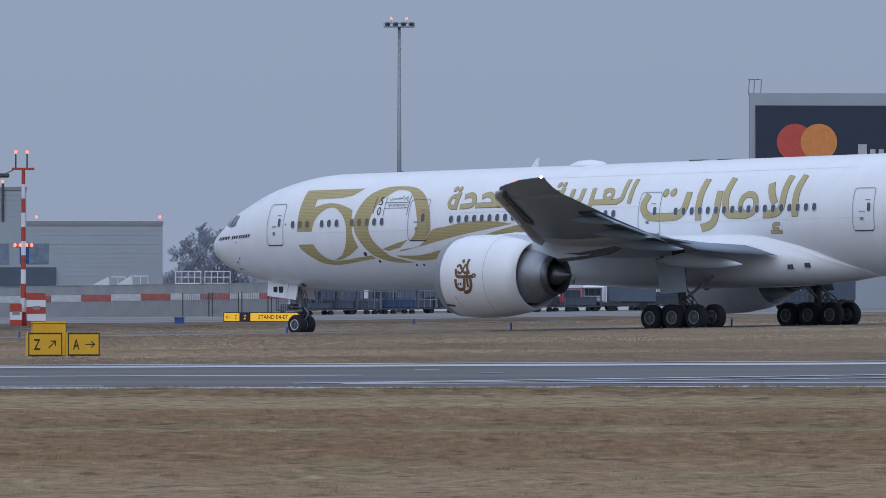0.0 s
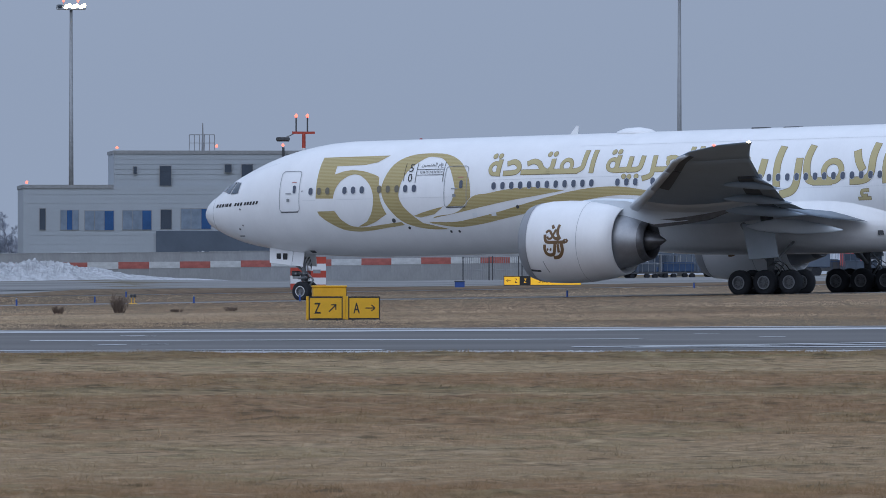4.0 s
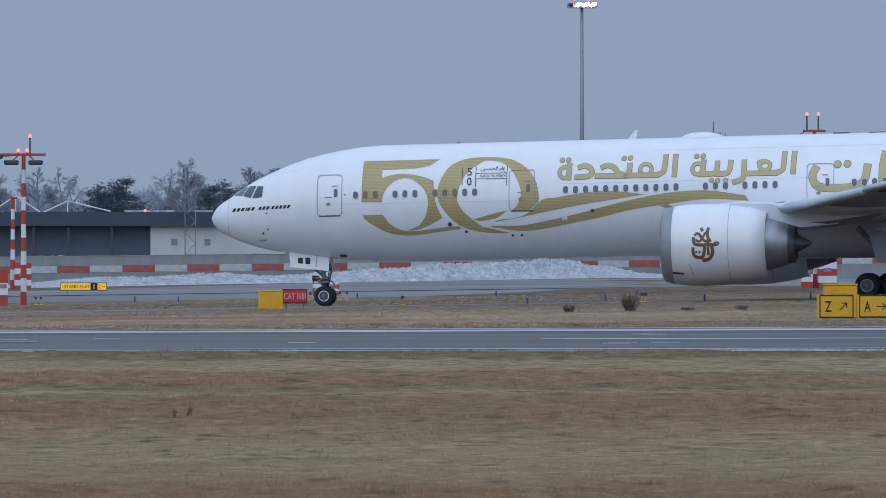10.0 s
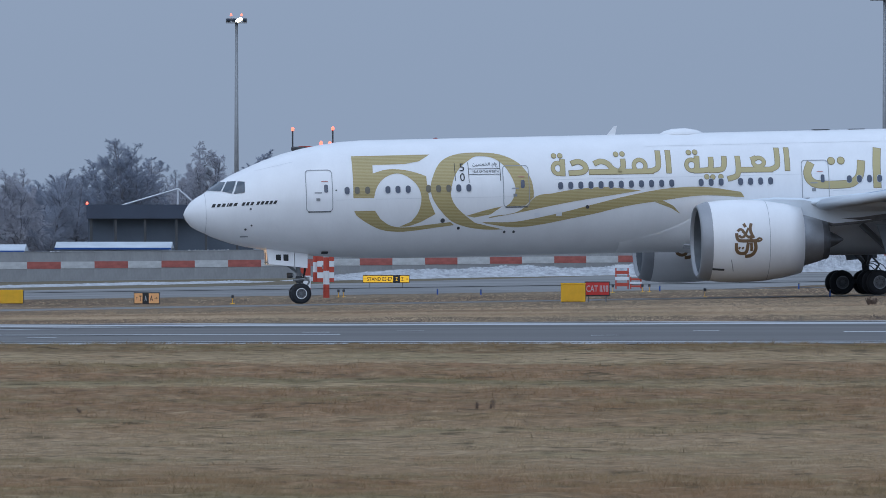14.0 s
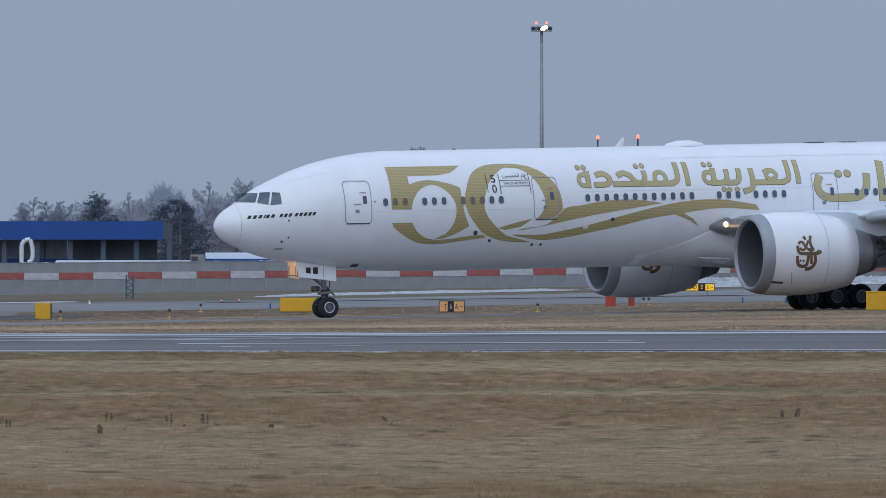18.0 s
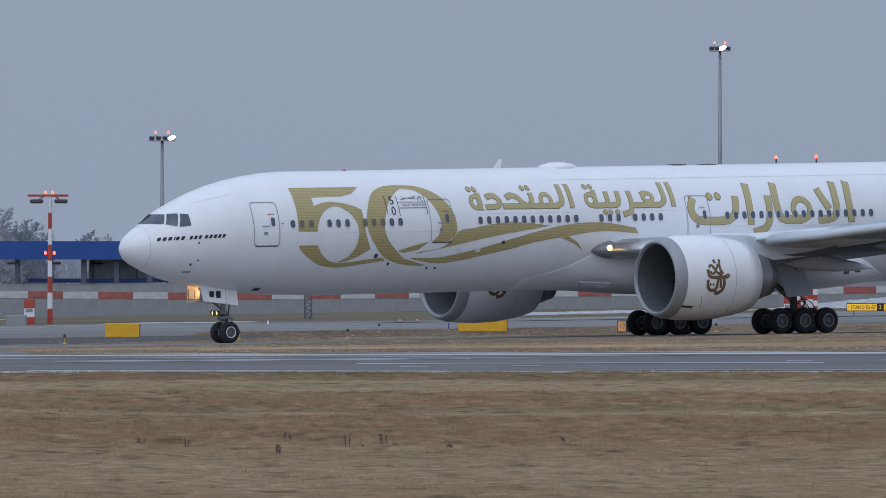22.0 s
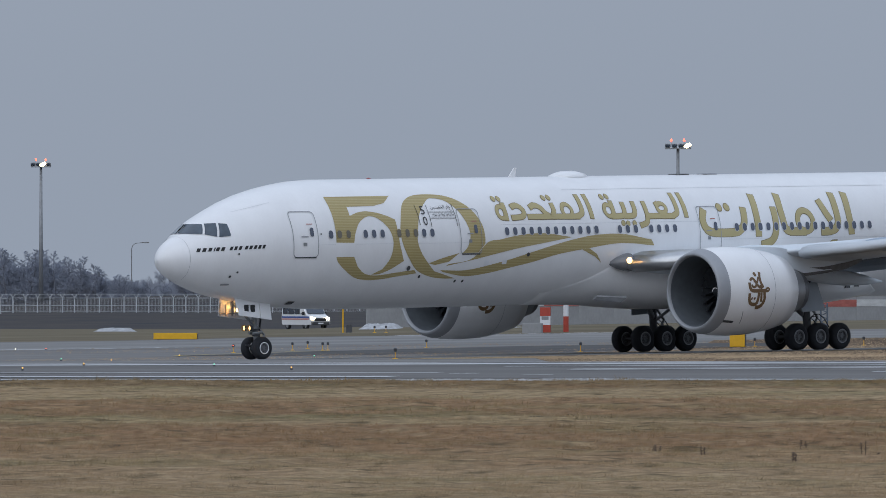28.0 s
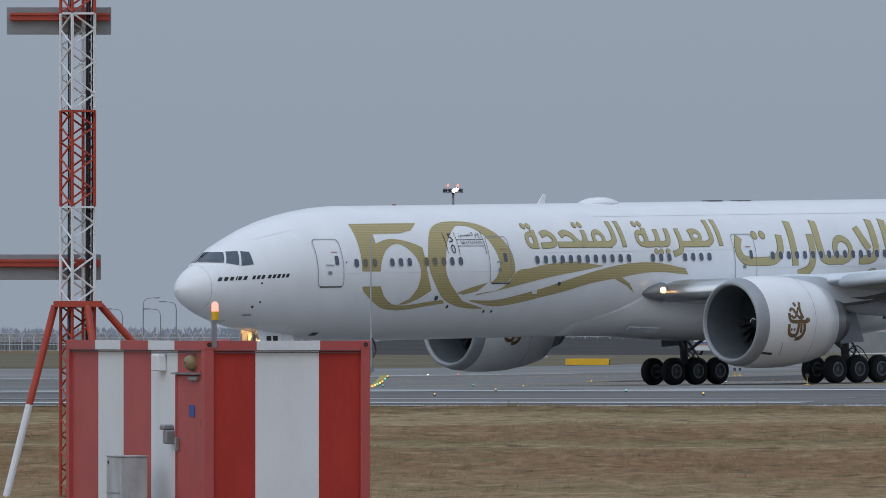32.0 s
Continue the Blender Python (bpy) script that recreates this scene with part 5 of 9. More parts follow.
def make_wall():
    ang = math.degrees(math.atan2(WALL_DY, WALL_DX))
    base = thing("wall_concrete", pose(WALL_U, WALL_Y, 0, 0, 0, ang), "long grey concrete perimeter wall with red and white stripes", "wall", kind="structure")
    shared = {}
    for nm, bx, mt in (("wall_panel", (-1.447, 1.447, -0.1, 0.1, -0.8, 2.72), CONC), ("red_stripe", (-1.45, 1.45, 0.1, 0.125, 1.44, 1.98), REDS), ("white_stripe", (-1.45, 1.45, 0.1, 0.125, 1.44, 1.98), WHITS), ("coping", (-1.45, 1.45, -0.13, 0.13, 2.72, 2.78), CONC)):
        b = box(*bx, 0.006 if nm == "wall_panel" else 0)
        me = bpy.data.meshes.new(nm)
        b.to_mesh(me)
        b.free()
        me.materials.append(mt)
        shared[nm] = me
    for k in range(-4, 58):
        x, y = WALL_U + WALL_DX * (k + 0.5), WALL_Y + WALL_DY * (k + 0.5)
        az = math.degrees(math.atan2(x, y))
        el = np.interp(az, [w[0] for w in WALL_TOP], [w[1] for w in WALL_TOP])
        p = piece("wall_panel", shared["wall_panel"], base, pose(2.9 * (k + 0.5), 0, height(el, y) - 2.78))
        nm = "white_stripe" if k % 2 else "red_stripe"
        # the stripes keep their level where the wall's top sinks
        piece(nm, shared[nm], p, pose(0, 0, float(np.interp(az, (-6.8, -5.8, -4.6), (0.34, 0.27, 0.0)))))
        piece("coping", shared["coping"], p)


make_wall()


# ---- floodlight masts ----
def flood_mast(az, d, el, lit, wide, label):
    x, y, z = spot(az, d)
    top = height(el, d)
    m = thing("floodlight_mast", pose(x, y, z), label, "light mast", "floodlight masts")
    h = top - z
    part("pole", tube((0, 0, -0.2), (0, 0, h), 0.30, 0.15, 14), GALV, m, smooth=True)
    part("head_frame", box(-wide, wide, -0.4, 0.4, h, h + 0.12, 0.02), GALV, m)
    for yy in (-0.38, 0.38):
        part("guard_rail", tube((-wide, yy, h + 0.42), (wide, yy, h + 0.42), 0.03, 0.03, 5), GALV, m)
    for xx in (-wide, wide):
        part("rail_post", tube((xx, 0, h + 0.1), (xx, 0, h + 0.44), 0.03, 0.03, 5), GALV, m)
    for k in range(4):
        xx = wide * (-0.78 + 0.52 * k)
        on = k in lit
        fl = part("floodlight", box(xx - 0.27, xx + 0.27, -0.42, 0.0, h + 0.14, h + 0.56, 0.08), GALV, m)
        rx, rz = (0.40, 0.20) if on else (0.23, 0.17)
        part("lens", lathe(((-0.46, 0.02), (-0.455, 0.7), (-0.43, 1.0)), "y", 18), LAMPW if on else GLASS, fl, "lit floodlight lens" if on else "unlit floodlight lens").matrix_basis = pose(xx, 0, h + 0.35, 0, -24 if on else 0, 0) @ Matrix.Diagonal((rx, 1, rz, 1))
    for xx in (-wide * 0.52, wide * 0.48):
        part("lamp_stalk", tube((xx, 0, h + 0.4), (xx, 0, h + 0.8), 0.025, 0.025, 5), GALV, m)
        part("obstacle_lamp", lathe(((0.65, 0.09), (0.78, 0.13), (0.95, 0.03)), "z", 8, center=(xx, 0, h + 0.12)), LAMPR, m, "lit red obstacle lamp")


for az, d, el, lit, wide, lb in ((5.516, 1000, 1.565, (), 1.55, "tall grey floodlight mast with unlit lamps"), (2.014, 1000, 1.45, (1, 2, 3), 1.45, "tall grey floodlight mast with glowing lamps"), (-1.717, 1050, 1.32, (2,), 1.1, "tall grey floodlight mast with one glowing lamp"),
                                 (-4.929, 1000, 0.805, (3,), 1.3, "floodlight mast with one glowing lamp"), (-8.596, 1150, 0.705, (2,), 1.15, "floodlight mast by the perimeter fence with a glowing lamp")):
    flood_mast(az, d, el, lit, wide, lb)


# ---- signs and small equipment on the grass ----
def flat_words(name, words, x0, x1, z0, z1, y, mat, parent):
    return part(name, film_bm(text_outline(words, x0, x1, z0, z1, 0.012), lambda a, c: Vector((a, y, c)), 5, 50), mat, parent)


def flat_shape(name, loop, y, mat, parent):
    return part(name, film_bm(outline(loop), lambda a, c: Vector((a, y, c)), 5, 50), mat, parent)


def span(az0, az1, d):
    return d * math.tan(radians(az0)), d * math.tan(radians(az1))


def stand(name, az0, az1, el0, el1, d, label, category, group="", depth=0.3):
    """An empty thing at the foot of what spans these bearings; gives also its width and top above the ground there."""
    x0, x1 = span(az0, az1, d)
    z = ground_z((x0 + x1) / 2, d)
    t = thing(name, pose((x0 + x1) / 2, d, z), label, category, group)
    return t, (x1 - x0) / 2, height(el0, d) - z, max(0.05, height(el1, d) - z)


ARROW = {"ne": [(-0.13, -0.105), (-0.105, -0.13), (0.09, 0.065), (0.09, -0.05), (0.125, -0.05), (0.125, 0.125), (-0.05, 0.125), (-0.05, 0.09), (0.065, 0.09)],
         "e": [(-0.17, -0.018), (0.11, -0.018), (0.02, -0.095), (0.045, -0.12), (0.18, 0), (0.045, 0.12), (0.02, 0.095), (0.11, 0.018), (-0.17, 0.018)],
         "n": [(-0.02, -0.17), (0.02, -0.17), (0.02, 0.1), (0.09, 0.02), (0.115, 0.045), (0, 0.18), (-0.115, 0.045), (-0.09, 0.02), (-0.02, 0.1)]}
ARROW["w"] = [(-x, z) for x, z in ARROW["e"]]


def sign(az0, az1, el0, el1, d, fields, label, lit=YELLIT):
    """A taxiway sign: fields of (share of the width, ground colour, ink, words or an arrow's name...)."""
    t, hw, top, bot = stand("taxiway_sign", az0, az1, el0, el1, d, label, "sign", "taxiway signs")
    part("cabinet", box(-hw - (0.07 if fields[0][1] is YELLOW else 0), hw, 0.006, 0.22, bot, top, 0.015), YELLOW if fields[0][1] is YELLOW else DARK, t)
    part("rim", box(-hw, hw, -0.004, 0.006, bot, top), BLACK, t, "black rim")
    for x in (-hw * 0.7, hw * 0.7):
        part("leg", tube((x, 0.11, -0.1), (x, 0.11, bot + 0.02), 0.03, 0.03, 8), GALV, t)
    x = -hw
    h = top - bot
    for share, face, ink, *marks in fields:
        w = 2 * hw * share
        part("face", box(x + 0.035, x + w - 0.035, -0.012, 0.004, bot + 0.05, top - 0.05), face, t)
        n = len(marks)
        total = sum(len(m[1]) if m[0] == "t" else 1.2 for m in marks)
        cx = x + 0.06
        for kind, val in marks:
            mw = (w - 0.12) * ((len(val) if kind == "t" else 1.2) / total)
            if kind == "t":
                tw = min(mw - 0.04, h * 0.46 * (0.60 if len(val) == 1 else 0.62 * len(val)))
                flat_words("lettering", val, cx + (mw - tw) / 2, cx + (mw + tw) / 2, bot + h * 0.27, bot + h * 0.73, -0.018, ink, t)
            else:
                k = min(mw, h) * 1.9
                flat_shape("arrow", [(cx + mw / 2 + a * k, (bot + top) / 2 + c * k) for a, c in ARROW[val]], -0.018, ink, t)
            cx += mw
        x += w
    return t


def make_signs():
    sign(3.381, 3.577, -0.200, -0.343, 300, [(1, YELLOW, BLACK, ("t", "Z"), ("a", "ne"))], "yellow taxiway sign reading Z with an arrow")
    sign(3.609, 3.792, -0.200, -0.343, 300, [(1, YELLOW, BLACK, ("t", "A"), ("a", "e"))], "yellow taxiway sign reading A with an arrow")
    sign(4.505, 4.95, -0.083, -0.138, 680, [(0.21, YELLIT, BLACK, ("a", "w"), ("t", "Z")), (0.13, BLACK, YELLIT, ("t", "Z")), (0.66, YELLIT, BLACK, ("t", "STAND E4-E7"), ("a", "n"))], "lit yellow stand direction sign by the road")
    sign(-0.99, -0.721, -0.130, -0.176, 690, [(0.66, YELLIT, BLACK, ("a", "n"), ("t", "STAND E5-E7")), (0.13, BLACK, YELLIT, ("t", "Z")), (0.21, YELLIT, BLACK, ("t", "Z"), ("a", "e"))], "lit yellow stand direction sign by the road")
    sign(0.288, 0.432, -0.167, -0.250, 490, [(1, REDBOARD, PAINTW, ("t", "CAT II/III"))], "red holding position sign reading CAT II/III")
    sign(-2.308, -2.160, -0.230, -0.298, 556, [(0.36, PEACH, BLACK, ("a", "n"), ("t", "T")), (0.2, BLACK, PAINTW, ("t", "A")), (0.44, PEACH, BLACK, ("t", "A"), ("a", "e"))], "small black and pale orange taxiway sign")
    # plain yellow cabinets
    for az0, az1, el0, el1, d, dep in ((3.408, 3.598, -0.147, -0.35, 302, 0.8), (0.151, 0.292, -0.182, -0.288, 488, 1.1), (-3.224, -2.945, -0.215, -0.298, 600, 0.5), (-4.632, -4.545, -0.244, -0.343, 556, 0.9),
                                   (-5.257, -5.06, -0.246, -0.334, 597, 0.5), (-7.949, -7.698, -0.259, -0.316, 700, 0.5)):
        t, hw, top, bot = stand("yellow_cabinet", az0, az1, el0, el1, d, "plain yellow sign cabinet turned away on the grass", "cabinet", "yellow cabinets")
        part("body", box(-hw, hw, 0, dep, 0.06, top, 0.02), YELLOW, t)
        if d < 500:
            part("lid", box(-hw - 0.02, hw + 0.02, -0.02, dep + 0.02, top, top + 0.05, 0.01), YELLOW, t)
        part("side_panel", box(hw + 0.004, hw + 0.02, 0.04, dep - 0.04, 0.1, top - 0.04), DARK, t, "dark side panel")
        for x in (-hw * 0.8, hw * 0.8):
            part("foot", box(x - 0.05, x + 0.05, 0.1, dep - 0.1, -0.1, 0.06), GALV, t)
        for x in (-hw * 0.5, 0, hw * 0.5) if d < 500 else ():
            part("rib", box(x - 0.03, x + 0.03, -0.04, 0, 0.12, top - 0.05), YELLOW, t)


make_signs()


def striped_box(t, x0, x1, y0, y1, z0, z1, bands, name="housing"):
    """A housing of level red and white bands."""
    for k in range(bands):
        a, b = z0 + (z1 - z0) * k / bands, z0 + (z1 - z0) * (k + 1) / bands
        part(name, box(x0, x1, y0, y1, a, b - 0.004), ORANGE if k % 2 == 0 else WPAINT, t, "red band" if k % 2 == 0 else "white band")


def lamp_tower(az, d, top_el, bar, lamps, floods, mids, bands, label, base_boxes=()):
    x, y, z = spot(az, d)
    top = height(top_el, d) - z
    t = thing("lamp_tower", pose(x, y, z), label, "light tower", "striped lamp towers")
    for k in range(bands):
        a, b = top * k / bands, top * (k + 1) / bands
        part("pole_section", tube((0, 0, a - (0.2 if k == 0 else 0)), (0, 0, b), 0.2 - 0.08 * k / bands, 0.2 - 0.08 * (k + 1) / bands, 12), ORANGE if k % 2 == 0 else WPAINT, t, "red section" if k % 2 == 0 else "white section")
    x0, x1 = (d * math.tan(radians(a)) - x for a in bar)
    part("crossbar", box(x0, x1, -0.12, 0.12, top, top + 0.16), ORANGE, t)
    for a, e in lamps:
        lx, lz = d * math.tan(radians(a)) - x, height(e, d) - z
        part("lamp_post", tube((lx, 0, top + 0.1), (lx, 0, lz), 0.05, 0.05, 6), DARK, t)
        part("obstacle_lamp", lathe(((0, 0.08), (0.14, 0.105), (0.24, 0.03)), "z", 10, center=(lx, 0, lz)), LAMPR, t, "lit red obstacle lamp")
    for a, e in mids:
        lx, lz = d * math.tan(radians(a)) - x, height(e, d) - z
        part("lamp_bracket", tube((0, 0, lz), (lx, 0, lz), 0.05, 0.05, 6), ORANGE, t)
        part("obstacle_lamp", lathe(((0, 0.08), (0.14, 0.105), (0.24, 0.03)), "z", 10, center=(lx, 0, lz)), LAMPR, t, "lit red obstacle lamp")
    for a, e in floods:
        lx, lz = d * math.tan(radians(a)) - x, height(e, d) - z
        fl = part("floodlight", box(lx - 0.45, lx + 0.45, -0.5, 0.2, lz - 0.17, lz + 0.1, 0.06), DARK, t)
        part("lens", box(lx - 0.4, lx + 0.4, -0.42, 0.1, lz - 0.2, lz - 0.175), GLASS, fl, "unlit lens")
        part("arm", tube((lx, 0, lz), (lx * 0.5, 0, top), 0.05, 0.05, 6), GALV, t)
    for a0, a1, e0, n in base_boxes:
        bx0, bx1 = (d * math.tan(radians(a)) - x for a in (a0, a1))
        t2 = thing("striped_housing", pose(x + (bx0 + bx1) / 2, y - 1.5, z), "red and white banded equipment housing", "housing", "striped housings")
        striped_box(t2, -(bx1 - bx0) / 2, (bx1 - bx0) / 2, 0, bx1 - bx0, -0.1, height(e0, d) - z, n)
        part("notice", box(-0.25, 0.25, -0.015, 0, (height(e0, d) - z) * 0.5, (height(e0, d) - z) * 0.5 + 0.25), GALV, t2, "small notice plate")


lamp_tower(3.353, 668, 0.737, (3.286, 3.416), ((3.309, 0.832), (3.374, 0.832)), ((3.232, 0.71),), ((3.305, 0.295), (3.335, 0.295), (3.372, 0.295), (3.40, 0.295)), 11, "red and white banded lamp tower by the road", ((3.271, 3.336, -0.034, 3), (3.368, 3.473, 0.029, 5)))
lamp_tower(-1.200, 614, 0.598, (-1.36, -1.073), ((-1.394, 0.70), (-1.163, 0.704), (-1.23, 0.62), (-1.18, 0.62)), ((-1.36, 0.60), (-1.27, 0.565), (-1.13, 0.565)), (), 11, "red and white banded lamp tower by the road", ((-1.346, -1.288, -0.064, 3),))
lamp_tower(-1.262, 735, 0.35, (-1.28, -1.24), (), (), (), 9, "far red and white banded pole", ((-1.250, -1.154, -0.016, 5),))
lamp_tower(-5.574, 712, 0.485, (-5.702, -5.469), ((-5.60, 0.50), (-5.56, 0.50)), ((-5.65, 0.462), (-5.51, 0.462)), ((-5.60, 0.151), (-5.55, 0.151)), 8, "red and white banded lamp tower by the wall", ((-5.711, -5.654, -0.109, 3),))
for az, w in ((-5.77, 1.4),):
    x, y, z = spot(az, 708)
    t = thing("concrete_block", pose(x, y, z), "plain grey concrete block by the wall", "block", "concrete blocks")
    part("block", box(-w / 2, w / 2, 0, 1, -0.1, 0.75, 0.03), CONC, t)


def frame_stand(az0, az1, el0, el1, d):
    t, hw, top, bot = stand("marker_stand", az0, az1, el0, el1, d, "small red and white steel marker frame", "marker")
    for x in (-hw, hw):
        for y in (0, 0.8):
            part("post", tube((x, y, -0.1), (x, y, top), 0.04, 0.04, 6), ORANGE, t)
    for k in range(4):
        z = top * (0.12 + 0.25 * k)
        part("board", box(-hw - 0.05, hw + 0.05, -0.06, -0.03, z, z + top * 0.14), ORANGE if k % 2 == 0 else WPAINT, t)


frame_stand(0.468, 0.538, -0.071, -0.208, 655)
frame_stand(0.553, 0.612, -0.129, -0.208, 655)


# ---- small lattice post before the wall ----
def lattice(bm, x0, x1, y0, y1, z0, z1, r, steps):
    for x in (x0, x1):
        for y in (y0, y1):
            tube((x, y, z0), (x, y, z1), r, r, 6, bm)
    for k in range(steps):
        a, b = z0 + (z1 - z0) * k / steps, z0 + (z1 - z0) * (k + 1) / steps
        flip = k % 2
        for y in (y0, y1):
            tube((x1 if flip else x0, y, a), (x0 if flip else x1, y, b), r * 0.6, r * 0.6, 5, bm)
        for x in (x0, x1):
            tube((x, y1 if flip else y0, a), (x, y0 if flip else y1, b), r * 0.6, r * 0.6, 5, bm)
    return bm


x, y, z = spot(-4.09, 722)
t = thing("lattice_post", pose(x, y, z), "short grey lattice post before the wall", "post")
part("frame", lattice(bmesh.new(), -0.24, 0.24, 0, 0.44, -0.1, 1.75, 0.045, 8), CLADM, t)


# ---- snow bank and snow patches ----
def snow_bank(name, x0, x1, d0, d1, h, seed, label, bearing=None):
    n, m = (620, 26) if x1 - x0 > 20 else (160, 12)
    verts, faces = [], []
    for j in range(m + 1):
        for k in range(n + 1):
            u, v = k / n, j / m
            x, y = x0 + (x1 - x0) * u, d0 + (d1 - d0) * v + (0.62 * (x0 + (x1 - x0) * u) if bearing else 0)
            e = math.sin(math.pi * v) ** 0.7 * min(1, 6 * u, 6 * (1 - u))
            if bearing and h > 0.5:
                e *= float(np.interp(x, (-20, 3, 12, 17, 27, 32, 42), (0.9, 0.95, 1.45, 1.75, 1.65, 0.6, 0.5)))
            q = noise.fractal(Vector((x * 0.13, y * 0.2, seed)), 1.0, 2.0, 5)
            q2 = noise.fractal(Vector((x * 0.9, y * 0.9, seed + 4)), 0.8, 2.0, 4)
            q3 = noise.fractal(Vector((x * 3.1, y * 2.2, seed + 9)), 0.6, 2.0, 3)
            verts.append((x, y, ground_z(x, y) - 0.03 + max(0, e * h * (0.74 + 0.26 * q + 0.16 * q2 + 0.14 * q3))))
    for j in range(m):
        for k in range(n):
            a = j * (n + 1) + k
            faces.append((a, a + 1, a + n + 2, a + n + 1))
    tagged(new(name, mesh_from(name, verts, faces, SNOW)), label, "snow", kind="stuff")


snow_bank("snow_bank", -20, 42, 752, 764, 0.95, 3.0, "dirty ploughed snow bank along the wall", True)
snow_bank("snow_bank", -44, -18, 748, 756, 0.25, 9.0, "thin dirty snow along the wall foot", True)
for az0, az1, d, h in ((-6.79, -6.55, 742, 0.52), (-8.318, -8.087, 850, 0.45), (-6.43, -5.80, 740, 0.14), (-5.3, -4.3, 706, 0.12), (-12, -7.2, 640, 0.08), (-6.9, -4.9, 701, 0.08), (-7.2, -6.85, 788, 0.10)):
    x0, x1 = span(az0, az1, d)
    snow_bank("snow_patch", x0, x1, d, d + 7, h, d * 0.1, "small patch of old snow on the grass")


def snow_crumbs(name, places, label, seed):
    """Many small lumps of old snow: places of (x, y, z, size)."""
    rng = random.Random(seed)
    vs, fs = [], []
    for x, y, z, r in places:
        n = len(vs)
        for k in range(5):
            a = 1.257 * k + rng.uniform(-0.3, 0.3)
            vs.append((x + r * 1.8 * math.cos(a), y + r * math.sin(a), z - 0.01))
        vs.append((x + rng.gauss(0, 0.3) * r, y, z + r * rng.uniform(0.5, 1.0)))
        fs += [(n + k, n + (k + 1) % 5, n + 5) for k in range(5)]
    tagged(new(name, mesh_from(name, vs, fs, SNOW)), label, "snow", kind="stuff")


def edge_snow():
    rng = random.Random(8)
    out = []
    while len(out) < 3000:
        x = rng.uniform(-46, 32)
        y = 205.2 + abs(rng.gauss(0, 0.35))
        if x < -23 and rng.random() < 0.8:
            continue
        if noise.noise(Vector((x * 0.11, 0, 4))) + 0.5 * noise.noise(Vector((x * 0.6, y, 4))) > 0.05:
            out.append((x, y, ground_z(x, y) + 0.02, rng.uniform(0.015, 0.05)))
    snow_crumbs("edge_snow", out, "crumbs of old snow along the runway's edge", 5)
    out = []
    for k in range(700):
        u = rng.uniform(8, 56)
        x, y = WALL_U + WALL_DX * u, WALL_Y + WALL_DY * u
        if noise.noise(Vector((u * 0.7, 0, 2))) > 0.05:
            q = math.floor(u) + 0.5
            el = np.interp(math.degrees(math.atan2(WALL_U + WALL_DX * q, WALL_Y + WALL_DY * q)), [w[0] for w in WALL_TOP], [w[1] for w in WALL_TOP])
            out.append((x, y, height(el, WALL_Y + WALL_DY * (int(u) + 0.5)), rng.uniform(0.03, 0.085)))
    snow_crumbs("coping_snow", out, "crumbs of old snow on the wall's coping", 6)


edge_snow()


# ---- buildings behind the wall ----
def block(parent, name, az0, az1, d, z0, z1, depth, mat, label=""):
    x0, x1 = span(az0, az1, d)
    return part(name, box(x0, x1, d, d + depth, z0, z1), mat, parent, label)


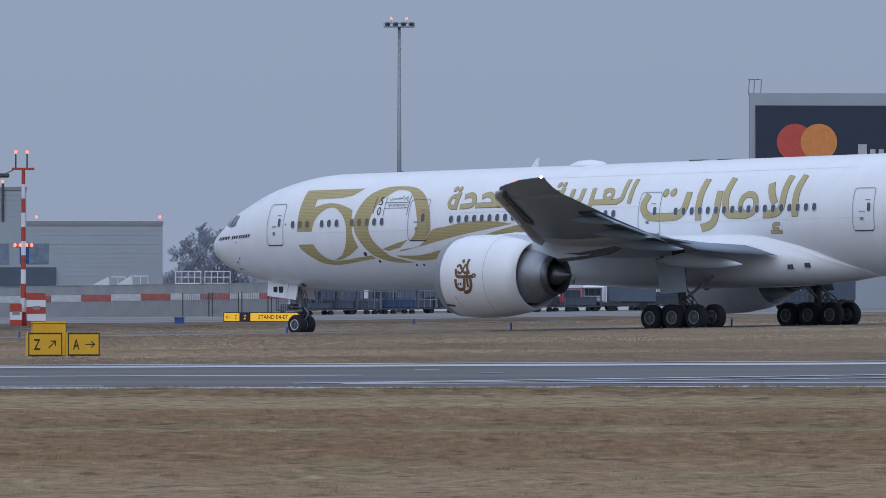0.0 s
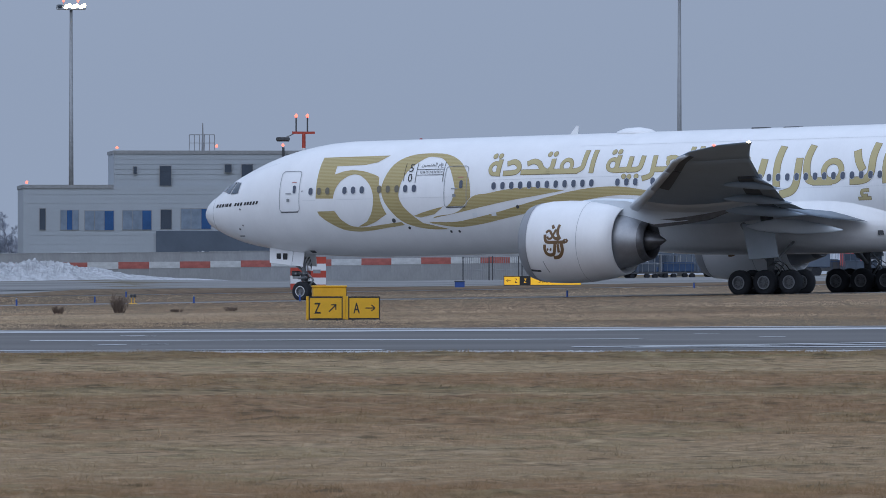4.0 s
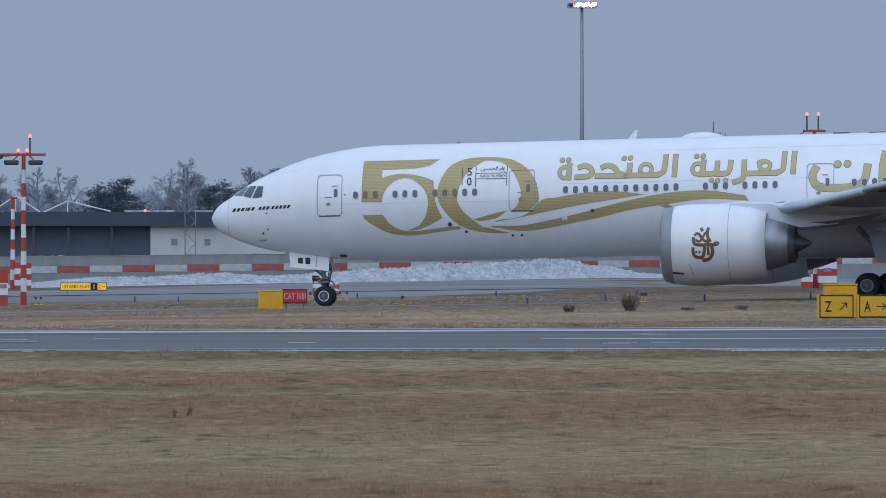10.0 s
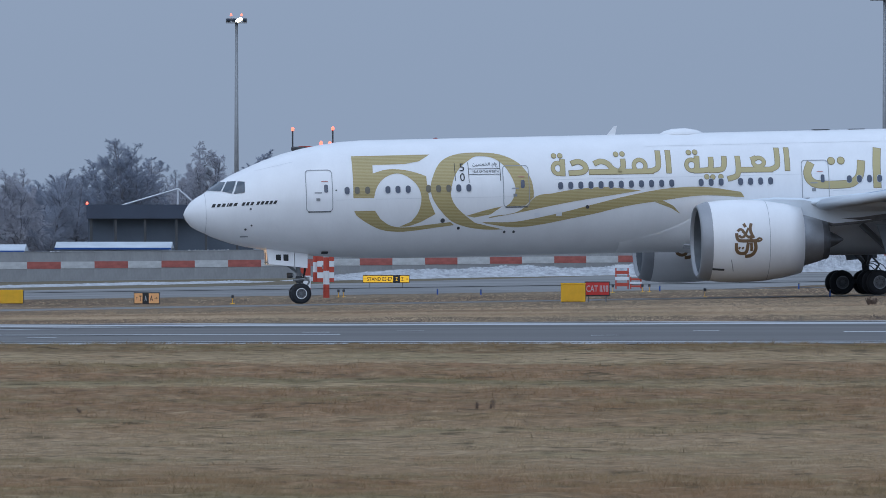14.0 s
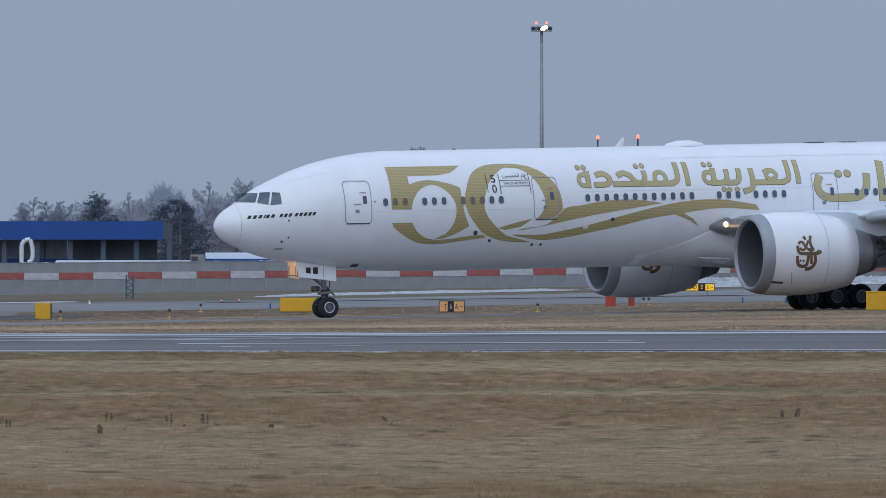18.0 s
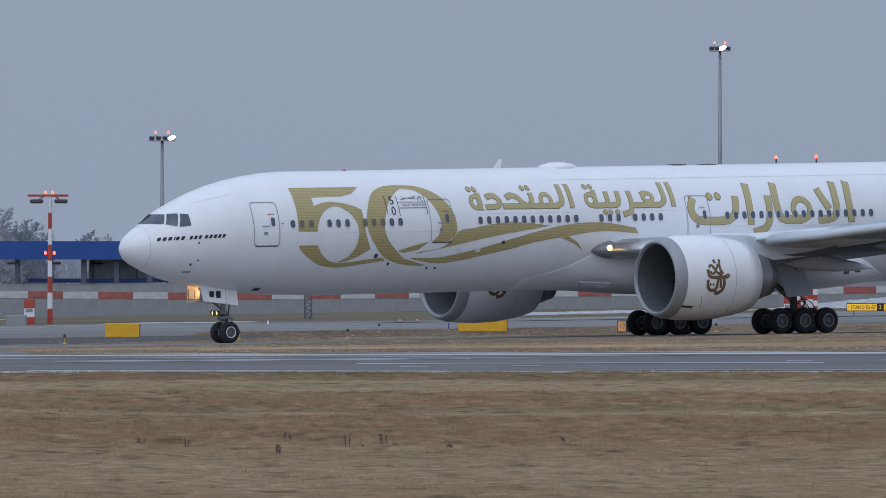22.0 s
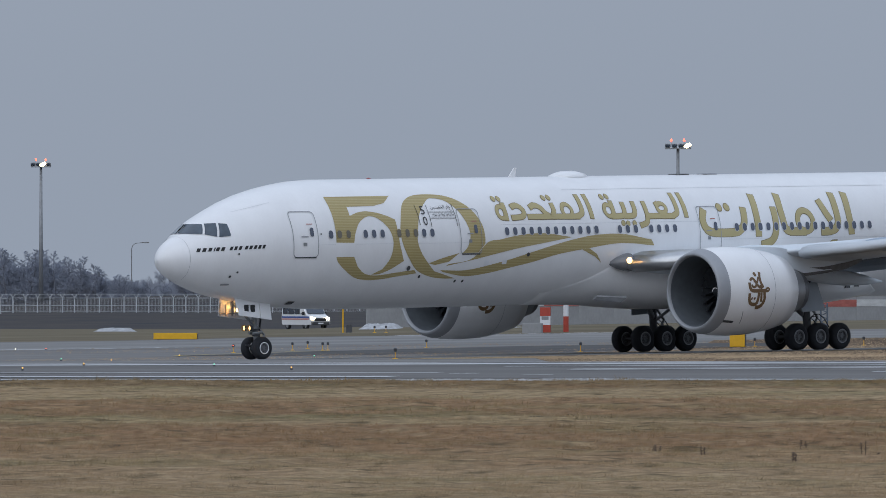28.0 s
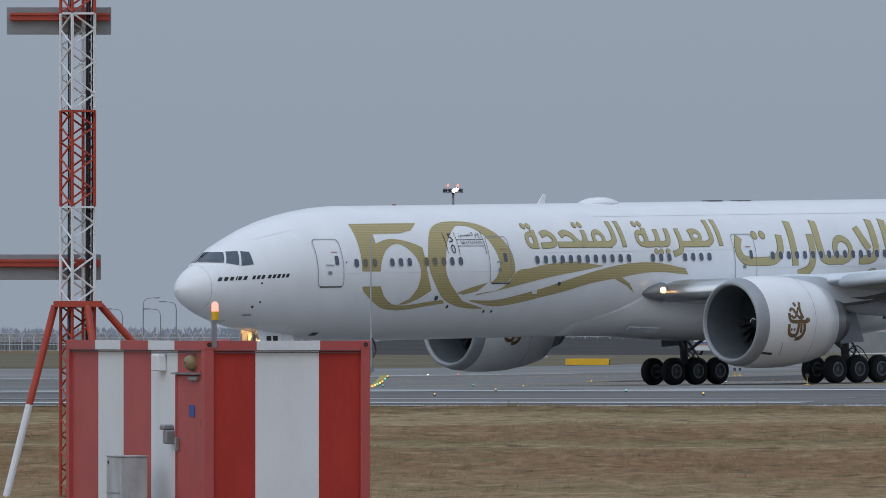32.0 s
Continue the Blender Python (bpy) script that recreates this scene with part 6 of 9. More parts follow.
def make_office():
    d = 930
    g = ground_z(50, d)
    o = thing("office_building", pose(0, 0, 0), "pale metal-clad office building with blue-tinted windows", "building")
    low, tall = height(0.44, d), height(0.637, d)
    block(o, "wall", 1.74, 4.154, d, g - 1, low, 18, CLAD)
    block(o, "upper_storey", 2.26, 3.37, d + 0.2, low - 0.01, tall, 14, CLAD)
    block(o, "roof_edge", 1.735, 2.258, d - 0.12, low - 0.3, low + 0.05, 18, GALV)
    block(o, "roof_edge", 3.372, 4.158, d - 0.12, low - 0.3, low + 0.05, 18, GALV)
    block(o, "roof_edge", 2.255, 3.375, d + 0.08, tall - 0.25, tall + 0.06, 14, GALV)
    # cladding boards
    for k in range(16):
        z = height(0.02, d) + (low - height(0.02, d)) * k / 16
        block(o, "cladding_board", 1.745, 4.15, d - 0.035, z, z + 0.41, 0.035, CLAD)
    for k in range(6):
        z = low + 0.05 + (tall - low - 0.3) * k / 6
        block(o, "cladding_board", 2.265, 3.366, d + 0.165, z, z + 0.42, 0.035, CLAD)
    block(o, "plinth", 2.503, 3.54, d - 0.3, g - 1, height(0.177, d), 0.262, CLADD, "dark plinth cladding")
    for a0, a1, e0, e1, blue in ((1.83, 1.87, 0.31, 0.18, 0), (1.95, 2.06, 0.3, 0.18, 1), (2.09, 2.262, 0.296, 0.177, 1), (2.308, 2.479, 0.299, 0.181, 1), (2.526, 2.595, 0.304, 0.185, 0), (2.644, 2.821, 0.308, 0.185, 1), (2.868, 3.049, 0.310, 0.190, 1), (3.092, 3.271, 0.314, 0.192, 1),
                                 (3.33, 3.50, 0.316, 0.195, 1), (2.521, 2.593, 0.555, 0.434, 0), (2.992, 3.062, 0.565, 0.447, 0), (2.369, 2.395, 0.552, 0.502, 0), (2.895, 2.94, 0.565, 0.51, 0), (3.146, 3.19, 0.565, 0.51, 0)):
        z0, z1 = height(e1, d), height(e0, d)
        w = block(o, "window", a0, a1, d - 0.075, z0, z1, 0.04, GALV)
        x0, x1 = span(a0, a1, d)
        n = 3 if blue else 1
        for k in range(n):
            p0, p1 = x0 + 0.06 + (x1 - x0 - 0.06) * k / n, x0 + (x1 - x0 - 0.06) * (k + 1) / n
            part("pane", box(p0, p1, d - 0.10, d - 0.078, z0 + 0.07, z1 - 0.07), PANEB if blue and k == (int(a0 * 10) % 3) else (PANEG if blue else PANE), w)
    # roof rail, mast and red lamps
    x0, x1 = span(2.697, 2.843, d)
    zt, zr = tall, height(0.733, d)
    b = bmesh.new()
    for k in range(6):
        x = x0 + (x1 - x0) * k / 5
        tube((x, d + 1, zt), (x, d + 1, zr), 0.035, 0.035, 5, b)
    for z in ((zt + zr) / 2, zr):
        tube((x0, d + 1, z), (x1, d + 1, z), 0.035, 0.035, 5, b)
    part("roof_rail", b, GALV, o)
    x = d * math.tan(radians(2.777))
    part("roof_aerial", tube((x, d + 2, zt), (x, d + 2, height(0.80, d)), 0.12, 0.05, 8), GALV, o)
    x = d * math.tan(radians(3.235))
    part("flue", tube((x, d + 0.0, low), (x, d + 0.0, height(0.66, d)), 0.12, 0.12, 8), DARK, o)
    for a, e in ((2.279, 0.65), (2.853, 0.66), (3.235, 0.665), (1.76, 0.45), (4.14, 0.46), (3.43, 0.46)):
        x = d * math.tan(radians(a))
        part("obstacle_lamp", lathe(((0, 0.1), (0.15, 0.13), (0.26, 0.04)), "z", 8, center=(x, d + 0.5, height(e, d))), LAMPR, o, "lit red obstacle lamp")


make_office()


def make_hall():
    d = 955
    o = thing("cargo_hall", pose(0, 0, 0), "long low hall with a dark flat roof and white walls", "building")
    g = ground_z(-10, d) - 1
    r1, r0 = height(0.276, d), height(0.195, d)
    block(o, "roof", -2.58, 0.732, d - 0.7, r0, r1, 30, ROOFD, "dark navy flat roof edge")
    block(o, "wall", -0.47, 0.727, d, g, r0, 25, WALLW, "off-white panel wall")
    # set well forward; its dark blue carries the shade under the roof
    block(o, "back_wall", -2.57, -0.47, d + 1, g, r0, 1, CLADM, "blue-grey wall with the roof's shade in its colour")
    block(o, "gate", 0.31, 0.715, d - 0.15, g, height(0.105, d), 0.14, NAVY, "dark blue roller gate")
    for a in (-2.56, -2.42, -2.25, -2.07, -1.9, -1.72, -1.55, -1.35, -1.15, -0.95, -0.7):
        block(o, "column", a, a + 0.014, d - 0.4, g, r0, 0.25, DARK)
    block(o, "side_wall", -1.62, -1.50, d - 0.3, g, r0, 20, CLAD)
    for a in (-0.35, -0.16):
        block(o, "wall_vent", a, a + 0.035, d - 0.06, height(0.085, d), height(0.12, d), 0.05, GALV)
    block(o, "roof_snow", -0.62, -0.33, d + 2, r1, r1 + 0.22, 5, SNOW, "snow on the roof")
    block(o, "roof_snow", -0.22, -0.11, d + 2, r1, r1 + 0.18, 5, SNOW, "snow on the roof")
    x = d * math.tan(radians(-0.24))
    part("ladder_frame", lattice(bmesh.new(), x - 0.5, x + 0.5, d - 4.2, d - 3.3, g, r1 + 1.2, 0.05, 9), GALV, o)
    # white tubular trusses over the roof
    apex = [(-2.40, 0.27), (-2.062, 0.369), (-1.95, 0.27), (-1.816, 0.377), (-1.70, 0.27), (-1.565, 0.385), (-1.40, 0.27), (-1.25, 0.37), (-1.1, 0.27), (-0.95, 0.34), (-0.70, 0.28)]
    pts = [Vector((d * math.tan(radians(a)), d + 4, height(e, d))) for a, e in apex]
    for p, q in zip(pts, pts[1:]):
        part("truss_tube", tube(p, q, 0.07, 0.07, 7), WPAINT, o)
    for p in pts[1::2]:
        part("truss_post", tube((p.x, p.y, r1), p, 0.07, 0.07, 7), WPAINT, o)
    for a in (-2.57, -1.62, -0.50, 0.715):
        x = d * math.tan(radians(a))
        part("obstacle_lamp", lathe(((0, 0.1), (0.15, 0.13), (0.26, 0.04)), "z", 8, center=(x, d - 2.5, r1)), LAMPR, o, "lit red obstacle lamp")


make_hall()


def make_low_roofs():
    for az0, az1, e0, e1, d, lb in ((-3.65, -2.95, 0.047, -0.06, 800, "low building with a snowy sheet roof"), (-4.514, -3.753, 0.002, -0.06, 800, "low building with a snowy sheet roof"), (-2.75, -2.106, 0.062, -0.06, 830, "long white trailer behind the wall")):
        x0, x1 = span(az0, az1, d)
        t = thing("low_building", pose(0, 0, 0), lb, "building")
        zt, zb = height(e0, d), height(e1, d)
        g = ground_z(x0, d) - 0.5
        part("wall", box(x0, x1, d, d + 6, g, zt - 0.5), CLAD, t)
        b = bmesh.new()
        vs = [b.verts.new(p) for p in ((x0 - 0.2, d - 0.3, zt - 0.55), (x1 + 0.2, d - 0.3, zt - 0.55), (x1 + 0.2, d + 3, zt), (x0 - 0.2, d + 3, zt), (x0 - 0.2, d + 6.3, zt - 0.55), (x1 + 0.2, d + 6.3, zt - 0.55))]
        b.faces.new((vs[0], vs[1], vs[2], vs[3]))
        b.faces.new((vs[3], vs[2], vs[5], vs[4]))
        b.faces.new((vs[0], vs[3], vs[4]))
        b.faces.new((vs[1], vs[5], vs[2]))
        part("roof", b, ROOFS, t)
        part("gutter", box(x0 - 0.2, x1 + 0.2, d - 0.38, d - 0.3, zt - 0.65, zt - 0.5), BLUE if e0 > 0.04 else GALV, t)
    x0, x1 = span(-3.745, -3.66, 798)
    t = thing("roof_unit", pose((x0 + x1) / 2, 799, height(-0.03, 798)), "grey rooftop air unit on the low building", "air unit")
    part("casing", box((x0 - x1) / 2, (x1 - x0) / 2, 0, 1, -0.5, 0.9, 0.04), GALV, t)
    part("grille", box((x0 - x1) / 2 + 0.1, 0, -0.03, 0, 0.2, 0.75), DARK, t)


make_low_roofs()


def make_canopy():
    d = 905
    o = thing("blue_canopy", pose(0, 0, 0), "long blue-edged flat canopy on columns with dark glazing", "building")
    zt, zb = height(0.228, d), height(0.122, d)
    g = ground_z(-80, d) - 1
    block(o, "fascia", -6.47, -3.899, d, zb, zt, 0.5, BLUE, "bright blue roof edge")
    block(o, "roof", -6.46, -3.91, d + 0.5, zb + 0.1, zt - 0.15, 16, CLADD)
    block(o, "back_wall", -5.35, -4.45, d + 4, g, zb, 0.4, PANEG, "bluish glazed wall")
    block(o, "back_wall", -4.44, -3.93, d + 4, g, zb, 0.4, DIMG, "dim blue glazed wall")
    block(o, "sill_beam", -5.7, -4.4, d + 3.6, height(-0.012, d), height(0.012, d), 0.2, BLUE, "blue cross beam")
    for k in range(14):
        a = -6.345 + k * 0.19
        block(o, "column", a, a + 0.028, d + 0.8, g, zb, 0.5, CLADM if k % 3 else CLADD)
    for k in range(7):
        a = -5.33 + 0.125 * k
        block(o, "mullion", a, a + 0.006, d + 3.8, g, zb, 0.15, DARK)
    for k in range(5):
        a = -6.3 + 0.24 * k
        block(o, "hanging_lamp", a, a + 0.07, d + 4, zb - 0.45, zb - 0.25, 0.3, GALV)
    # white curved duct
    x0, x1 = span(-4.71, -4.645, d - 3)
    b = bmesh.new()
    pts = [(x0, height(-0.01, d)), (x0, height(0.09, d)), (x0 + 0.3, height(0.118, d)), (x0 + 0.75, height(0.122, d)), (x1 - 0.1, height(0.09, d)), (x1, height(0.04, d)), (x1 - 0.1, height(0.0, d)), (x0 + 0.6, height(-0.01, d))]
    for (a, c), (e, f) in zip(pts, pts[1:]):
        tube((a, d - 3, c), (e, d - 3, f), 0.2, 0.2, 8, b)
    part("air_duct", b, WPAINT, o, "white curved air duct")
    return o


make_canopy()


def make_billboard():
    d = 1010
    x0, x1 = span(7.535, 9.3, d)
    g = ground_z(100, d) - 1
    t = thing("billboard_building", pose(0, 0, 0), "grey roof structure carrying a dark advertising board", "billboard")
    part("wall", box(x0, x1, d, d + 0.8, g, height(1.19, d)), CLAD, t)
    b0, b1 = span(7.567, 9.25, d)
    bd = part("board", box(b0, b1, d - 0.2, d - 0.01, height(0.55, d), height(1.118, d)), NAVY, t, "dark navy advertising board")
    r = d * math.tan(radians(0.107))
    cz = height(0.905, d)
    for az, mt, y in ((7.793, DISCR, d - 0.23), (7.930, DISC, d - 0.26)):
        cx = d * math.tan(radians(az))
        flat_shape("disc", arc(cx, cz, r, r, 0, 360, 40)[:-1], y, mt, bd)
    x = d * math.tan(radians(8.155))
    for k, w in enumerate((0.9, 0.55, 0.5, 0.4, 0.55, 0.4)):
        part("lettering_bar", box(x, x + w, d - 0.24, d - 0.21, cz - 1.7, cz - (0.2 if k == 0 else 0.7)), PAINTW, bd, "white bar")
        x += w + 0.35
    b = bmesh.new()
    for a in (7.53, 7.56, 7.60):
        xx = d * math.tan(radians(a))
        tube((xx, d + 0.5, height(1.18, d)), (xx + 0.1, d + 0.5, height(1.27, d)), 0.05, 0.05, 6, b)
    tube((span(7.53, 7.6, d)[0], d + 0.5, height(1.27, d)), (span(7.53, 7.6, d)[1], d + 0.5, height(1.27, d)), 0.05, 0.05, 6, b)
    part("roof_rail", b, GALV, t)


make_billboard()


# ---- apron vehicles beyond the wall's end ----
def wheel_set(t, xs, y0, y1, r=0.35):
    for x in xs:
        for y in (y0, y1):
            part("wheel", lathe([(a * 0.22, r * k) for a, k in ((-0.5, 0.1), (-0.5, 0.85), (-0.3, 1), (0.3, 1), (0.5, 0.85), (0.5, 0.1))], "y", 16, center=(x, y, r)), TYRE, t)


def apron_truck(az, d, ln, h, col, label, boxcol=None):
    x, y, z = spot(az, d)
    t = thing("apron_truck", pose(x, y, z, 0, 0, random.uniform(-20, 20)), label, "truck", "apron vehicles")
    wheel_set(t, (-ln * 0.32, ln * 0.33), -0.9, 0.9, 0.42)
    part("chassis", box(-ln / 2, ln / 2, -0.9, 0.9, 0.45, 0.75, 0.03), DARK, t)
    part("cab", box(-ln / 2, -ln / 2 + 1.9, -1.0, 1.0, 0.75, h * 0.85, 0.12), col, t)
    part("windscreen", box(-ln / 2 + 0.2, -ln / 2 + 1.5, -1.02, -0.99, h * 0.52, h * 0.78), GLASS, t)
    part("body", box(-ln / 2 + 2.1, ln / 2, -1.1, 1.1, 0.78, h, 0.05), boxcol or col, t)


def dolly(az, d, col):
    x, y, z = spot(az, d)
    t = thing("baggage_dolly", pose(x, y, z), "dark framed baggage dolly on the apron", "dolly", "baggage dollies")
    wheel_set(t, (-1.1, 1.1), -0.6, 0.6, 0.2)
    part("deck", box(-1.6, 1.6, -0.75, 0.75, 0.4, 0.52), DARK, t)
    for xx in (-1.55, 1.55):
        for yy in (-0.7, 0.7):
            part("post", tube((xx, yy, 0.5), (xx, yy, 1.9), 0.04, 0.04, 6), col, t)
    part("roof", box(-1.62, 1.62, -0.77, 0.77, 1.9, 1.97), col, t)
    for k in range(7):
        part("side_bar", tube((-1.5 + 0.5 * k, -0.72, 0.5), (-1.5 + 0.5 * k, -0.72, 1.9), 0.025, 0.025, 4), col, t)
    part("side_rail", tube((-1.55, -0.72, 1.2), (1.55, -0.72, 1.2), 0.03, 0.03, 4), col, t)
    part("cover", box(-1.3, 1.2, -0.55, 0.6, 0.53, random.uniform(0.9, 1.6), 0.05), random.choice((CLADD, DOLLYB, CLADM, DARK)), t)


random.seed(7)
for k in range(26):
    dolly(4.93 + 0.118 * k + random.uniform(-0.02, 0.02), 812 + random.uniform(-12, 30), random.choice((CLADM, GALV, CLADD, DOLLYB, DARK)))
for az, d, ln, h, col, lb, bc in ((6.15, 800, 6.5, 2.6, DOLLYB, "dark blue apron service truck", CLADD), (6.62, 812, 5, 2.3, RED2, "red and white apron tractor truck", VANW), (6.78, 805, 6, 2.5, VANW, "white catering truck on the apron", CLADD), (7.3, 830, 7, 2.9, CLADD, "dark apron loader truck on the stands", GALV), (7.9, 840, 7, 3.0, VANW, "white apron truck with a dark body", CLADD),
                                  (5.55, 835, 6, 2.6, CLADD, "dark apron truck with a grey body", CLADM), (5.1, 838, 6, 2.8, CLADD, "dark apron truck on the stands", CLADD)):
    apron_truck(az, d, ln, h, col, lb, bc)


def cage(az0, az1, d):
    t, hw, top, bot = stand("wire_cage", az0, az1, 0.04, -0.12, d, "grey wire mesh storage cage by the wall", "cage", "wire cages")
    b = bmesh.new()
    n = 12
    for k in range(n + 1):
        x = -hw + 2 * hw * k / n
        tube((x, 0, 0), (x, 0, 1.9), 0.02, 0.02, 4, b)
    tagged(part("wire_mesh", b, GALV, t), kind="stuff")
    part("bottom_rail", tube((-hw, 0, 0.1), (hw, 0, 0.1), 0.03, 0.03, 5), GALV, t)
    for z in (0.9, 1.9):
        part("rail", tube((-hw, 0, z), (hw, 0, z), 0.03, 0.03, 5), GALV, t)
    for x in (-hw, hw):
        part("post", tube((x, 0, -0.1), (x, 0, 1.95), 0.05, 0.05, 6), DARK, t)


for k in range(4):
    cage(4.27 + 0.17 * k, 4.42 + 0.17 * k, 770)


def stair_truck(az0, az1, d, el):
    x0, x1 = span(az0, az1, d)
    t = thing("boarding_stairs", pose(x0, d, ground_z(x0, d)), "white mobile boarding stairs behind the wall", "stairs", "boarding stairs")
    top = height(el, d) - ground_z(x0, d)
    w = x1 - x0
    b = bmesh.new()
    vs = [b.verts.new(p) for yy in (0, 1.6) for p in ((0, yy, 0.6), (w, yy, top - 1.0), (w, yy, top), (0.3 * w, yy, top * 0.75), (0, yy, 1.7))]
    b.faces.new(vs[:5])
    b.faces.new(vs[5:][::-1])
    for k in range(5):
        b.faces.new((vs[k], vs[5 + k], vs[5 + (k + 1) % 5], vs[(k + 1) % 5]))
    part("stair_flank", b, VANW, t)
    part("landing", box(w - 0.1, w + 1.4, 0, 1.6, top - 1.05, top - 0.9), GALV, t)
    part("landing_rail", box(w - 0.1, w + 1.4, 0, 0.05, top - 0.1, top), VANW, t)
    for x in (w, w + 0.7, w + 1.35):
        part("rail_post", box(x - 0.03, x + 0.03, 0, 0.06, top - 0.9, top), VANW, t)
    wheel_set(t, (0.5, w), 0.1, 1.5, 0.4)


stair_truck(3.69, 3.85, 860, 0.125)
stair_truck(3.84, 3.98, 862, 0.13)
for a in (4.226, 4.395):
    x0, x1 = span(a, a + 0.15, 862)
    t = thing("railed_platform", pose((x0 + x1) / 2, 862, ground_z(x0, 862)), "white railed loading platform behind the wall", "platform", "railed platforms")
    hh = height(0.16, 862) - ground_z(x0, 862)
    part("platform_base", box(-1.1, 1.1, 0, 1.6, 0, hh - 1.1, 0.04), VANW, t)
    for z in (hh - 0.6, hh - 0.1):
        part("rail", tube((-1.1, 0, z), (1.1, 0, z), 0.04, 0.04, 5), VANW, t)
    for k in range(5):
        part("rail_post", tube((-1.1 + 0.55 * k, 0, hh - 1.1), (-1.1 + 0.55 * k, 0, hh - 0.06), 0.04, 0.04, 5), VANW, t)


# ---- perimeter fence on its bank ----
def make_fence():
    d = 1100
    x0, x1 = span(-13.5, -6.55, d)
    tall = d * math.tan(radians(0.105))

    def foot(x):
        """The height of the fence's foot, which sinks where the land falls away."""
        az = math.degrees(math.atan2(x, d))
        return height(float(np.interp(az, (-13.5, -9.8, -9.6, -9.4, -9.2, -8.8, -6.5), (-0.215, -0.222, -0.22, -0.198, -0.18, -0.14, -0.14))), d)
    n = 60
    prof = ((1010, None), (1050, -1.2), (1085, -0.15), (1100, 0.0), (1125, 0.15), (1150, 1.5), (1230, 1.8))
    verts, faces = [], []
    for yy, off in prof:
        for k in range(n + 1):
            x = x0 - 60 + (x1 + 14 - x0 + 60) * k / n
            z = ground_z(x, yy) - 0.05 if off is None else max(foot(x) + off * (1 if x > -180 else 0.3), ground_z(x, yy) - 0.3) + 0.25 * noise.noise(Vector((x * 0.05, yy * 0.05, 2)))
            verts.append((x, yy, z))
    for j in range(len(prof) - 1):
        for k in range(n):
            a = j * (n + 1) + k
            faces.append((a, a + 1, a + n + 2, a + n + 1))
    tagged(new("earth_bank", mesh_from("earth_bank", verts, faces, EARTH, True)), "dark brown overgrown earth bank", "bank", kind="structure")
    f = thing("perimeter_fence", pose(0, 0, 0), "grey steel perimeter fence with forked post tops", "fence")
    step = d * math.tan(radians(0.0725))
    b = tube((0, 0, -0.2), (0, 0, tall - 0.35), 0.065, 0.06, 6)
    tube((0, 0, tall - 0.37), (-0.3, 0, tall + 0.05), 0.045, 0.04, 5, b)
    tube((0, 0, tall - 0.37), (0.3, 0, tall + 0.05), 0.045, 0.04, 5, b)
    me = bpy.data.meshes.new("post")
    b.to_mesh(me)
    b.free()
    me.materials.append(FENCEM)
    xs = [x0 + k * step for k in range(int((x1 - x0) / step) + 1)]
    for x in xs:
        piece("post", me, f, pose(x, d, foot(x)))
    for nm, z, r in (("rail", 0.15, 0.03), ("rail", 0.8, 0.03), ("rail", tall - 0.4, 0.03), ("barbed_wire", tall, 0.015)):
        b = bmesh.new()
        for xa, xb in zip(xs, xs[1:]):
            tube((xa, d, foot(xa) + z), (xb, d, foot(xb) + z), r, r, 4, b)
        part(nm, b, FENCEM, f)
    vs, fs = [], []
    for k in range(int((xs[-1] - x0) / 0.16)):
        x = x0 + 0.16 * k
        z = foot(x)
        vs += [(x, d, z), (x + 0.015, d, z), (x + 0.015, d, z + tall - 0.4), (x, d, z + tall - 0.4)]
        fs.append((4 * k, 4 * k + 1, 4 * k + 2, 4 * k + 3))
    ob = new("wire_mesh", mesh_from("wire_mesh", vs, fs, FENCEM))
    ob.parent = f
    tagged(ob, kind="stuff")


make_fence()


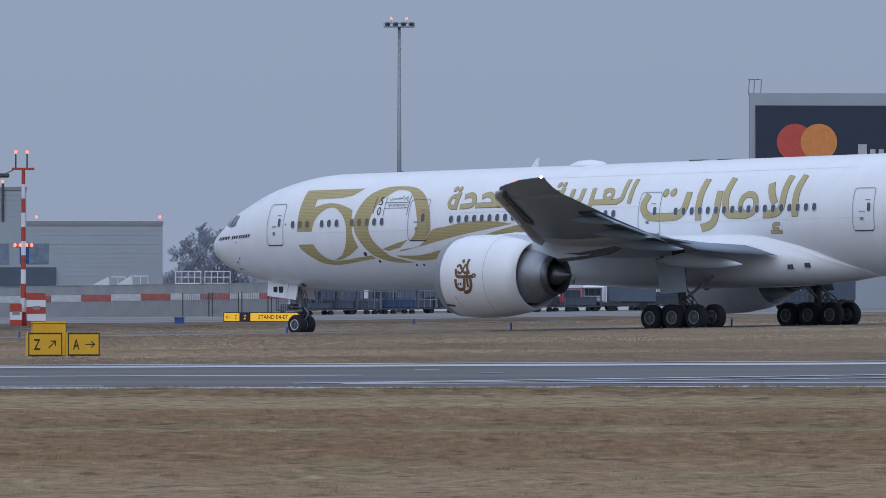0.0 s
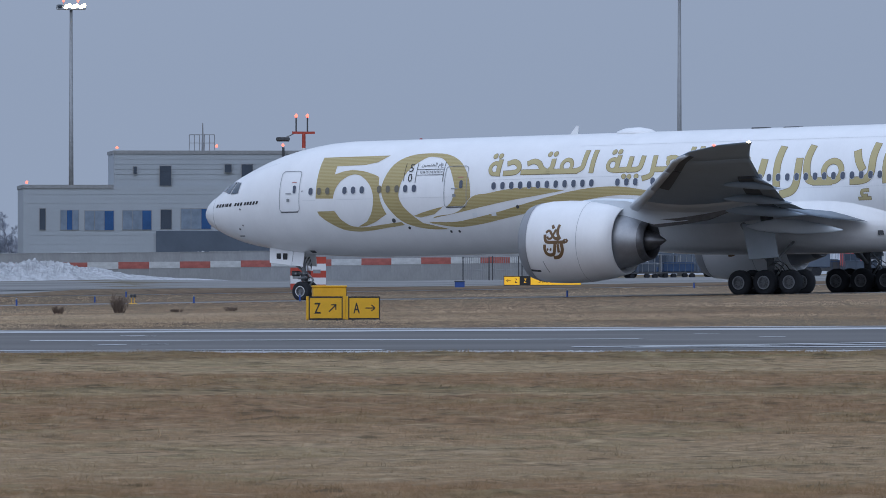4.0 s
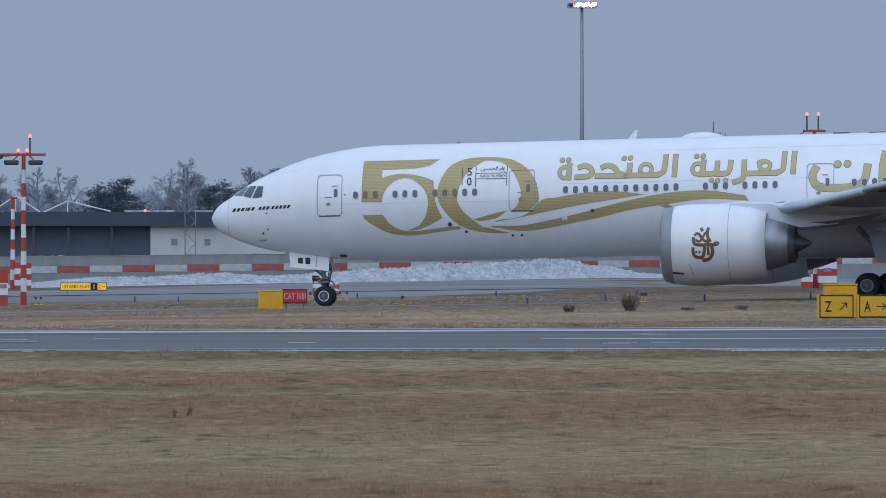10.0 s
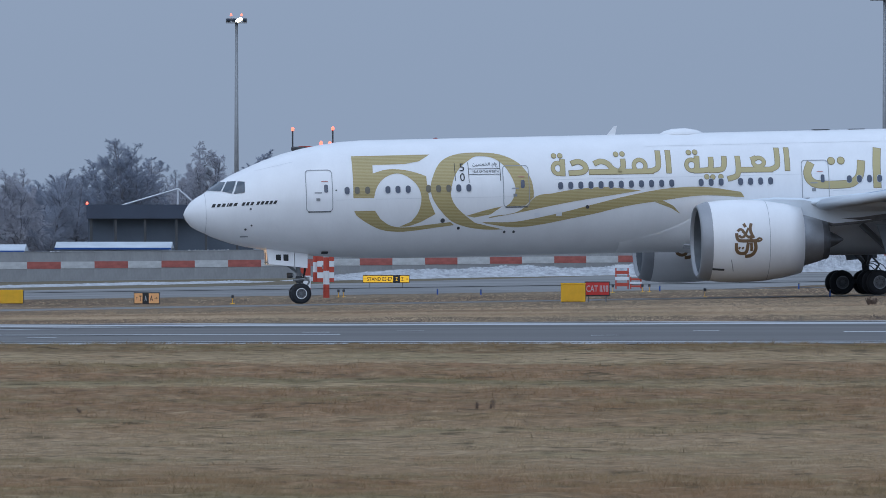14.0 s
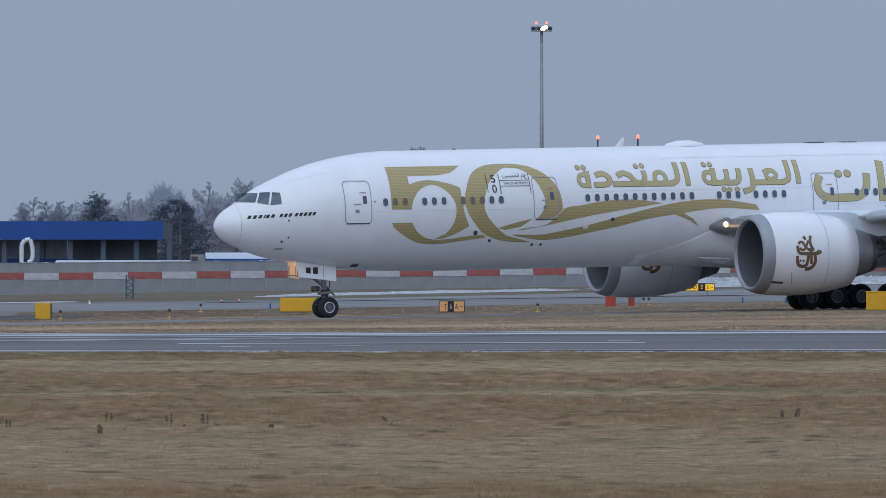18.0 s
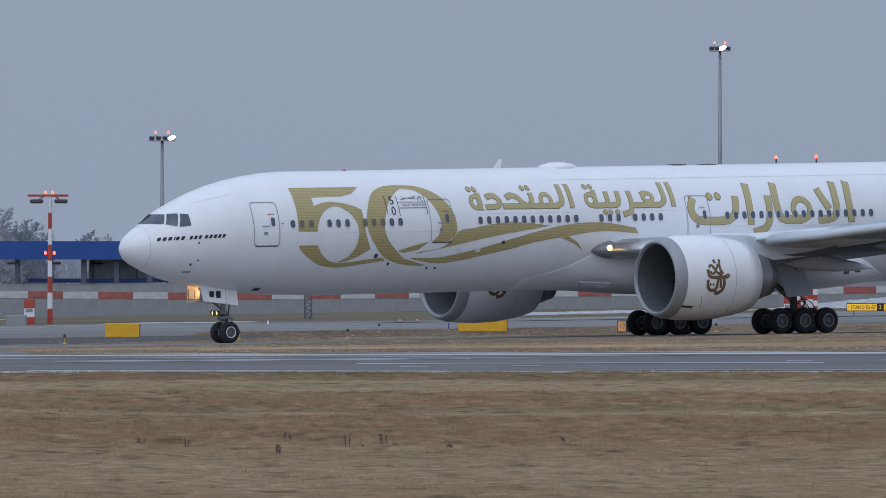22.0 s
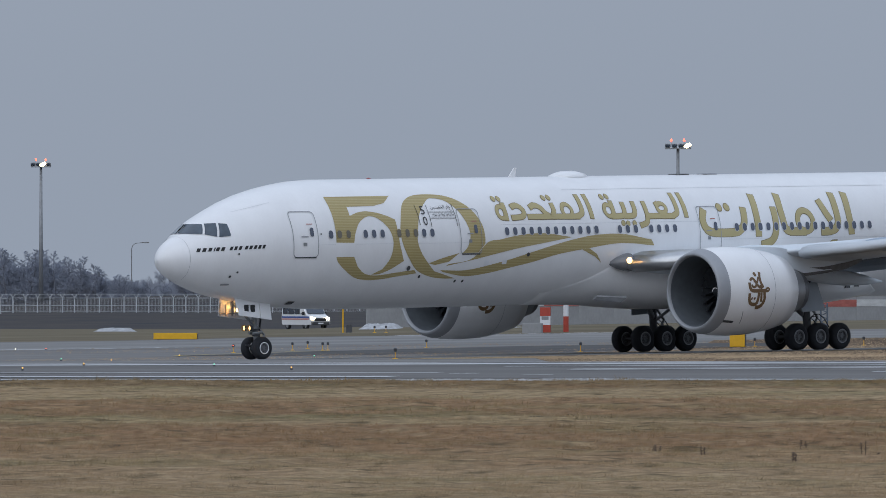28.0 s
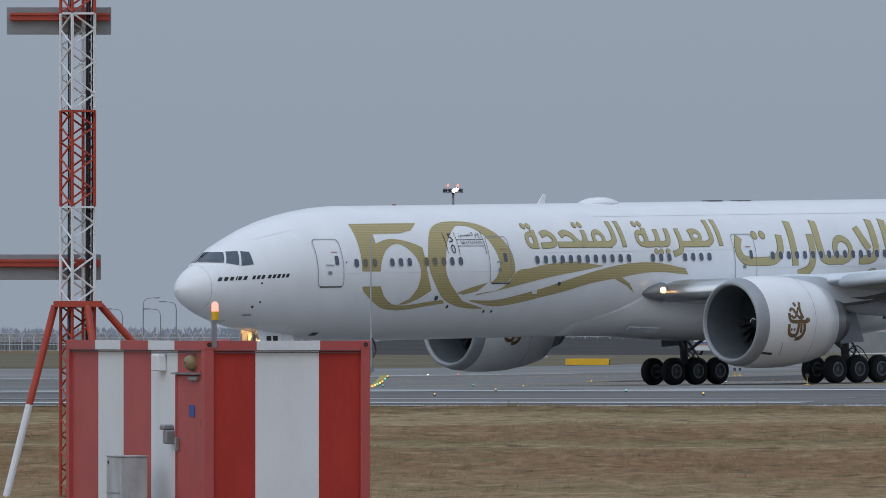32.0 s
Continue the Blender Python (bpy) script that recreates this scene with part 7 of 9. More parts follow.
# ---- police-style van, windsock, street lamps ----
def make_van():
    d = 800
    x0, x1 = span(-7.225, -6.918, d)
    z = ground_z((x0 + x1) / 2, d)
    t = thing("van", pose((x0 + x1) / 2, d, z, 0, 0, -52) @ Matrix.Diagonal((0.92, 0.95, 1.03, 1)), "white van with blue and red stripes and lit headlamps", "van")
    prof = ((-2.45, 0.45), (-2.5, 1.0), (-2.35, 1.85), (-2.1, 1.97), (0.75, 1.99), (1.15, 1.85), (1.75, 1.22), (2.3, 1.02), (2.48, 0.75), (2.45, 0.38), (-2.3, 0.38))
    rings = []
    for y, k in ((-0.98, 0.93), (-0.9, 1.0), (0.9, 1.0), (0.98, 0.93)):
        rings.append([(a * (0.99 if k < 1 else 1), y, 0.38 + (c - 0.38) * k) for a, c in prof])
    part("body", loft(rings), VANW, t)
    b = bmesh.new()
    b.faces.new([b.verts.new(p) for p in ((1.22, -0.8, 1.80), (1.78, -0.86, 1.24), (1.78, 0.86, 1.24), (1.22, 0.8, 1.80))])
    bmesh.ops.translate(b, verts=b.verts[:], vec=(0.03, 0, 0.03))
    part("windscreen", b, GLASS, t)
    for a0, a1 in ((-2.25, -1.4), (-1.35, -0.35), (-0.3, 0.65)):
        part("side_window", box(a0, a1, -0.995, -0.965, 1.2, 1.72, 0.02), GLASS, t)
    b = bmesh.new()
    b.faces.new([b.verts.new(p) for p in ((0.75, -0.985, 1.2), (1.5, -0.985, 1.2), (1.1, -0.96, 1.66), (0.75, -0.96, 1.72))])
    part("side_window", b, GLASS, t)
    part("blue_stripe", box(-2.4, 2.2, -0.994, -0.975, 0.92, 1.04), BLUEP, t)
    part("red_stripe", box(-2.4, 2.2, -0.996, -0.975, 0.78, 0.88), REDP, t)
    part("bumper", box(2.3, 2.55, -0.9, 0.9, 0.35, 0.62, 0.04), DARK, t)
    part("grille", box(2.44, 2.52, -0.55, 0.55, 0.66, 0.9, 0.02), BLACK, t)
    part("number_plate", box(2.552, 2.565, -0.26, 0.26, 0.44, 0.55), WPAINT, t)
    for y in (-0.72, 0.72):
        part("headlamp", box(2.40, 2.54, y - 0.17, y + 0.17, 0.78, 0.98, 0.03), LAMPW, t, "lit headlamp")
    part("mirror", box(1.35, 1.5, -1.2, -1.0, 1.15, 1.4, 0.03), BLACK, t)
    part("mirror", box(1.35, 1.5, 1.0, 1.2, 1.15, 1.4, 0.03), BLACK, t)
    part("light_bar", box(0.2, 0.55, -0.6, 0.6, 1.99, 2.12, 0.03), REDP, t, "roof light bar")
    for x in (-1.55, 1.6):
        for y in (-0.85, 0.85):
            w = part("wheel", lathe([(a * 0.22, 0.34 * k) for a, k in ((-0.5, 0.6), (-0.5, 0.9), (-0.3, 1), (0.3, 1), (0.5, 0.9), (0.5, 0.6))], "y", 20, center=(x, y, 0.34)), TYRE, t)
            part("hubcap", lathe([(-0.1, 0.21), (-0.12, 0.02), (0.12, 0.02), (0.1, 0.21)], "y", 16, center=(x, y, 0.34)), GALV, w)


make_van()


def make_windsock():
    d = 725
    x, y, z = spot(-6.858, d)
    top = height(0.255, d) - z
    t = thing("windsock", pose(x, y, z), "orange and white windsock on a yellow pole with a lamp", "windsock")
    part("pole", tube((0, 0, -0.2), (0, 0, top), 0.065, 0.05, 10), YELLOW, t)
    part("base_box", box(0.25, 0.65, -0.2, 0.2, -0.1, 0.6), DARK, t)
    part("lamp_arm", tube((-0.35, 0, top - 0.1), (0.35, 0, top - 0.1), 0.06, 0.06, 6), YELLOW, t)
    part("lamp", lathe(((0, 0.08), (0.12, 0.10), (0.2, 0.04)), "z", 10, center=(0, 0, top)), LAMPA, t, "lit amber lamp")
    part("hoop", lathe(((-0.02, 0.45), (0.02, 0.47)), "x", 20, center=(0.16, 0, height(0.128, d) - z)), GALV, t)
    pts = [(0.16, height(0.128, d) - z, 0.44), (0.85, height(0.128, d) - z + 0.02, 0.40), (1.5, height(0.13, d) - z, 0.36), (2.15, height(0.115, d) - z, 0.30), (2.7, height(0.09, d) - z, 0.25), (3.35, height(0.055, d) - z, 0.19)]
    for k, ((a, za, ra), (b2, zb, rb)) in enumerate(zip(pts, pts[1:])):
        n = 16
        slope = (zb - za) / (b2 - a)
        ring = lambda cx, cz, r: [(cx - slope * r * math.sin(q), r * math.cos(q) * 0.8, cz + r * math.sin(q)) for q in (2 * math.pi * i / n for i in range(n))]
        part("sock_band", loft([ring(a, za, ra), ring((a + b2) / 2, (za + zb) / 2, (ra + rb) / 2 * 1.04), ring(b2, zb, rb)], caps=False), material("sock_orange", (0.75, 0.16, 0.03), 0.8) if k % 2 == 0 else WPAINT, t, "orange band" if k % 2 == 0 else "white band", smooth=True)


make_windsock()


def street_lamp(az, el, d, arm):
    x, y, z = spot(az, d)
    h = height(el, d) - z
    t = thing("street_lamp", pose(x, y, z), "slim grey curved-arm street lamp", "street lamp", "street lamps")
    b = tube((0, 0, -0.3), (0, 0, h - 0.8), 0.09, 0.065, 8)
    pts = [(0, h - 0.8), (0.12 * arm, h - 0.3), (0.5 * arm, h), (1.5 * arm, h + 0.12)]
    for (a, c), (e, f) in zip(pts, pts[1:]):
        tube((a, 0, c), (e, 0, f), 0.055, 0.045, 6, b)
    part("pole", b, GALV, t)
    part("lantern", box(min(1.4 * arm, 2.3 * arm), max(1.4 * arm, 2.3 * arm), -0.15, 0.15, h + 0.03, h + 0.2, 0.04), GALV, t)


for az, el, arm in ((-8.075, 0.262, 1), (-6.535, 0.272, 1), (-10.50, 0.026, -1), (-10.38, 0.091, 1), (-10.28, 0.026, -1), (-10.19, 0.068, -1), (-9.88, 0.085, 1), (-9.79, 0.085, -1), (1.46, 0.16, -1), (0.98, 0.25, 1)):
    street_lamp(az, el, 1300 if az < -5 else 1000, arm)

# ---- marker lamps and posts along the taxiways ----
def marker_lamp(az, d, glow, tall, label):
    x, y, z = spot(az, d)
    t = thing("marker_lamp", pose(x, y, z + 0.03), label, "marker lamp", "taxiway marker lamps")
    h = 0.32 if tall else 0.03
    g = 1.7 if "stop bar" in label else 1.0 if d > 320 else 0.6
    part("stem", tube((0, 0, -0.05), (0, 0, h), 0.018 if tall else 0.05 * g, 0.018 if tall else 0.05 * g, 8), YELLOW if tall else DARK, t)
    if tall:
        part("base", lathe(((0.0, 0.14), (0.025, 0.13), (0.035, 0.02)), "z", 10), YELLOW, t)
        part("hood", lathe(((h, 0.03), (h + 0.02, 0.08), (h + 0.15, 0.08), (h + 0.18, 0.02)), "z", 10), DARK, t)
    if glow:
        part("lens", lathe(((0, 0.01), (0.02, 0.03 * g), (0.05 * g, 0.032 * g), (0.06 * g, 0.01)), "z", 8, center=(0, -0.12 if tall else 0, h + (0.08 if tall else 0))), glow, t, "lit lens")


for az, d, glow, tall, lb in ((-8.741, 640, LAMPW, 0, "lit white marker lamp"), (-8.567, 640, LAMPR, 0, "lit red marker lamp"), (-8.48, 300, LAMPG, 0, "lit green marker lamp"), (-8.192, 480, LAMPA, 0, "lit amber marker lamp"), (-8.702, 239, LAMPA, 0, "lit amber marker lamp"), (-7.489, 590, LAMPR, 1, "hooded yellow marker lamp with a red glow"),
                             (-7.149, 602, None, 1, "hooded yellow marker lamp"), (-7.061, 612, None, 1, "hooded dark marker lamp"), (-6.975, 598, None, 1, "hooded yellow marker lamp"), (-6.945, 598, None, 1, "hooded yellow marker lamp"), (-7.024, 500, LAMPG, 0, "lit green marker lamp"), (-6.557, 455, None, 1, "hooded dark marker lamp"), (-7.8, 545, LAMPA, 0, "lit amber marker lamp"),
                             (-7.155, 240, LAMPA, 0, "lit amber marker lamp"), (-6.378, 609, None, 1, "hooded yellow marker lamp"), (-9.3, 620, LAMPW, 0, "lit white marker lamp"), (-9.0, 500, LAMPA, 0, "lit amber marker lamp"), (-9.0, 300, LAMPG, 0, "lit green marker lamp"), (-8.35, 260, LAMPA, 0, "lit amber marker lamp"), (-7.6, 255, LAMPG, 0, "lit green marker lamp"),
                             (-4.487, 570, None, 1, "hooded dark marker lamp"), (-4.62, 640, None, 1, "hooded dark marker lamp"), (-4.57, 640, None, 1, "hooded dark marker lamp"), (-3.68, 620, None, 1, "hooded dark marker lamp"), (-3.86, 560, None, 1, "hooded dark marker lamp"), (-1.13, 615, None, 1, "hooded dark marker lamp"), (-1.10, 615, None, 1, "hooded dark marker lamp"),
                             (0.45, 620, None, 1, "hooded dark marker lamp"), (0.62, 620, None, 1, "hooded dark marker lamp"), (0.66, 620, None, 1, "hooded dark marker lamp"), (-1.74, 555, None, 1, "hooded dark marker lamp"), (0.98, 540, None, 1, "hooded dark marker lamp"), (2.36, 520, None, 1, "hooded dark marker lamp"), (2.38, 520, None, 1, "hooded dark marker lamp"), (-6.676, 722, None, 1, "hooded yellow marker lamp"), (-6.611, 722, None, 1, "hooded yellow marker lamp"), (-7.357, 674, None, 1, "hooded dark marker lamp"), (-5.49, 525, None, 1, "hooded dark marker lamp")):
    marker_lamp(az, d, glow, tall, lb)
for k in range(8):
    marker_lamp(-9.075 + 0.0145 * k, 475 + 22 * k, LAMPG if k % 3 == 0 else LAMPA, 0, "lit stop bar lamp in the pavement")
for az, d in ((2.15, 560), (2.72, 520), (3.33, 520), (4.87, 520), (6.16, 520), (7.43, 520), (1.52, 630), (2.33, 620), (-0.31, 620), (0.72, 630), (1.70, 520), (-3.28, 640), (-0.56, 630), (0.41, 640), (5.6, 620), (-2.25, 620)):
    x, y, z = spot(az, d)
    t = thing("blue_marker", pose(x, y, z), "small blue edge marker post on the grass", "marker", "blue edge markers")
    part("post", tube((0, 0, -0.05), (0, 0, 0.34), 0.05, 0.045, 8), BLUEP, t)
    part("cap", lathe(((0.34, 0.05), (0.38, 0.06), (0.42, 0.01)), "z", 8), GALV, t)
x, y, z = spot(4.252, 672)
t = thing("blue_box", pose(x, y, z), "small blue equipment box on the grass", "box")
part("body", box(-0.32, 0.32, 0, 0.5, -0.05, 0.42, 0.03), BLUEP, t)
part("lid", box(-0.36, 0.36, -0.03, 0.53, 0.42, 0.48, 0.02), CLADD, t)
for az in (-3.56, -3.46, -4.32):
    x, y, z = spot(az, 690)
    t = thing("traffic_cone", pose(x, y, z), "orange and white traffic cone on the road edge", "cone", "traffic cones")
    part("foot", box(-0.14, 0.14, -0.14, 0.14, -0.02, 0.03), ORANGE, t)
    part("cone", lathe(((0.03, 0.10), (0.32, 0.025), (0.34, 0.005)), "z", 12), ORANGE if az != -4.32 else WPAINT, t)
    part("cone_band", lathe(((0.15, 0.071), (0.22, 0.053)), "z", 12), WPAINT, t, "white reflective band")


# ---- yellow guide lines on the junction ----
def guide_line(pts, w=0.5):
    verts, faces = [], []
    for i, (x, y) in enumerate(pts):
        a, b = pts[max(0, i - 1)], pts[min(len(pts) - 1, i + 1)]
        dv = Vector((b[0] - a[0], b[1] - a[1]))
        nn = Vector((-dv.y, dv.x)).normalized() * w / 2
        for s in (-1, 1):
            verts.append((x + nn.x * s, y + nn.y * s, ground_z(x, y) + 0.04))
    faces = [(2 * i, 2 * i + 1, 2 * i + 3, 2 * i + 2) for i in range(len(pts) - 1)]
    tagged(new("taxi_guide_line", mesh_from("taxi_guide_line", verts, faces, PAINTY)), "curved yellow taxi guide line", "marking", kind="structure")


guide_line([(-57 + 20 * math.cos(a), 567 + 43 * math.sin(a)) for a in (math.pi * (0.78 + 0.03 * k) for k in range(16))], 0.35)
guide_line([(-33 + 0.8 * k, 300 - 14 + k * 2.0) for k in range(12)], 0.3)
guide_line([((470 + 20 * k) * math.tan(radians(-9.10 + 0.0125 * k)), 470 + 20 * k) for k in range(10)], 0.5)


sheet("dark_paving", [(528, -64, -50), (545, -73, -48), (565, -77, -46), (590, -73, -44), (610, -62, -48)], material("dark_patched_asphalt", (0.095, 0.093, 0.092), 0.9, vary=0.3, scale=0.2, gloss=0.08), 0.03, "dark patched asphalt between the taxi lines", category="pavement")


# ---- striped equipment container ----
def make_container():
    d, k = 137.0, 0.9716
    x0 = d * math.tan(radians(-10.027))
    z0 = ground_z(x0, d)
    top = (height(-0.155, d) - z0) / k
    c = thing("equipment_container", pose(x0, d, z0, 0, 0, 30) @ Matrix.Scale(k, 4), "red and white striped equipment container on the grass", "container")
    w, l = 2.55, 6.06
    part("floor_frame", box(0.01, w - 0.01, 0.01, l - 0.01, 0.0, 0.12), RED2, c)
    part("roof_panel", box(0.02, w - 0.02, 0.02, l - 0.02, top - 0.06, top - 0.02), WPAINT, c)
    # frame: posts, rails and corner castings
    for x in (0, w - 0.14):
        for y in (0, l - 0.14):
            part("corner_post", box(x, x + 0.14, y, y + 0.14, 0.0, top - 0.003), RED2, c)
            for z in (0, top - 0.13):
                k = part("corner_casting", box(x - 0.006, x + 0.146, y - 0.006, y + 0.146, z, z + 0.13, 0.01), RED2, c)
                if z:
                    part("casting_hole", lathe(((-0.009, 0.005), (-0.009, 0.035)), "y", 10, center=(x + 0.07, y, z + 0.07)), BLACK, k)
    # end wall in three fields
    edges = (0.14, 0.80, 1.78, w - 0.14)
    for k, m in enumerate((RED, WPAINT, RED)):
        part("end_panel", box(edges[k], edges[k + 1] - 0.003, 0.05, 0.11, 0.14, top - 0.14), m, c, ("red", "white")[k % 2] + " end panel")
        part("end_rail", box(edges[k], edges[k + 1] - 0.003, 0.0, 0.14, top - 0.14, top - 0.004), (RED2, WPAINT)[k % 2], c)
        part("end_sill", box(edges[k], edges[k + 1] - 0.003, 0.0, 0.14, 0.0, 0.14), RED2, c)
    # long wall in stripes, with a door at the near end
    ys = (0.14, 1.28, 2.42, 3.63, 4.75, 5.92)
    for k in range(5):
        m = RED2 if k % 2 == 0 else WPAINT
        part("side_panel", box(0.05, 0.11, ys[k], ys[k + 1] - 0.003, 0.14, top - 0.14), m, c)
        part("side_rail", box(0.0, 0.14, ys[k], ys[k + 1] - 0.003, top - 0.14, top - 0.004), m, c)
        part("side_sill", box(0.0, 0.14, ys[k], ys[k + 1] - 0.003, 0.0, 0.14), RED2, c)
    part("far_wall", box(w - 0.11, w - 0.05, 0.14, l - 0.14, 0.14, top - 0.14), RED2, c)
    part("back_wall", box(0.14, w - 0.14, l - 0.11, l - 0.05, 0.14, top - 0.14), RED2, c)
    dr = part("door", box(0.015, 0.05, 0.2, 1.2, 0.16, top - 0.50, 0.01), RED2, c, "plain red steel door")
    part("door_frame", box(0.005, 0.05, 0.14, 0.195, 0.14, top - 0.46), RED2, dr)
    part("door_frame", box(0.005, 0.05, 1.205, 1.27, 0.14, top - 0.46), RED2, dr)
    part("drip_rail", box(-0.06, 0.05, 0.14, 1.27, top - 0.49, top - 0.465), GALV, dr)
    part("door_closer", box(-0.04, 0.014, 0.25, 0.6, top - 0.58, top - 0.52, 0.01), GALV, dr)
    part("handle", box(-0.05, 0.014, 1.1, 1.15, 0.95, 1.15, 0.01), GALV, dr)
    part("notice", box(0.004, 0.014, 0.44, 0.66, 1.45, 1.62), BLUEP, dr, "blue notice plate")
    for z in (0.4, 1.3, 2.0):
        part("hinge", box(0.0, 0.014, 0.19, 0.24, z, z + 0.12), RED2, dr)
    part("wall_lamp", lathe(((-0.09, 0.02), (-0.08, 0.08), (-0.02, 0.115), (0.05, 0.12)), "x", 18, center=(0, 0.58, top - 0.32)), material("yellowed_lamp_glass", (0.27, 0.21, 0.10), 0.4), c, "round yellowed wall lamp", smooth=True)
    # two thin dark rods draw the shadow line of the top rail's seam
    for z in (0.145, 0.172):
        cable = tube((-0.012, 0.16, top - z), (-0.012, l - 0.2, top - z), 0.006, 0.006, 6)
        tube((0.16, -0.012, top - z), (w - 0.16, -0.012, top - z), 0.006, 0.006, 6, cable)
        part("rail_cable", cable, DARK, c, "dark rod drawing the shadowed seam under the top rail")
    part("socket_box", box(-0.1, 0.05, 1.74, 2.02, top - 0.45, top - 0.2, 0.02), WPAINT, c)
    part("socket_box", box(-0.1, 0.05, 1.36, 1.52, 1.05, 1.25, 0.02), GALV, c)
    part("socket_box", box(-0.12, 0.05, 1.42, 1.6, 1.25, 1.33, 0.02), GALV, c)
    x = thing("control_cabinet", c.matrix_basis @ pose(-0.75, 1.5, 0), "pale grey control cabinet on the grass before the container", "cabinet")
    part("body", box(0, 0.42, 0, 0.62, 0.03, 0.86, 0.015), STAIN, x)
    part("door_seam", box(-0.006, 0.0, 0.02, 0.60, 0.33, 0.345), GALV, x)
    part("door_lock", box(-0.012, 0.0, 0.5, 0.54, 0.76, 0.80), DARK, x)
    part("top_hood", box(-0.01, 0.43, -0.01, 0.63, 0.86, 0.88, 0.005), STAIN, x)
    # warning beacon on a bracket and a whip aerial
    part("beacon_stand", box(0.12, 0.18, -0.02, 0.04, top - 0.1, top + 0.28), GALV, c)
    part("beacon_arm", box(0.10, 0.3, -0.03, 0.03, top + 0.26, top + 0.30), GALV, c)
    part("beacon_base", lathe(((top + 0.3, 0.05), (top + 0.42, 0.055)), "z", 12, center=(0.16, 0, 0)), YELLOW, c)
    part("beacon_lens", lathe(((top + 0.42, 0.05), (top + 0.53, 0.05), (top + 0.56, 0.02)), "z", 12, center=(0.16, 0, 0)), material("bright_red_beacon", (0.6, 0.1, 0.08), 0.4, emit=(1.0, 0.2, 0.15, 2.9)), c, "lit red warning beacon")
    part("whip_aerial", tube((w + 0.02, 0.02, top - 0.5), (w + 0.02, 0.02, (height(0.452, d) - z0) / 0.9716), 0.016, 0.009, 8), CLAD, c)
    part("aerial_bracket", box(w - 0.02, w + 0.06, 0.0, 0.05, top - 0.45, top - 0.38), GALV, c)
    b = bmesh.new()
    q = [(w + 0.03, 0.02, top + 0.05), (w + 0.08, 0.02, top - 0.05), (w + 0.1, 0.02, top - 0.15), (w + 0.05, 0.02, top - 0.25)]
    for p0, p1 in zip(q, q[1:]):
        tube(p0, p1, 0.012, 0.012, 5, b)
    part("aerial_cable", b, BLACK, c)


make_container()


# ---- lattice aerial mast beside the container ----
def make_lattice_mast():
    d = 148.0
    x0 = d * math.tan(radians(-10.757))
    z0 = ground_z(x0, d)
    m = thing("aerial_mast", pose(x0, d, z0, 0, 0, 12), "red and white lattice aerial mast on splayed legs", "mast")
    plate = height(0.05, d) - z0
    hw = 0.19
    cuts = [0.0, plate, height(0.632, d) - z0, height(1.195, d) - z0, height(1.765, d) - z0, height(2.34, d) - z0, height(2.9, d) - z0]
    for k, (a, b2) in enumerate(zip(cuts, cuts[1:])):
        mt = ORANGE if k in (0, 2, 4) else WPAINT
        n = max(4, round((b2 - a) / 0.24))
        lb = lattice(bmesh.new(), -hw, hw, -hw, hw, a, b2 - 0.01, 0.027, n)
        bmesh.ops.rotate(lb, verts=lb.verts[:], cent=(0, 0, 0), matrix=Matrix.Rotation(radians(26), 3, "Z"))
        part("mast_section", lb, mt, m, "red lattice section" if k in (0, 2, 4) else "white lattice section")
        part("section_flange", box(-hw - 0.05, hw + 0.05, -hw - 0.05, hw + 0.05, b2 - 0.03, b2), mt, m)
    part("head_plate", box(-0.36, 0.36, -0.36, 0.36, plate - 0.02, plate + 0.07), ORANGE, m)
    for dx, dy in ((-1.12, -0.3), (3.0, 0.75), (0.5, -1.15)):
        u = Vector((dx, dy, 0)).normalized() * 0.36
        mid = (u + Vector((dx, dy, 0))) / 2 + Vector((0, 0, plate * 0.49))
        part("stay_leg", tube((u.x, u.y, plate), mid, 0.055, 0.055, 10), ORANGE, m, "red stay leg")
        part("stay_leg", tube(mid, (dx, dy, -0.1), 0.055, 0.055, 10), WPAINT, m, "white stay leg")
    b = bmesh.new()
    for x, y, r in ((0.13, 0.0, 0.02), (0.17, 0.05, 0.018), (-0.12, 0.1, 0.016), (0.21, -0.05, 0.014), (-0.15, -0.05, 0.012)):
        tube((x, y, 0.1), (x + 0.02, y, cuts[-1]), r, r, 6, b)
    part("cable_run", b, BLACK, m, "black cable run")
    part("cable_tray", box(0.12, 0.2, 0.06, 0.08, 0.1, cuts[-1]), GALV, m)
    for e0, e1, a0, a1 in ((1.641, 1.803, -11.156, -10.564), (0.202, 0.352, -11.25, -10.622), (3.0, 3.15, -11.1, -10.5)):
        xa, xb = (d * math.tan(radians(a)) - x0 for a in (a0, a1))
        z1, z2 = height(e0, d) - z0, height(e1, d) - z0
        an = part("aerial_panel", box(xa, xb, 0.34, 0.38, z1, z2, 0.01), GALV, m, "grey reflector panel")
        part("aerial_beam", box(xa + 0.05, xb - 0.02, 0.20, 0.33, (z1 + z2) / 2 - 0.0, (z1 + z2) / 2 + 0.10, 0.01), ORANGE, an, "red dipole beam")
        part("beam_lip", box(xa + 0.05, xb - 0.02, 0.17, 0.20, (z1 + z2) / 2 + 0.08, (z1 + z2) / 2 + 0.115), ORANGE, an)
        part("bracket", box(-0.2, 0.2, 0.26, 0.34, (z1 + z2) / 2 - 0.18, (z1 + z2) / 2 - 0.12), GALV, an)


make_lattice_mast()


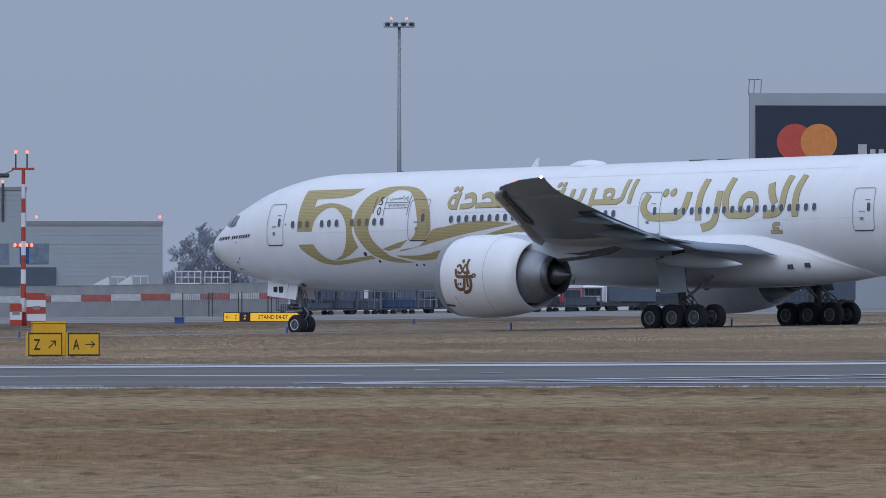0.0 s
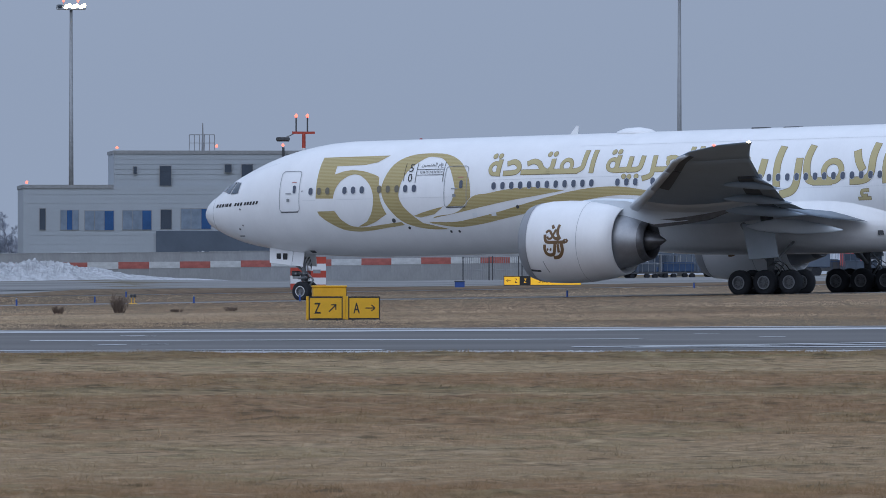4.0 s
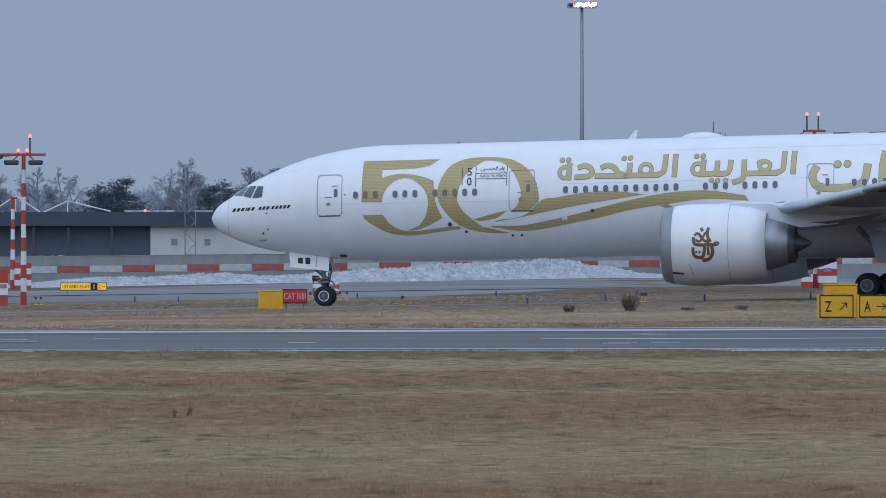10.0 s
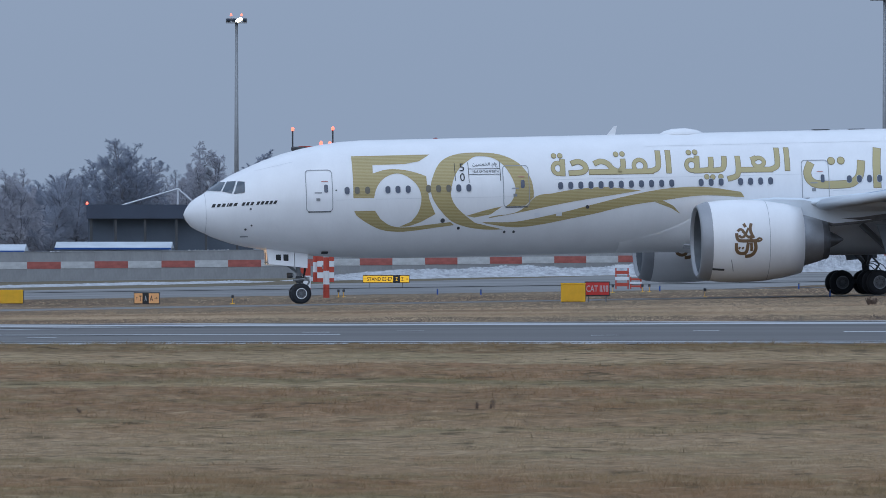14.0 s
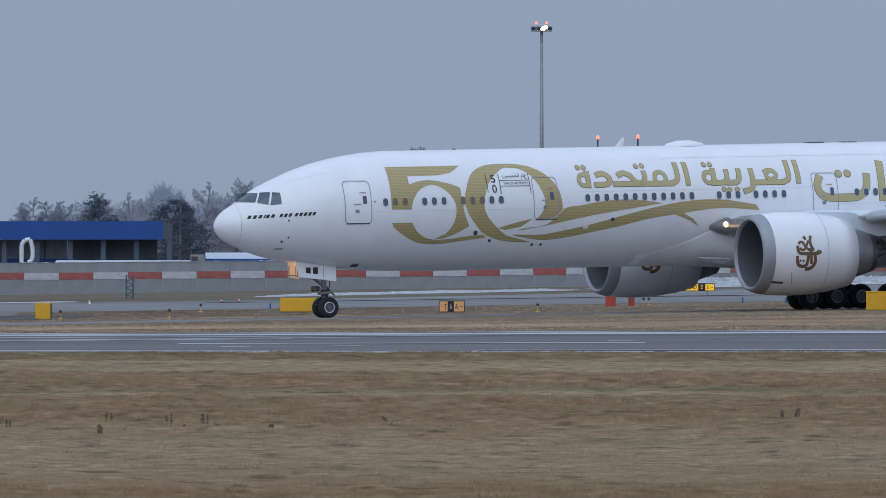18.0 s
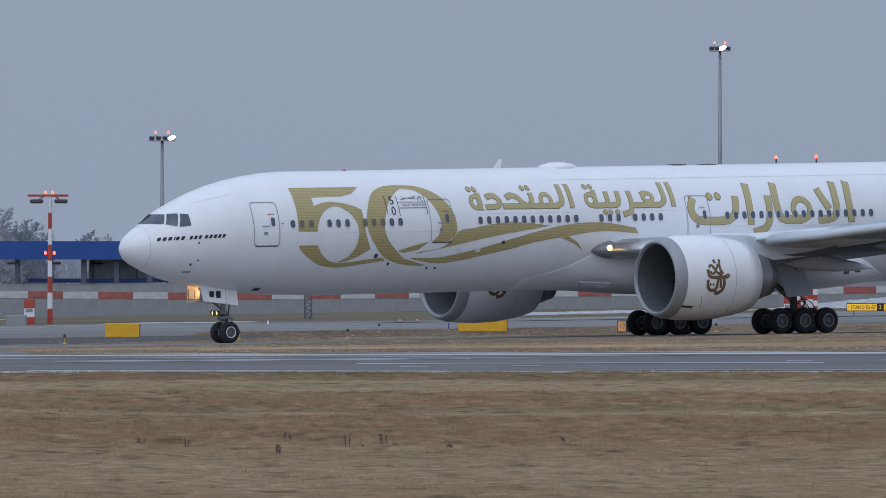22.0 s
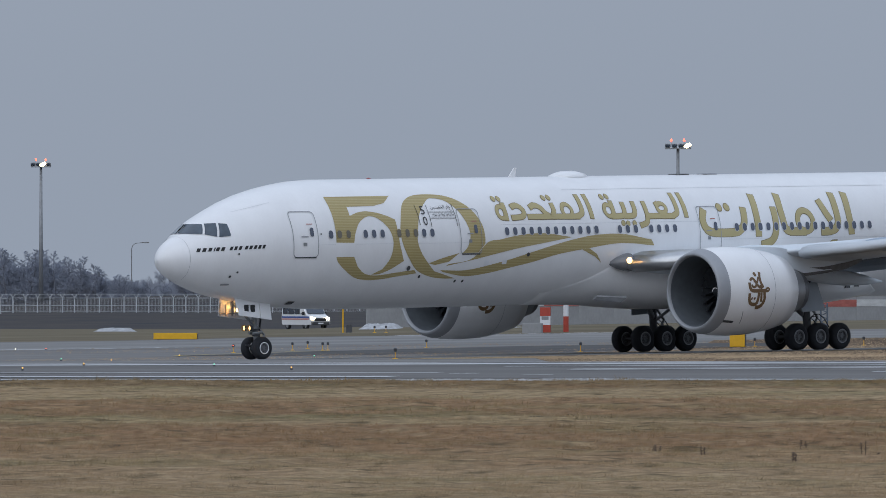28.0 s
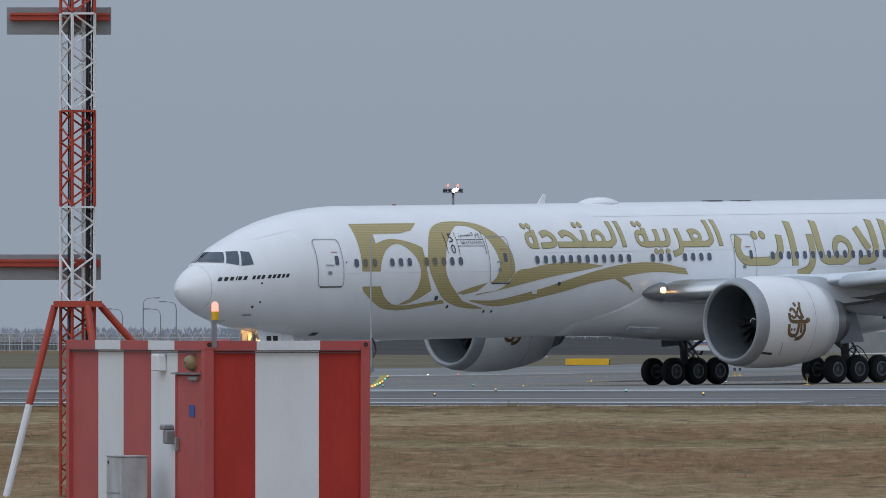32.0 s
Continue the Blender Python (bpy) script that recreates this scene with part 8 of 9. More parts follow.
# ---- trees ----
def limb(bm, twigs, p, d, ln, r, level, rng, droop):
    """A branch with side branches that leave it at an angle; the finest become twigs."""
    bend = (d + Vector((rng.gauss(0, 0.12), rng.gauss(0, 0.12), 0.10 - droop * 0.25 * level))).normalized()
    m = p + d * ln * 0.5
    q = m + bend * ln * 0.5
    if level < 2:
        tube(p, m, r, r * 0.8, 4, bm)
        tube(m, q, r * 0.8, r * 0.45, 4, bm)
    else:
        twigs.append((p, q, 0.016 if level == 2 else 0.0115))
    if level == 4:
        return
    kids = (7, 7, 7, 5)[level]
    for k in range(kids):
        u = 0.2 + 0.8 * (k + rng.random()) / kids
        start = p + d * ln * u if u < 0.5 else m + bend * ln * (u - 0.5)
        across = d.cross(Vector((rng.gauss(0, 1), rng.gauss(0, 1), rng.gauss(0, 1)))).normalized()
        a = radians(rng.uniform(25, 62))
        nd = (d * math.cos(a) + across * math.sin(a) + Vector((0, 0, 0.12 - droop * 0.3 * level))).normalized()
        limb(bm, twigs, start, nd, ln * rng.uniform(0.38, 0.6) * (1.2 - 0.55 * u), r * 0.5, level + 1, rng, droop)


def twig_mesh(twigs):
    vs, fs = [], []
    for a, b, w in twigs:
        n = len(vs)
        side = (b - a).cross(Vector((0.3, 1, 0.2))).normalized() * w
        vs += [a - side, a + side, b]
        fs.append((n, n + 1, n + 2))
    return vs, fs


def bare_tree(name, seed, mat, droop, spread, label, h=10.0):
    rng = random.Random(seed)
    t = thing(name, pose(0, -900, -40), label, "tree", "winter trees")
    bm, tw = bmesh.new(), []
    for k in range(1 if seed % 2 else 2):
        p = Vector((0.5 * k, 0, -0.3))
        dv = Vector((rng.uniform(-0.1, 0.1) + 0.12 * k, rng.uniform(-0.1, 0.1), 1)).normalized()
        for j in range(6):
            q = p + dv * h * 0.145
            tube(p, q, 0.14 * (1 - j * 0.14), 0.14 * (0.86 - j * 0.14), 6, bm)
            if j:
                for i in range(3):
                    a = rng.uniform(0, 6.28)
                    nd = Vector((math.cos(a) * spread, math.sin(a) * spread, 0.75)).normalized()
                    limb(bm, tw, p + (q - p) * rng.random(), nd, h * (0.34 - 0.035 * j) * rng.uniform(0.75, 1.1), 0.032, 0, rng, droop)
            p = q
            dv = (dv + Vector((rng.uniform(-0.12, 0.12), rng.uniform(-0.1, 0.1), 0.1))).normalized()
        limb(bm, tw, p, dv, h * 0.16, 0.05, 0, rng, droop)
    vs, fs = twig_mesh(tw)
    k = h / max(v.z for v in vs)
    bmesh.ops.scale(bm, verts=bm.verts[:], vec=(k, k, k))
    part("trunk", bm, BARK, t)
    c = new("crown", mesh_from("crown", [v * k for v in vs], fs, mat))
    c.parent = t
    return t


def pine_tree(seed, h=10.0):
    rng = random.Random(seed)
    t = thing("pine_tree", pose(0, -900, -40), "dark green pine tree with layered uneven boughs", "tree", "winter trees")
    bm = tube((0, 0, -0.3), (0.1, 0, h * 0.95), 0.16, 0.04, 7)
    vs, fs = [], []
    for k in range(46):
        u = 0.28 + 0.72 * k / 46
        a = rng.uniform(0, 6.28)
        ln = (2.6 * (1 - u) ** 0.6 + 0.5) * rng.uniform(0.6, 1.15)
        p = Vector((0.1 * u, 0, h * u * 0.95))
        q = p + Vector((math.cos(a) * ln, math.sin(a) * ln, rng.uniform(-0.2, 0.5)))
        tube(p, q, 0.035, 0.015, 4, bm)
        for j in range(60):
            c = p + (q - p) * rng.uniform(0.25, 1.08) + Vector((rng.gauss(0, 0.25), rng.gauss(0, 0.25), rng.gauss(0.08, 0.18)))
            d = Vector((rng.gauss(0, 1), rng.gauss(0, 1), rng.gauss(0.3, 0.7))).normalized() * rng.uniform(0.15, 0.34)
            s = d.cross(Vector((rng.gauss(0, 1), rng.gauss(0, 1), rng.gauss(0, 1)))).normalized() * 0.06
            n = len(vs)
            vs += [c - s, c + s, c + d]
            fs.append((n, n + 1, n + 2))
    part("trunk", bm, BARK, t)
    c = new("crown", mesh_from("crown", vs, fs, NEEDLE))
    c.parent = t
    return t


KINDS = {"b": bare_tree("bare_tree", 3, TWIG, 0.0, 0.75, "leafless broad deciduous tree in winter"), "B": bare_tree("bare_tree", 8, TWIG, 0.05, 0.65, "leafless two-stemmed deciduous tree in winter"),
         "w": bare_tree("birch_tree", 5, TWIGP, 0.5, 0.5, "leafless drooping pale birch in winter"), "W": bare_tree("birch_tree", 12, TWIGP, 0.4, 0.6, "leafless frosted two-stemmed birch, its colour paled for haze"), "p": pine_tree(4), "P": pine_tree(21), "s": pine_tree(33)}
GROVE = (("b", 4.28, 0.41, 1050), ("B", 4.42, 0.39, 1060), ("b", 4.2, 0.33, 1050), ("B", 4.6, 0.3, 1060), ("w", 0.94, 0.50, 1100), ("b", 0.80, 0.43, 1100), ("w", 1.05, 0.37, 1090), ("B", 0.7, 0.45, 1100), ("W", 0.88, 0.44, 1120), ("b", 1.49, 0.185, 1000), ("B", 1.56, 0.2, 1000), ("b", 1.68, 0.27, 1000), ("b", 1.4, 0.13, 1000),
         ("p", -0.79, 0.461, 1100), ("P", -0.605, 0.513, 1100), ("p", -0.68, 0.45, 1110), ("P", -0.12, 0.47, 1100), ("p", -0.06, 0.478, 1110), ("w", -0.447, 0.496, 1120), ("W", -0.271, 0.557, 1120), ("b", 0.063, 0.50, 1120), ("B", 0.22, 0.50, 1120), ("b", 0.38, 0.549, 1120), ("B", 0.52, 0.5, 1120), ("w", -0.95, 0.50, 1120), ("w", -0.35, 0.47, 1130), ("b", 0.3, 0.47, 1130),
         ("b", -2.5, 0.45, 1120), ("B", -2.308, 0.614, 1120), ("b", -2.2, 0.55, 1120), ("w", -1.962, 0.604, 1120), ("W", -1.82, 0.55, 1120), ("b", -1.635, 0.556, 1120), ("w", -1.5, 0.52, 1120), ("W", -1.3, 0.47, 1120), ("b", -1.1, 0.50, 1120), ("p", -1.62, 0.46, 1100), ("B", -2.65, 0.42, 1120), ("w", -2.1, 0.5, 1130), ("b", -2.4, 0.5, 1130),
         ("p", -4.261, 0.411, 1100), ("P", -3.802, 0.394, 1090), ("p", -3.74, 0.36, 1095), ("P", -3.87, 0.36, 1095), ("w", -3.657, 0.427, 1100), ("W", -3.495, 0.451, 1100), ("w", -3.38, 0.42, 1110), ("P", -3.25, 0.455, 1100), ("W", -3.1, 0.45, 1110), ("w", -2.95, 0.45, 1110), ("b", -2.8, 0.45, 1110), ("b", -4.65, 0.34, 1110), ("B", -4.48, 0.32, 1110), ("w", -4.08, 0.37, 1110), ("w", -3.98, 0.36, 1110), ("b", -4.36, 0.36, 1110),
         ("w", -5.854, 0.437, 1100), ("w", -5.95, 0.33, 1100), ("B", -5.74, 0.33, 1110), ("b", -5.4, 0.27, 1110), ("b", -5.2, 0.25, 1120), ("b", -6.08, 0.24, 1120), ("b", -6.3, 0.3, 1120),
         ("w", -7.55, 0.27, 1250), ("B", -7.42, 0.30, 1250), ("W", -7.30, 0.34, 1250), ("w", -7.167, 0.381, 1250), ("W", -7.04, 0.34, 1250), ("p", -7.10, 0.21, 1230), ("P", -6.88, 0.22, 1230), ("w", -6.76, 0.30, 1250), ("W", -6.62, 0.33, 1250), ("w", -6.48, 0.33, 1250), ("P", -6.66, 0.24, 1240), ("b", -7.7, 0.24, 1250), ("b", -6.95, 0.3, 1260), ("b", -7.85, 0.1, 1300), ("s", -6.693, 0.31, 1235),
         ("b", -8.78, 0.23, 1250), ("B", -8.65, 0.21, 1250), ("b", -8.52, 0.2, 1250), ("B", -8.4, 0.17, 1250), ("b", -8.27, 0.13, 1250), ("B", -8.15, 0.07, 1250), ("b", -7.95, 0.06, 1250), ("B", -7.72, 0.05, 1250), ("W", -9.57, 0.265, 1300), ("w", -9.65, 0.25, 1300), ("w", -9.49, 0.235, 1305), ("b", -9.43, 0.15, 1300), ("B", -9.2, 0.14, 1300), ("b", -9.05, 0.15, 1300), ("B", -8.9, 0.17, 1300), ("b", -9.3, 0.12, 1310), ("b", -10.2, -0.11, 1400), ("B", -10.55, -0.10, 1400), ("b", -10.9, -0.09, 1400), ("B", -11.1, -0.1, 1400))
rng = random.Random(11)
SCRUB = tuple(("bB"[k % 2], -9.45 + 0.062 * k, float(np.interp(-9.45 + 0.062 * k, (-9.5, -8.84, -8.5, -8.2, -7.7), (0.12, 0.16, 0.13, 0.05, -0.02))), 1255) for k in range(29))
for kd, az, el, d in GROVE + SCRUB:
    src = KINDS[kd]
    x, y, z = spot(az, d)
    k = (height(el, d) - z) / (9.4 if kd in "bBwW" else 10.3)
    if az < 4 and kd != "s":
        x2, y2, z2 = spot(az + rng.uniform(0.04, 0.09), d + 18)
        k2 = k * rng.uniform(0.72, 0.95)
        copy_thing(src, pose(x2, y2, z2 - 0.1, 0, 0, rng.uniform(0, 360)) @ Matrix.Diagonal((k2 * 1.3, k2 * 1.2, k2, 1)))
    copy_thing(src, pose(x, y, z - 0.1, 0, 0, rng.uniform(0, 360)) @ Matrix.Diagonal((k * (0.6 if kd == "s" else rng.uniform(1.15, 1.45)), k * 1.2, k, 1)))
for src in KINDS.values():
    for o in (*src.children, src):
        bpy.data.objects.remove(o)


def far_woods():
    rng = random.Random(5)
    vs, fs = [], []
    for k in range(42000):
        az = rng.uniform(-13, 5.2)
        d = rng.uniform(1300, 1420)
        lim = 0.10 + 0.06 * noise.noise(Vector((az * 3, 0, 1))) + (0.2 if -4.4 < az < 0.7 else 0.0) - (0.12 if az < -7.8 else 0)
        el = rng.uniform(-0.2, 1) * lim if az > -9.55 else -0.22 + 0.125 * rng.random() ** 1.2
        x = d * math.tan(radians(az))
        c = Vector((x, d, height(el, d)))
        dv = Vector((rng.gauss(0, 0.5), 0, rng.uniform(0.5, 1.4))) * (1.0 if az > -9.55 else 0.55)
        n = len(vs)
        w = rng.uniform(0.05, 0.16)
        vs += [c - Vector((w, 0, 0)), c + Vector((w, 0, 0)), c + dv]
        fs.append((n, n + 1, n + 2))
    for k in range(70000):
        az, d = rng.uniform(-4.7, 0.9), rng.uniform(1135, 1175)
        lim = 0.33 + 0.13 * noise.noise(Vector((az * 5, 0, 8))) + 0.07 * noise.noise(Vector((az * 17, 0, 8)))
        lim *= float(np.interp(az, (-4.7, -4.3, -3.9, 0.5, 0.9), (0.55, 0.7, 1.0, 1.0, 0.3)))
        el = -0.1 + (lim + 0.1) * rng.random() ** 0.8
        c = Vector((d * math.tan(radians(az)), d, height(el, d)))
        dv = Vector((rng.gauss(0, 0.5), 0, rng.uniform(0.5, 1.5)))
        n, w = len(vs), rng.uniform(0.025, 0.08)
        vs += [c - Vector((w, 0, 0)), c + Vector((w, 0, 0)), c + dv]
        fs.append((n, n + 1, n + 2))
    for k in range(9000):
        az, d = rng.uniform(-9.9, -7.75), rng.uniform(1260, 1300)
        lim = float(np.interp(az, (-9.9, -9.7, -9.5, -9.3, -8.84, -8.5, -8.2, -7.9, -7.75), (-0.14, -0.12, -0.02, 0.06, 0.10, 0.07, 0.0, -0.03, -0.06))) + 0.05 * noise.noise(Vector((az * 9, 0, 3)))
        el = -0.16 + (lim + 0.16) * rng.random() ** 1.15
        c = Vector((d * math.tan(radians(az)), d, height(el, d)))
        dv = Vector((rng.gauss(0, 0.9), 0, rng.uniform(0.4, 1.6)))
        n, w = len(vs), rng.uniform(0.025, 0.075)
        vs += [c - Vector((w, 0, 0)), c + Vector((w, 0, 0)), c + dv]
        fs.append((n, n + 1, n + 2))
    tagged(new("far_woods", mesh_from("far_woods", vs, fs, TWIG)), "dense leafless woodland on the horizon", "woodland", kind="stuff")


far_woods()


# ---- grass tufts, weeds and bushes ----
def tuft_field(name, y0, y1, az0, az1, n, tall, seed, mat, skip=None, blades=3, slim=1.0):
    """Tufts of upright blades over a stretch of ground; tall gives their height for arrays of places."""
    rng = np.random.RandomState(seed)
    y = 1 / (1 / y1 + (1 / y0 - 1 / y1) * rng.rand(n))
    x = y * np.tan(np.radians(az0 + (az1 - az0) * rng.rand(n)))
    if skip is not None:
        keep = ~skip(x, y)
        x, y = x[keep], y[keep]
        n = len(x)
    clump = noise_field(x * 7.3, y * 5.1) * noise_field(x * 1.1 + 5, y * 0.9) * 1.5
    h = tall(x, y) * (0.55 + 1.5 * clump) * (0.5 + 0.7 * rng.rand(n))
    z = np.interp(y, LY, LA) + np.interp(y, LY, LB) * np.clip(x, -115, 115) + ZC
    if y1 < 205:
        z += tussocks(x, y) * 0.9
    vs = np.zeros((n, blades, 3, 3))
    for k in range(blades):
        lean = rng.randn(n) * 0.9
        w = slim * (0.005 + 0.006 * rng.rand(n)) * y / 150
        ox, oy = rng.randn(n) * (h * 0.6 + 0.02), rng.randn(n) * 0.25
        hh = h * (0.55 + 0.6 * rng.rand(n))
        vs[:, k, 0] = np.stack([x + ox - w, y + oy, z - 0.01], 1)
        vs[:, k, 1] = np.stack([x + ox + w, y + oy, z - 0.01], 1)
        vs[:, k, 2] = np.stack([x + ox + lean * hh, y + oy + 0.3 * hh, z + hh], 1)
    v = vs.reshape(-1, 3)
    me = bpy.data.meshes.new(name)
    f = len(v) // 3
    me.vertices.add(len(v))
    me.loops.add(len(v))
    me.polygons.add(f)
    me.vertices.foreach_set("co", v.astype(np.float32).ravel())
    me.loops.foreach_set("vertex_index", np.arange(len(v), dtype=np.int32))
    me.polygons.foreach_set("loop_start", np.arange(0, len(v), 3, dtype=np.int32))
    me.update(calc_edges=True)
    # blades are lit like the sward that they stand in
    me.shade_smooth()
    me.normals_split_custom_set_from_vertices(np.tile(np.array([[0.0, -0.35, 0.937]]), (len(v), 1)))
    me.materials.append(mat)
    tagged(new(name, me), "dry tan grass tufts", "grass", kind="stuff")


def noise_field(u, v):
    out = np.zeros_like(u)
    for k, (a, b) in enumerate(((1.0, 0.3), (-0.6, 1.1), (1.7, -1.3), (0.4, 2.3), (2.9, 0.7))):
        out += np.sin(a * u + b * v + 1.7 * k + 1.3 * np.sin(0.7 * b * u - 0.9 * a * v)) / (1 + 0.4 * k)
    return np.clip(0.5 + 0.22 * out, 0, 1)


def make_sward():
    """The near grass as a sheet of soft lumps."""
    az = np.radians(np.linspace(-13.2, 9.2, 340))
    ys = 1 / np.linspace(1 / 103.0, 1 / 204.6, 440)
    yy, aa = np.meshgrid(ys, az, indexing="ij")
    xx = yy * np.tan(aa)
    zz = np.interp(yy, LY, LA) + np.interp(yy, LY, LB) * np.clip(xx, -115, 115) + ZC + 0.012 + tussocks(xx, yy) * np.clip((204.6 - yy) * 1.2, 0.1, 1)
    n = len(az)
    v = np.stack([xx, yy, zz], -1).reshape(-1, 3)
    k = (np.arange(len(ys) - 1)[:, None] * n + np.arange(n - 1)[None]).ravel()
    me = bpy.data.meshes.new("sward")
    me.from_pydata(v.tolist(), [], np.stack([k, k + 1, k + n + 1, k + n], 1).tolist())
    me.materials.append(GRASS)
    me.shade_smooth()
    tagged(new("sward", me), "lumpy dormant winter grass in mown swathes", "grass", kind="stuff")


make_sward()


def verge_height(x, y):
    return np.interp(y, [272, 300, 420, 470, 640], [0.035, 0.055, 0.055, 0.04, 0.05])


def verge_blades():
    m = grass_material("verge_grass_blades", (0.27, 0.185, 0.116), (0.365, 0.258, 0.162), (0.45, 0.334, 0.215), (0.325, 0.254, 0.162), (1.3, 0.3, 1), (1.6, 0.3, 1), (0.5, 0.3, 1))
    return m


tuft_field("near_grass", 104, 204.4, -13, 9, 215000, lambda x, y: 0.016 + 0.52 * swathe_height(x, y), 1, BLADES, None, 4, 0.8)
def on_taxiway(x, y):
    hit = np.zeros(len(x), bool)
    for (ax, ay), (bx, by) in zip(TAXIWAY, TAXIWAY[1:]):
        u = np.clip(((x - ax) * (bx - ax) + (y - ay) * (by - ay)) / ((bx - ax) ** 2 + (by - ay) ** 2), 0, 1)
        hit |= np.hypot(x - ax - u * (bx - ax), y - ay - u * (by - ay)) < 10.5
    return hit


on_junction = lambda x, y: on_taxiway(x, y) | (x < np.interp(y, [272, 330, 400, 450, 520, 600], [-27, -34, -48, -66, -85, -40])) & (y < 600)
VBLADE = verge_blades()
tuft_field("verge_grass", 272.5, 500, -10, 9, 170000, verge_height, 2, VBLADE, on_junction, 3, 0.55)
tuft_field("far_grass", 500, 640, -10, 9, 34000, verge_height, 3, VBLADE, on_junction, 3, 0.55)
tuft_field("runway_edge_grass", 203.2, 205.3, -13, 9, 9000, lambda x, y: 0.05 + 0 * x, 4, BLADES, None, 4)


def bush(az, d, h, w, seed):
    x, y, z = spot(az, d)
    t = thing("dry_bush", pose(x, y, z), "leafless brown bush on the grass", "bush", "dry bushes")
    rng = random.Random(seed)
    b = bmesh.new()
    for k in range(46):
        a, r = rng.uniform(0, 6.28), rng.random() ** 0.6 * w
        p = Vector((r * 0.4 * math.cos(a), r * 0.4 * math.sin(a), -0.05))
        q = Vector((r * math.cos(a), r * math.sin(a), h * rng.uniform(0.45, 1)))
        tube(p, q, 0.018, 0.006, 3, b)
        for j in range(5):
            s = p + (q - p) * rng.uniform(0.3, 0.95)
            tube(s, s + Vector((rng.gauss(0, 0.12), rng.gauss(0, 0.12), rng.uniform(0.05, 0.3))) * h, 0.011, 0.005, 3, b)
    tagged(part("branchwork", b, SHRUB, t), kind="stuff")


for k, (az, d, h, w) in enumerate(((2.293, 400, 0.75, 0.42), (1.94, 400, 0.32, 0.35), (2.93, 400, 0.2, 0.3), (2.62, 400, 0.16, 0.3))):
    bush(az, d, h, w, k)


def weed(az, d, h, seed):
    x, y, z = spot(az, d)
    t = thing("dry_weed", pose(x, y, z), "dark dry standing weed with a seed head", "weed", "dry weeds")
    rng = random.Random(seed)
    for k in range(2 + seed % 2):
        p = Vector((rng.gauss(0, 0.035), rng.gauss(0, 0.03), -0.02))
        q = p + Vector((rng.gauss(0, 0.02), 0, h * rng.uniform(0.65, 1)))
        st = part("stem", tube(p, q, 0.005, 0.003, 4), WEED, t)
        b = bmesh.new()
        for j in range(34):
            c = p + (q - p) * (0.35 + 0.65 * rng.random()) + Vector((rng.gauss(0, 0.012), rng.gauss(0, 0.012), 0))
            tube(c, c + Vector((rng.gauss(0, 0.012), rng.gauss(0, 0.01), rng.uniform(0.008, 0.025))), 0.005, 0.002, 3, b)
        part("seed_head", b, SHRUB, st)


for k, (az, d, h) in enumerate(((-4.2, 159, 0.24), (-4.27, 153.7, 0.2), (-3.88, 157.3, 0.28), (-3.66, 157.5, 0.27), (-4.116, 154.8, 0.12), (-3.58, 157, 0.12), (-3.775, 157, 0.1), (-3.28, 156, 0.16), (-0.34, 161, 0.24), (-0.25, 161.5, 0.22), (-4.78, 156, 0.22), (-5.06, 158, 0.18), (-2.6, 160, 0.14))):
    weed(az, d, h, k)


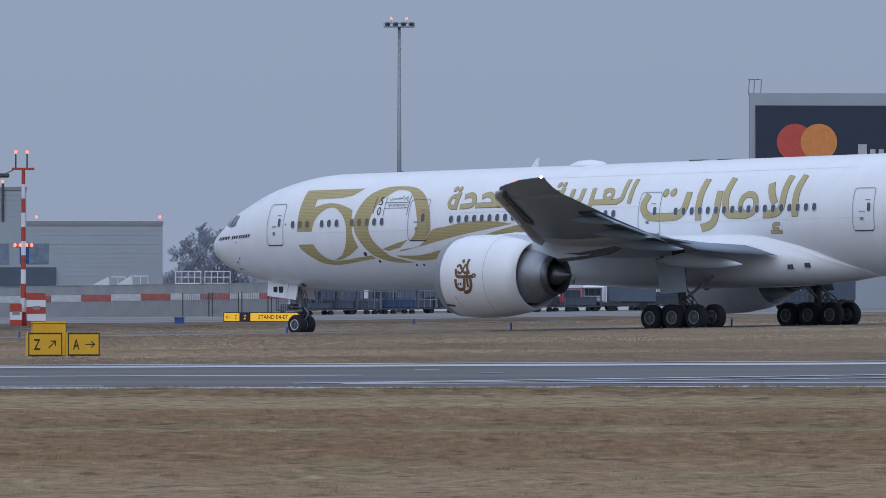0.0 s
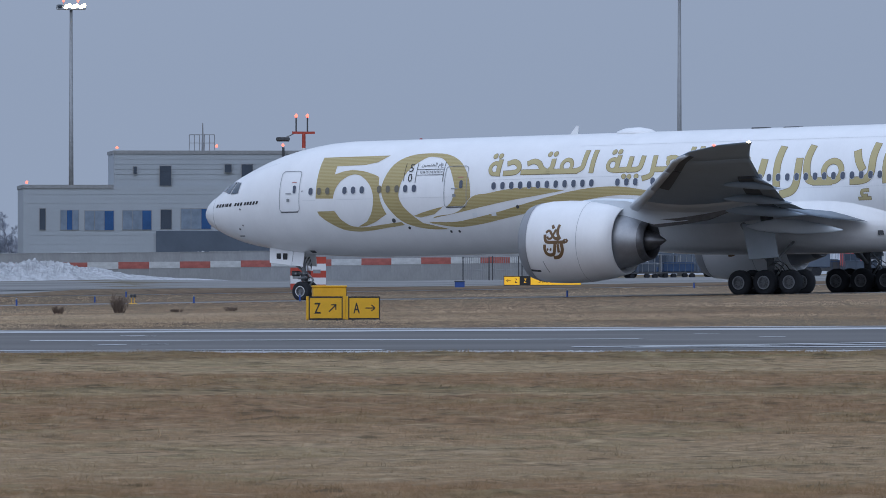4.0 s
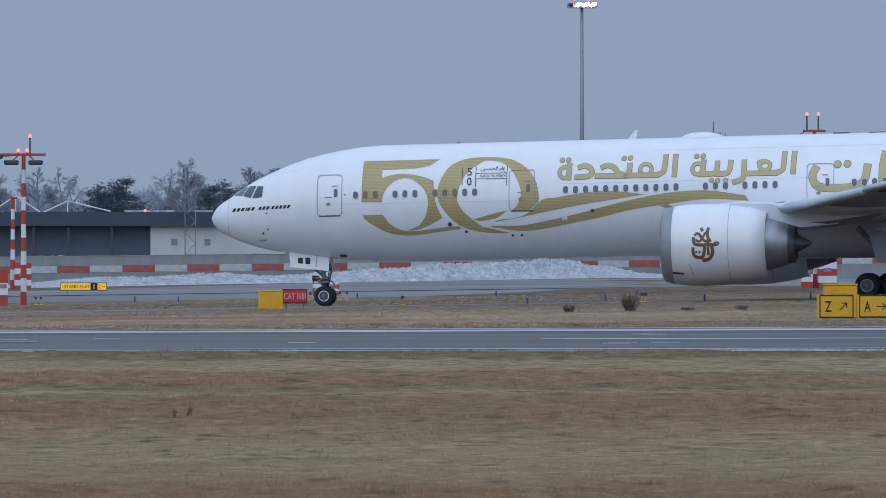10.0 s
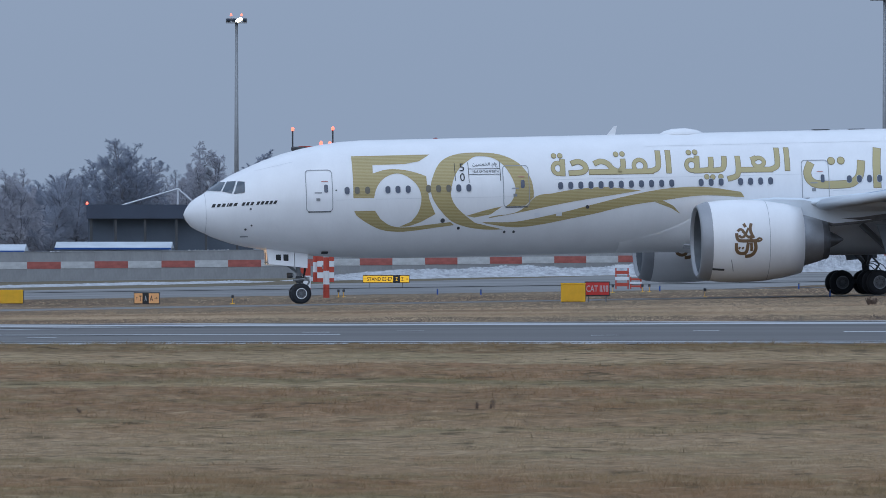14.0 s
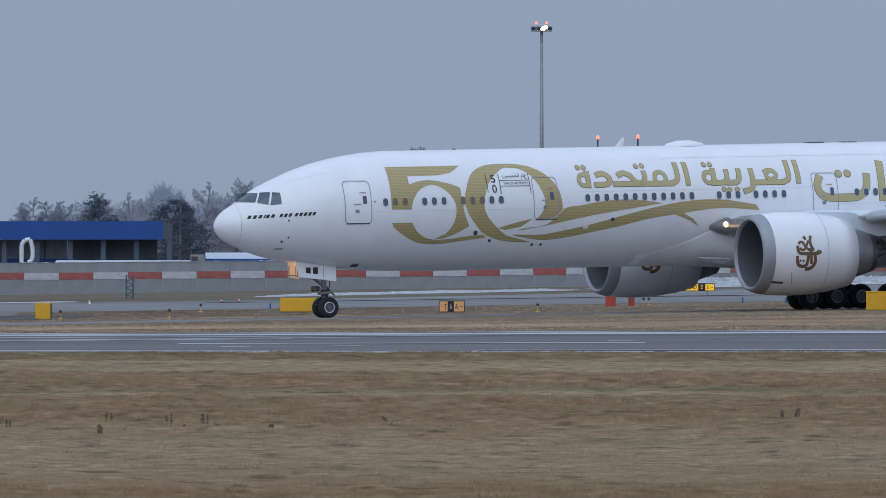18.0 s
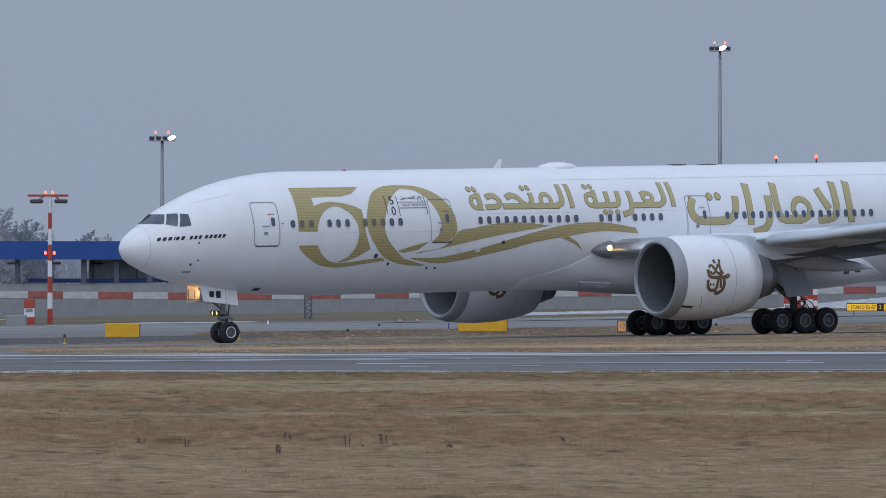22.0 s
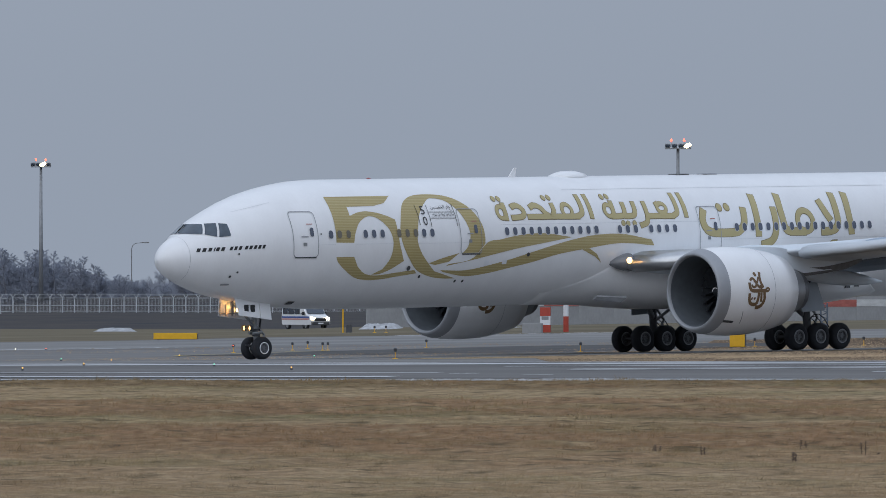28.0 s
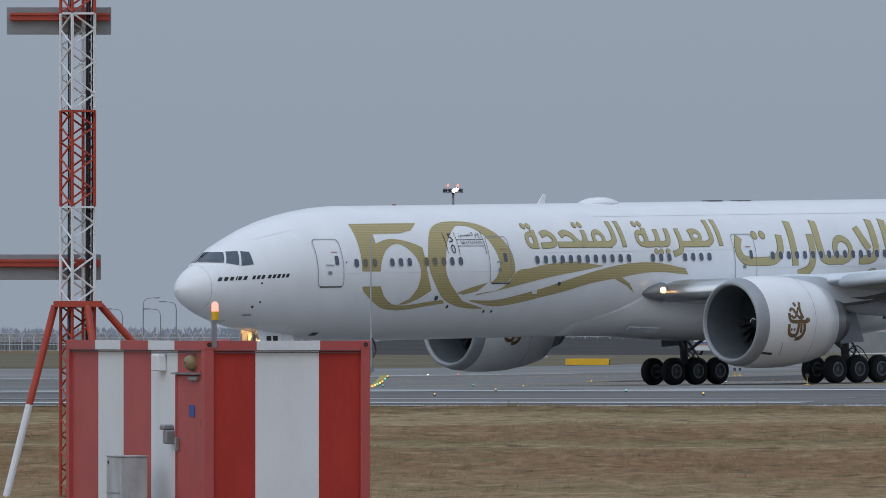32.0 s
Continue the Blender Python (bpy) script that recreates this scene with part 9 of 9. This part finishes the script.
# ---- movement ----
TAXI = [
    (0.0, 42.04, 535.52, -46.99, -0.108),
    (0.5, 40.31, 536.22, -45.81, -0.098),
    (1.0, 38.54, 536.79, -44.45, -0.088),
    (1.5, 36.70, 537.21, -42.91, -0.074),
    (2.0, 34.78, 537.53, -41.28, -0.060),
    (2.5, 32.81, 537.77, -39.56, -0.049),
    (3.0, 30.81, 537.92, -37.76, -0.032),
    (3.5, 28.69, 537.94, -35.77, -0.034),
    (5.5, 19.93, 537.45, -27.55, -0.005),
    (6.0, 17.69, 537.09, -25.47, 0.005),
    (6.5, 15.40, 536.67, -23.38, 0.012),
    (7.0, 13.10, 536.25, -21.37, 0.008),
    (7.5, 10.80, 535.83, -19.48, 0.021),
    (8.0, 8.51, 535.39, -17.67, 0.031),
    (8.5, 6.20, 534.85, -15.79, 0.034),
    (9.0, 3.88, 534.18, -13.82, 0.034),
    (9.5, 1.54, 533.40, -11.78, 0.036),
    (10.0, -0.81, 532.52, -9.71, 0.042),
    (10.5, -3.18, 531.54, -7.59, 0.056),
    (11.0, -5.48, 530.42, -5.41, 0.072),
    (11.5, -7.76, 529.18, -3.16, 0.086),
    (12.0, -9.97, 527.82, -0.88, 0.091),
    (12.5, -12.11, 526.35, 1.45, 0.078),
    (13.0, -14.20, 524.79, 3.78, 0.073),
    (13.5, -16.19, 523.14, 6.12, 0.077),
    (14.0, -18.13, 521.41, 8.47, 0.070),
    (14.5, -20.00, 519.62, 10.78, 0.063),
    (15.0, -21.81, 517.81, 13.04, 0.058),
    (15.5, -23.57, 516.00, 15.19, 0.052),
    (17.5, -30.15, 509.18, 23.43, 0.027),
    (18.0, -31.69, 507.17, 25.42, 0.024),
    (18.5, -33.23, 505.09, 27.39, 0.022),
    (19.0, -34.73, 502.98, 29.30, 0.014),
    (19.5, -36.20, 500.91, 31.04, 0.012),
    (20.0, -37.71, 498.88, 32.63, 0.013),
    (20.5, -39.23, 496.86, 34.06, 0.015),
    (21.0, -40.86, 494.86, 35.33, 0.017),
    (21.5, -42.53, 492.85, 36.52, 0.023),
    (22.0, -44.16, 490.80, 37.66, 0.021),
    (22.5, -45.80, 488.71, 38.80, 0.027),
    (23.0, -47.46, 486.58, 39.88, 0.033),
    (23.5, -49.10, 484.42, 40.91, 0.032),
    (24.0, -50.76, 482.22, 41.94, 0.028),
    (24.5, -52.39, 479.95, 42.98, 0.030),
    (25.0, -54.03, 477.66, 43.99, 0.022),
    (25.5, -55.66, 475.38, 44.89, 0.008),
    (27.5, -62.65, 466.87, 47.89, 0.040),
    (28.0, -64.44, 464.51, 48.48, 0.048),
    (28.5, -66.29, 462.10, 48.97, 0.047),
    (29.0, -68.17, 459.68, 49.38, 0.043),
    (29.5, -70.03, 457.24, 49.77, 0.034),
    (30.0, -71.87, 454.77, 50.12, 0.032),
    (30.5, -73.79, 452.25, 50.46, 0.035),
    (31.0, -75.72, 449.65, 50.80, 0.038),
    (31.5, -77.67, 447.02, 51.11, 0.032),
    (32.0, -79.59, 444.35, 51.41, 0.034),
]


def motions():
    gx, gy = 0.015757, -0.001835
    rows = []
    for t, x, y, psi, dz in TAXI:
        z = ZC - 2.346 + dz + gx * x + gy * (y - 400)
        rows.append((t, pose(x, y, z, math.degrees(gy), -math.degrees(gx), 0) @ pose(0, 0, 0, 0, 0, psi)))
    walk(AIRLINER, rows)
    ts = [r[0] for r in TAXI]
    X, Y, P = (np.array([r[k] for r in TAXI]) for k in (1, 2, 3))
    fine = np.arange(0, 32.0001, 4 / 30)
    fine[-1] = 32.0
    fx, fy, fp = np.interp(fine, ts, X), np.interp(fine, ts, Y), np.radians(np.interp(fine, ts, P))
    for ob, r, lx, ly in WHEELS:
        wx, wy = fx + lx * np.cos(fp) - ly * np.sin(fp), fy + lx * np.sin(fp) + ly * np.cos(fp)
        dist = np.concatenate([[0], np.cumsum(np.hypot(np.diff(wx), np.diff(wy)))])
        walk(ob, [(float(t), Matrix.LocRotScale((lx, ly, r), Euler((0, -float(a), 0)), None)) for t, a in zip(fine, dist / r)])


motions()
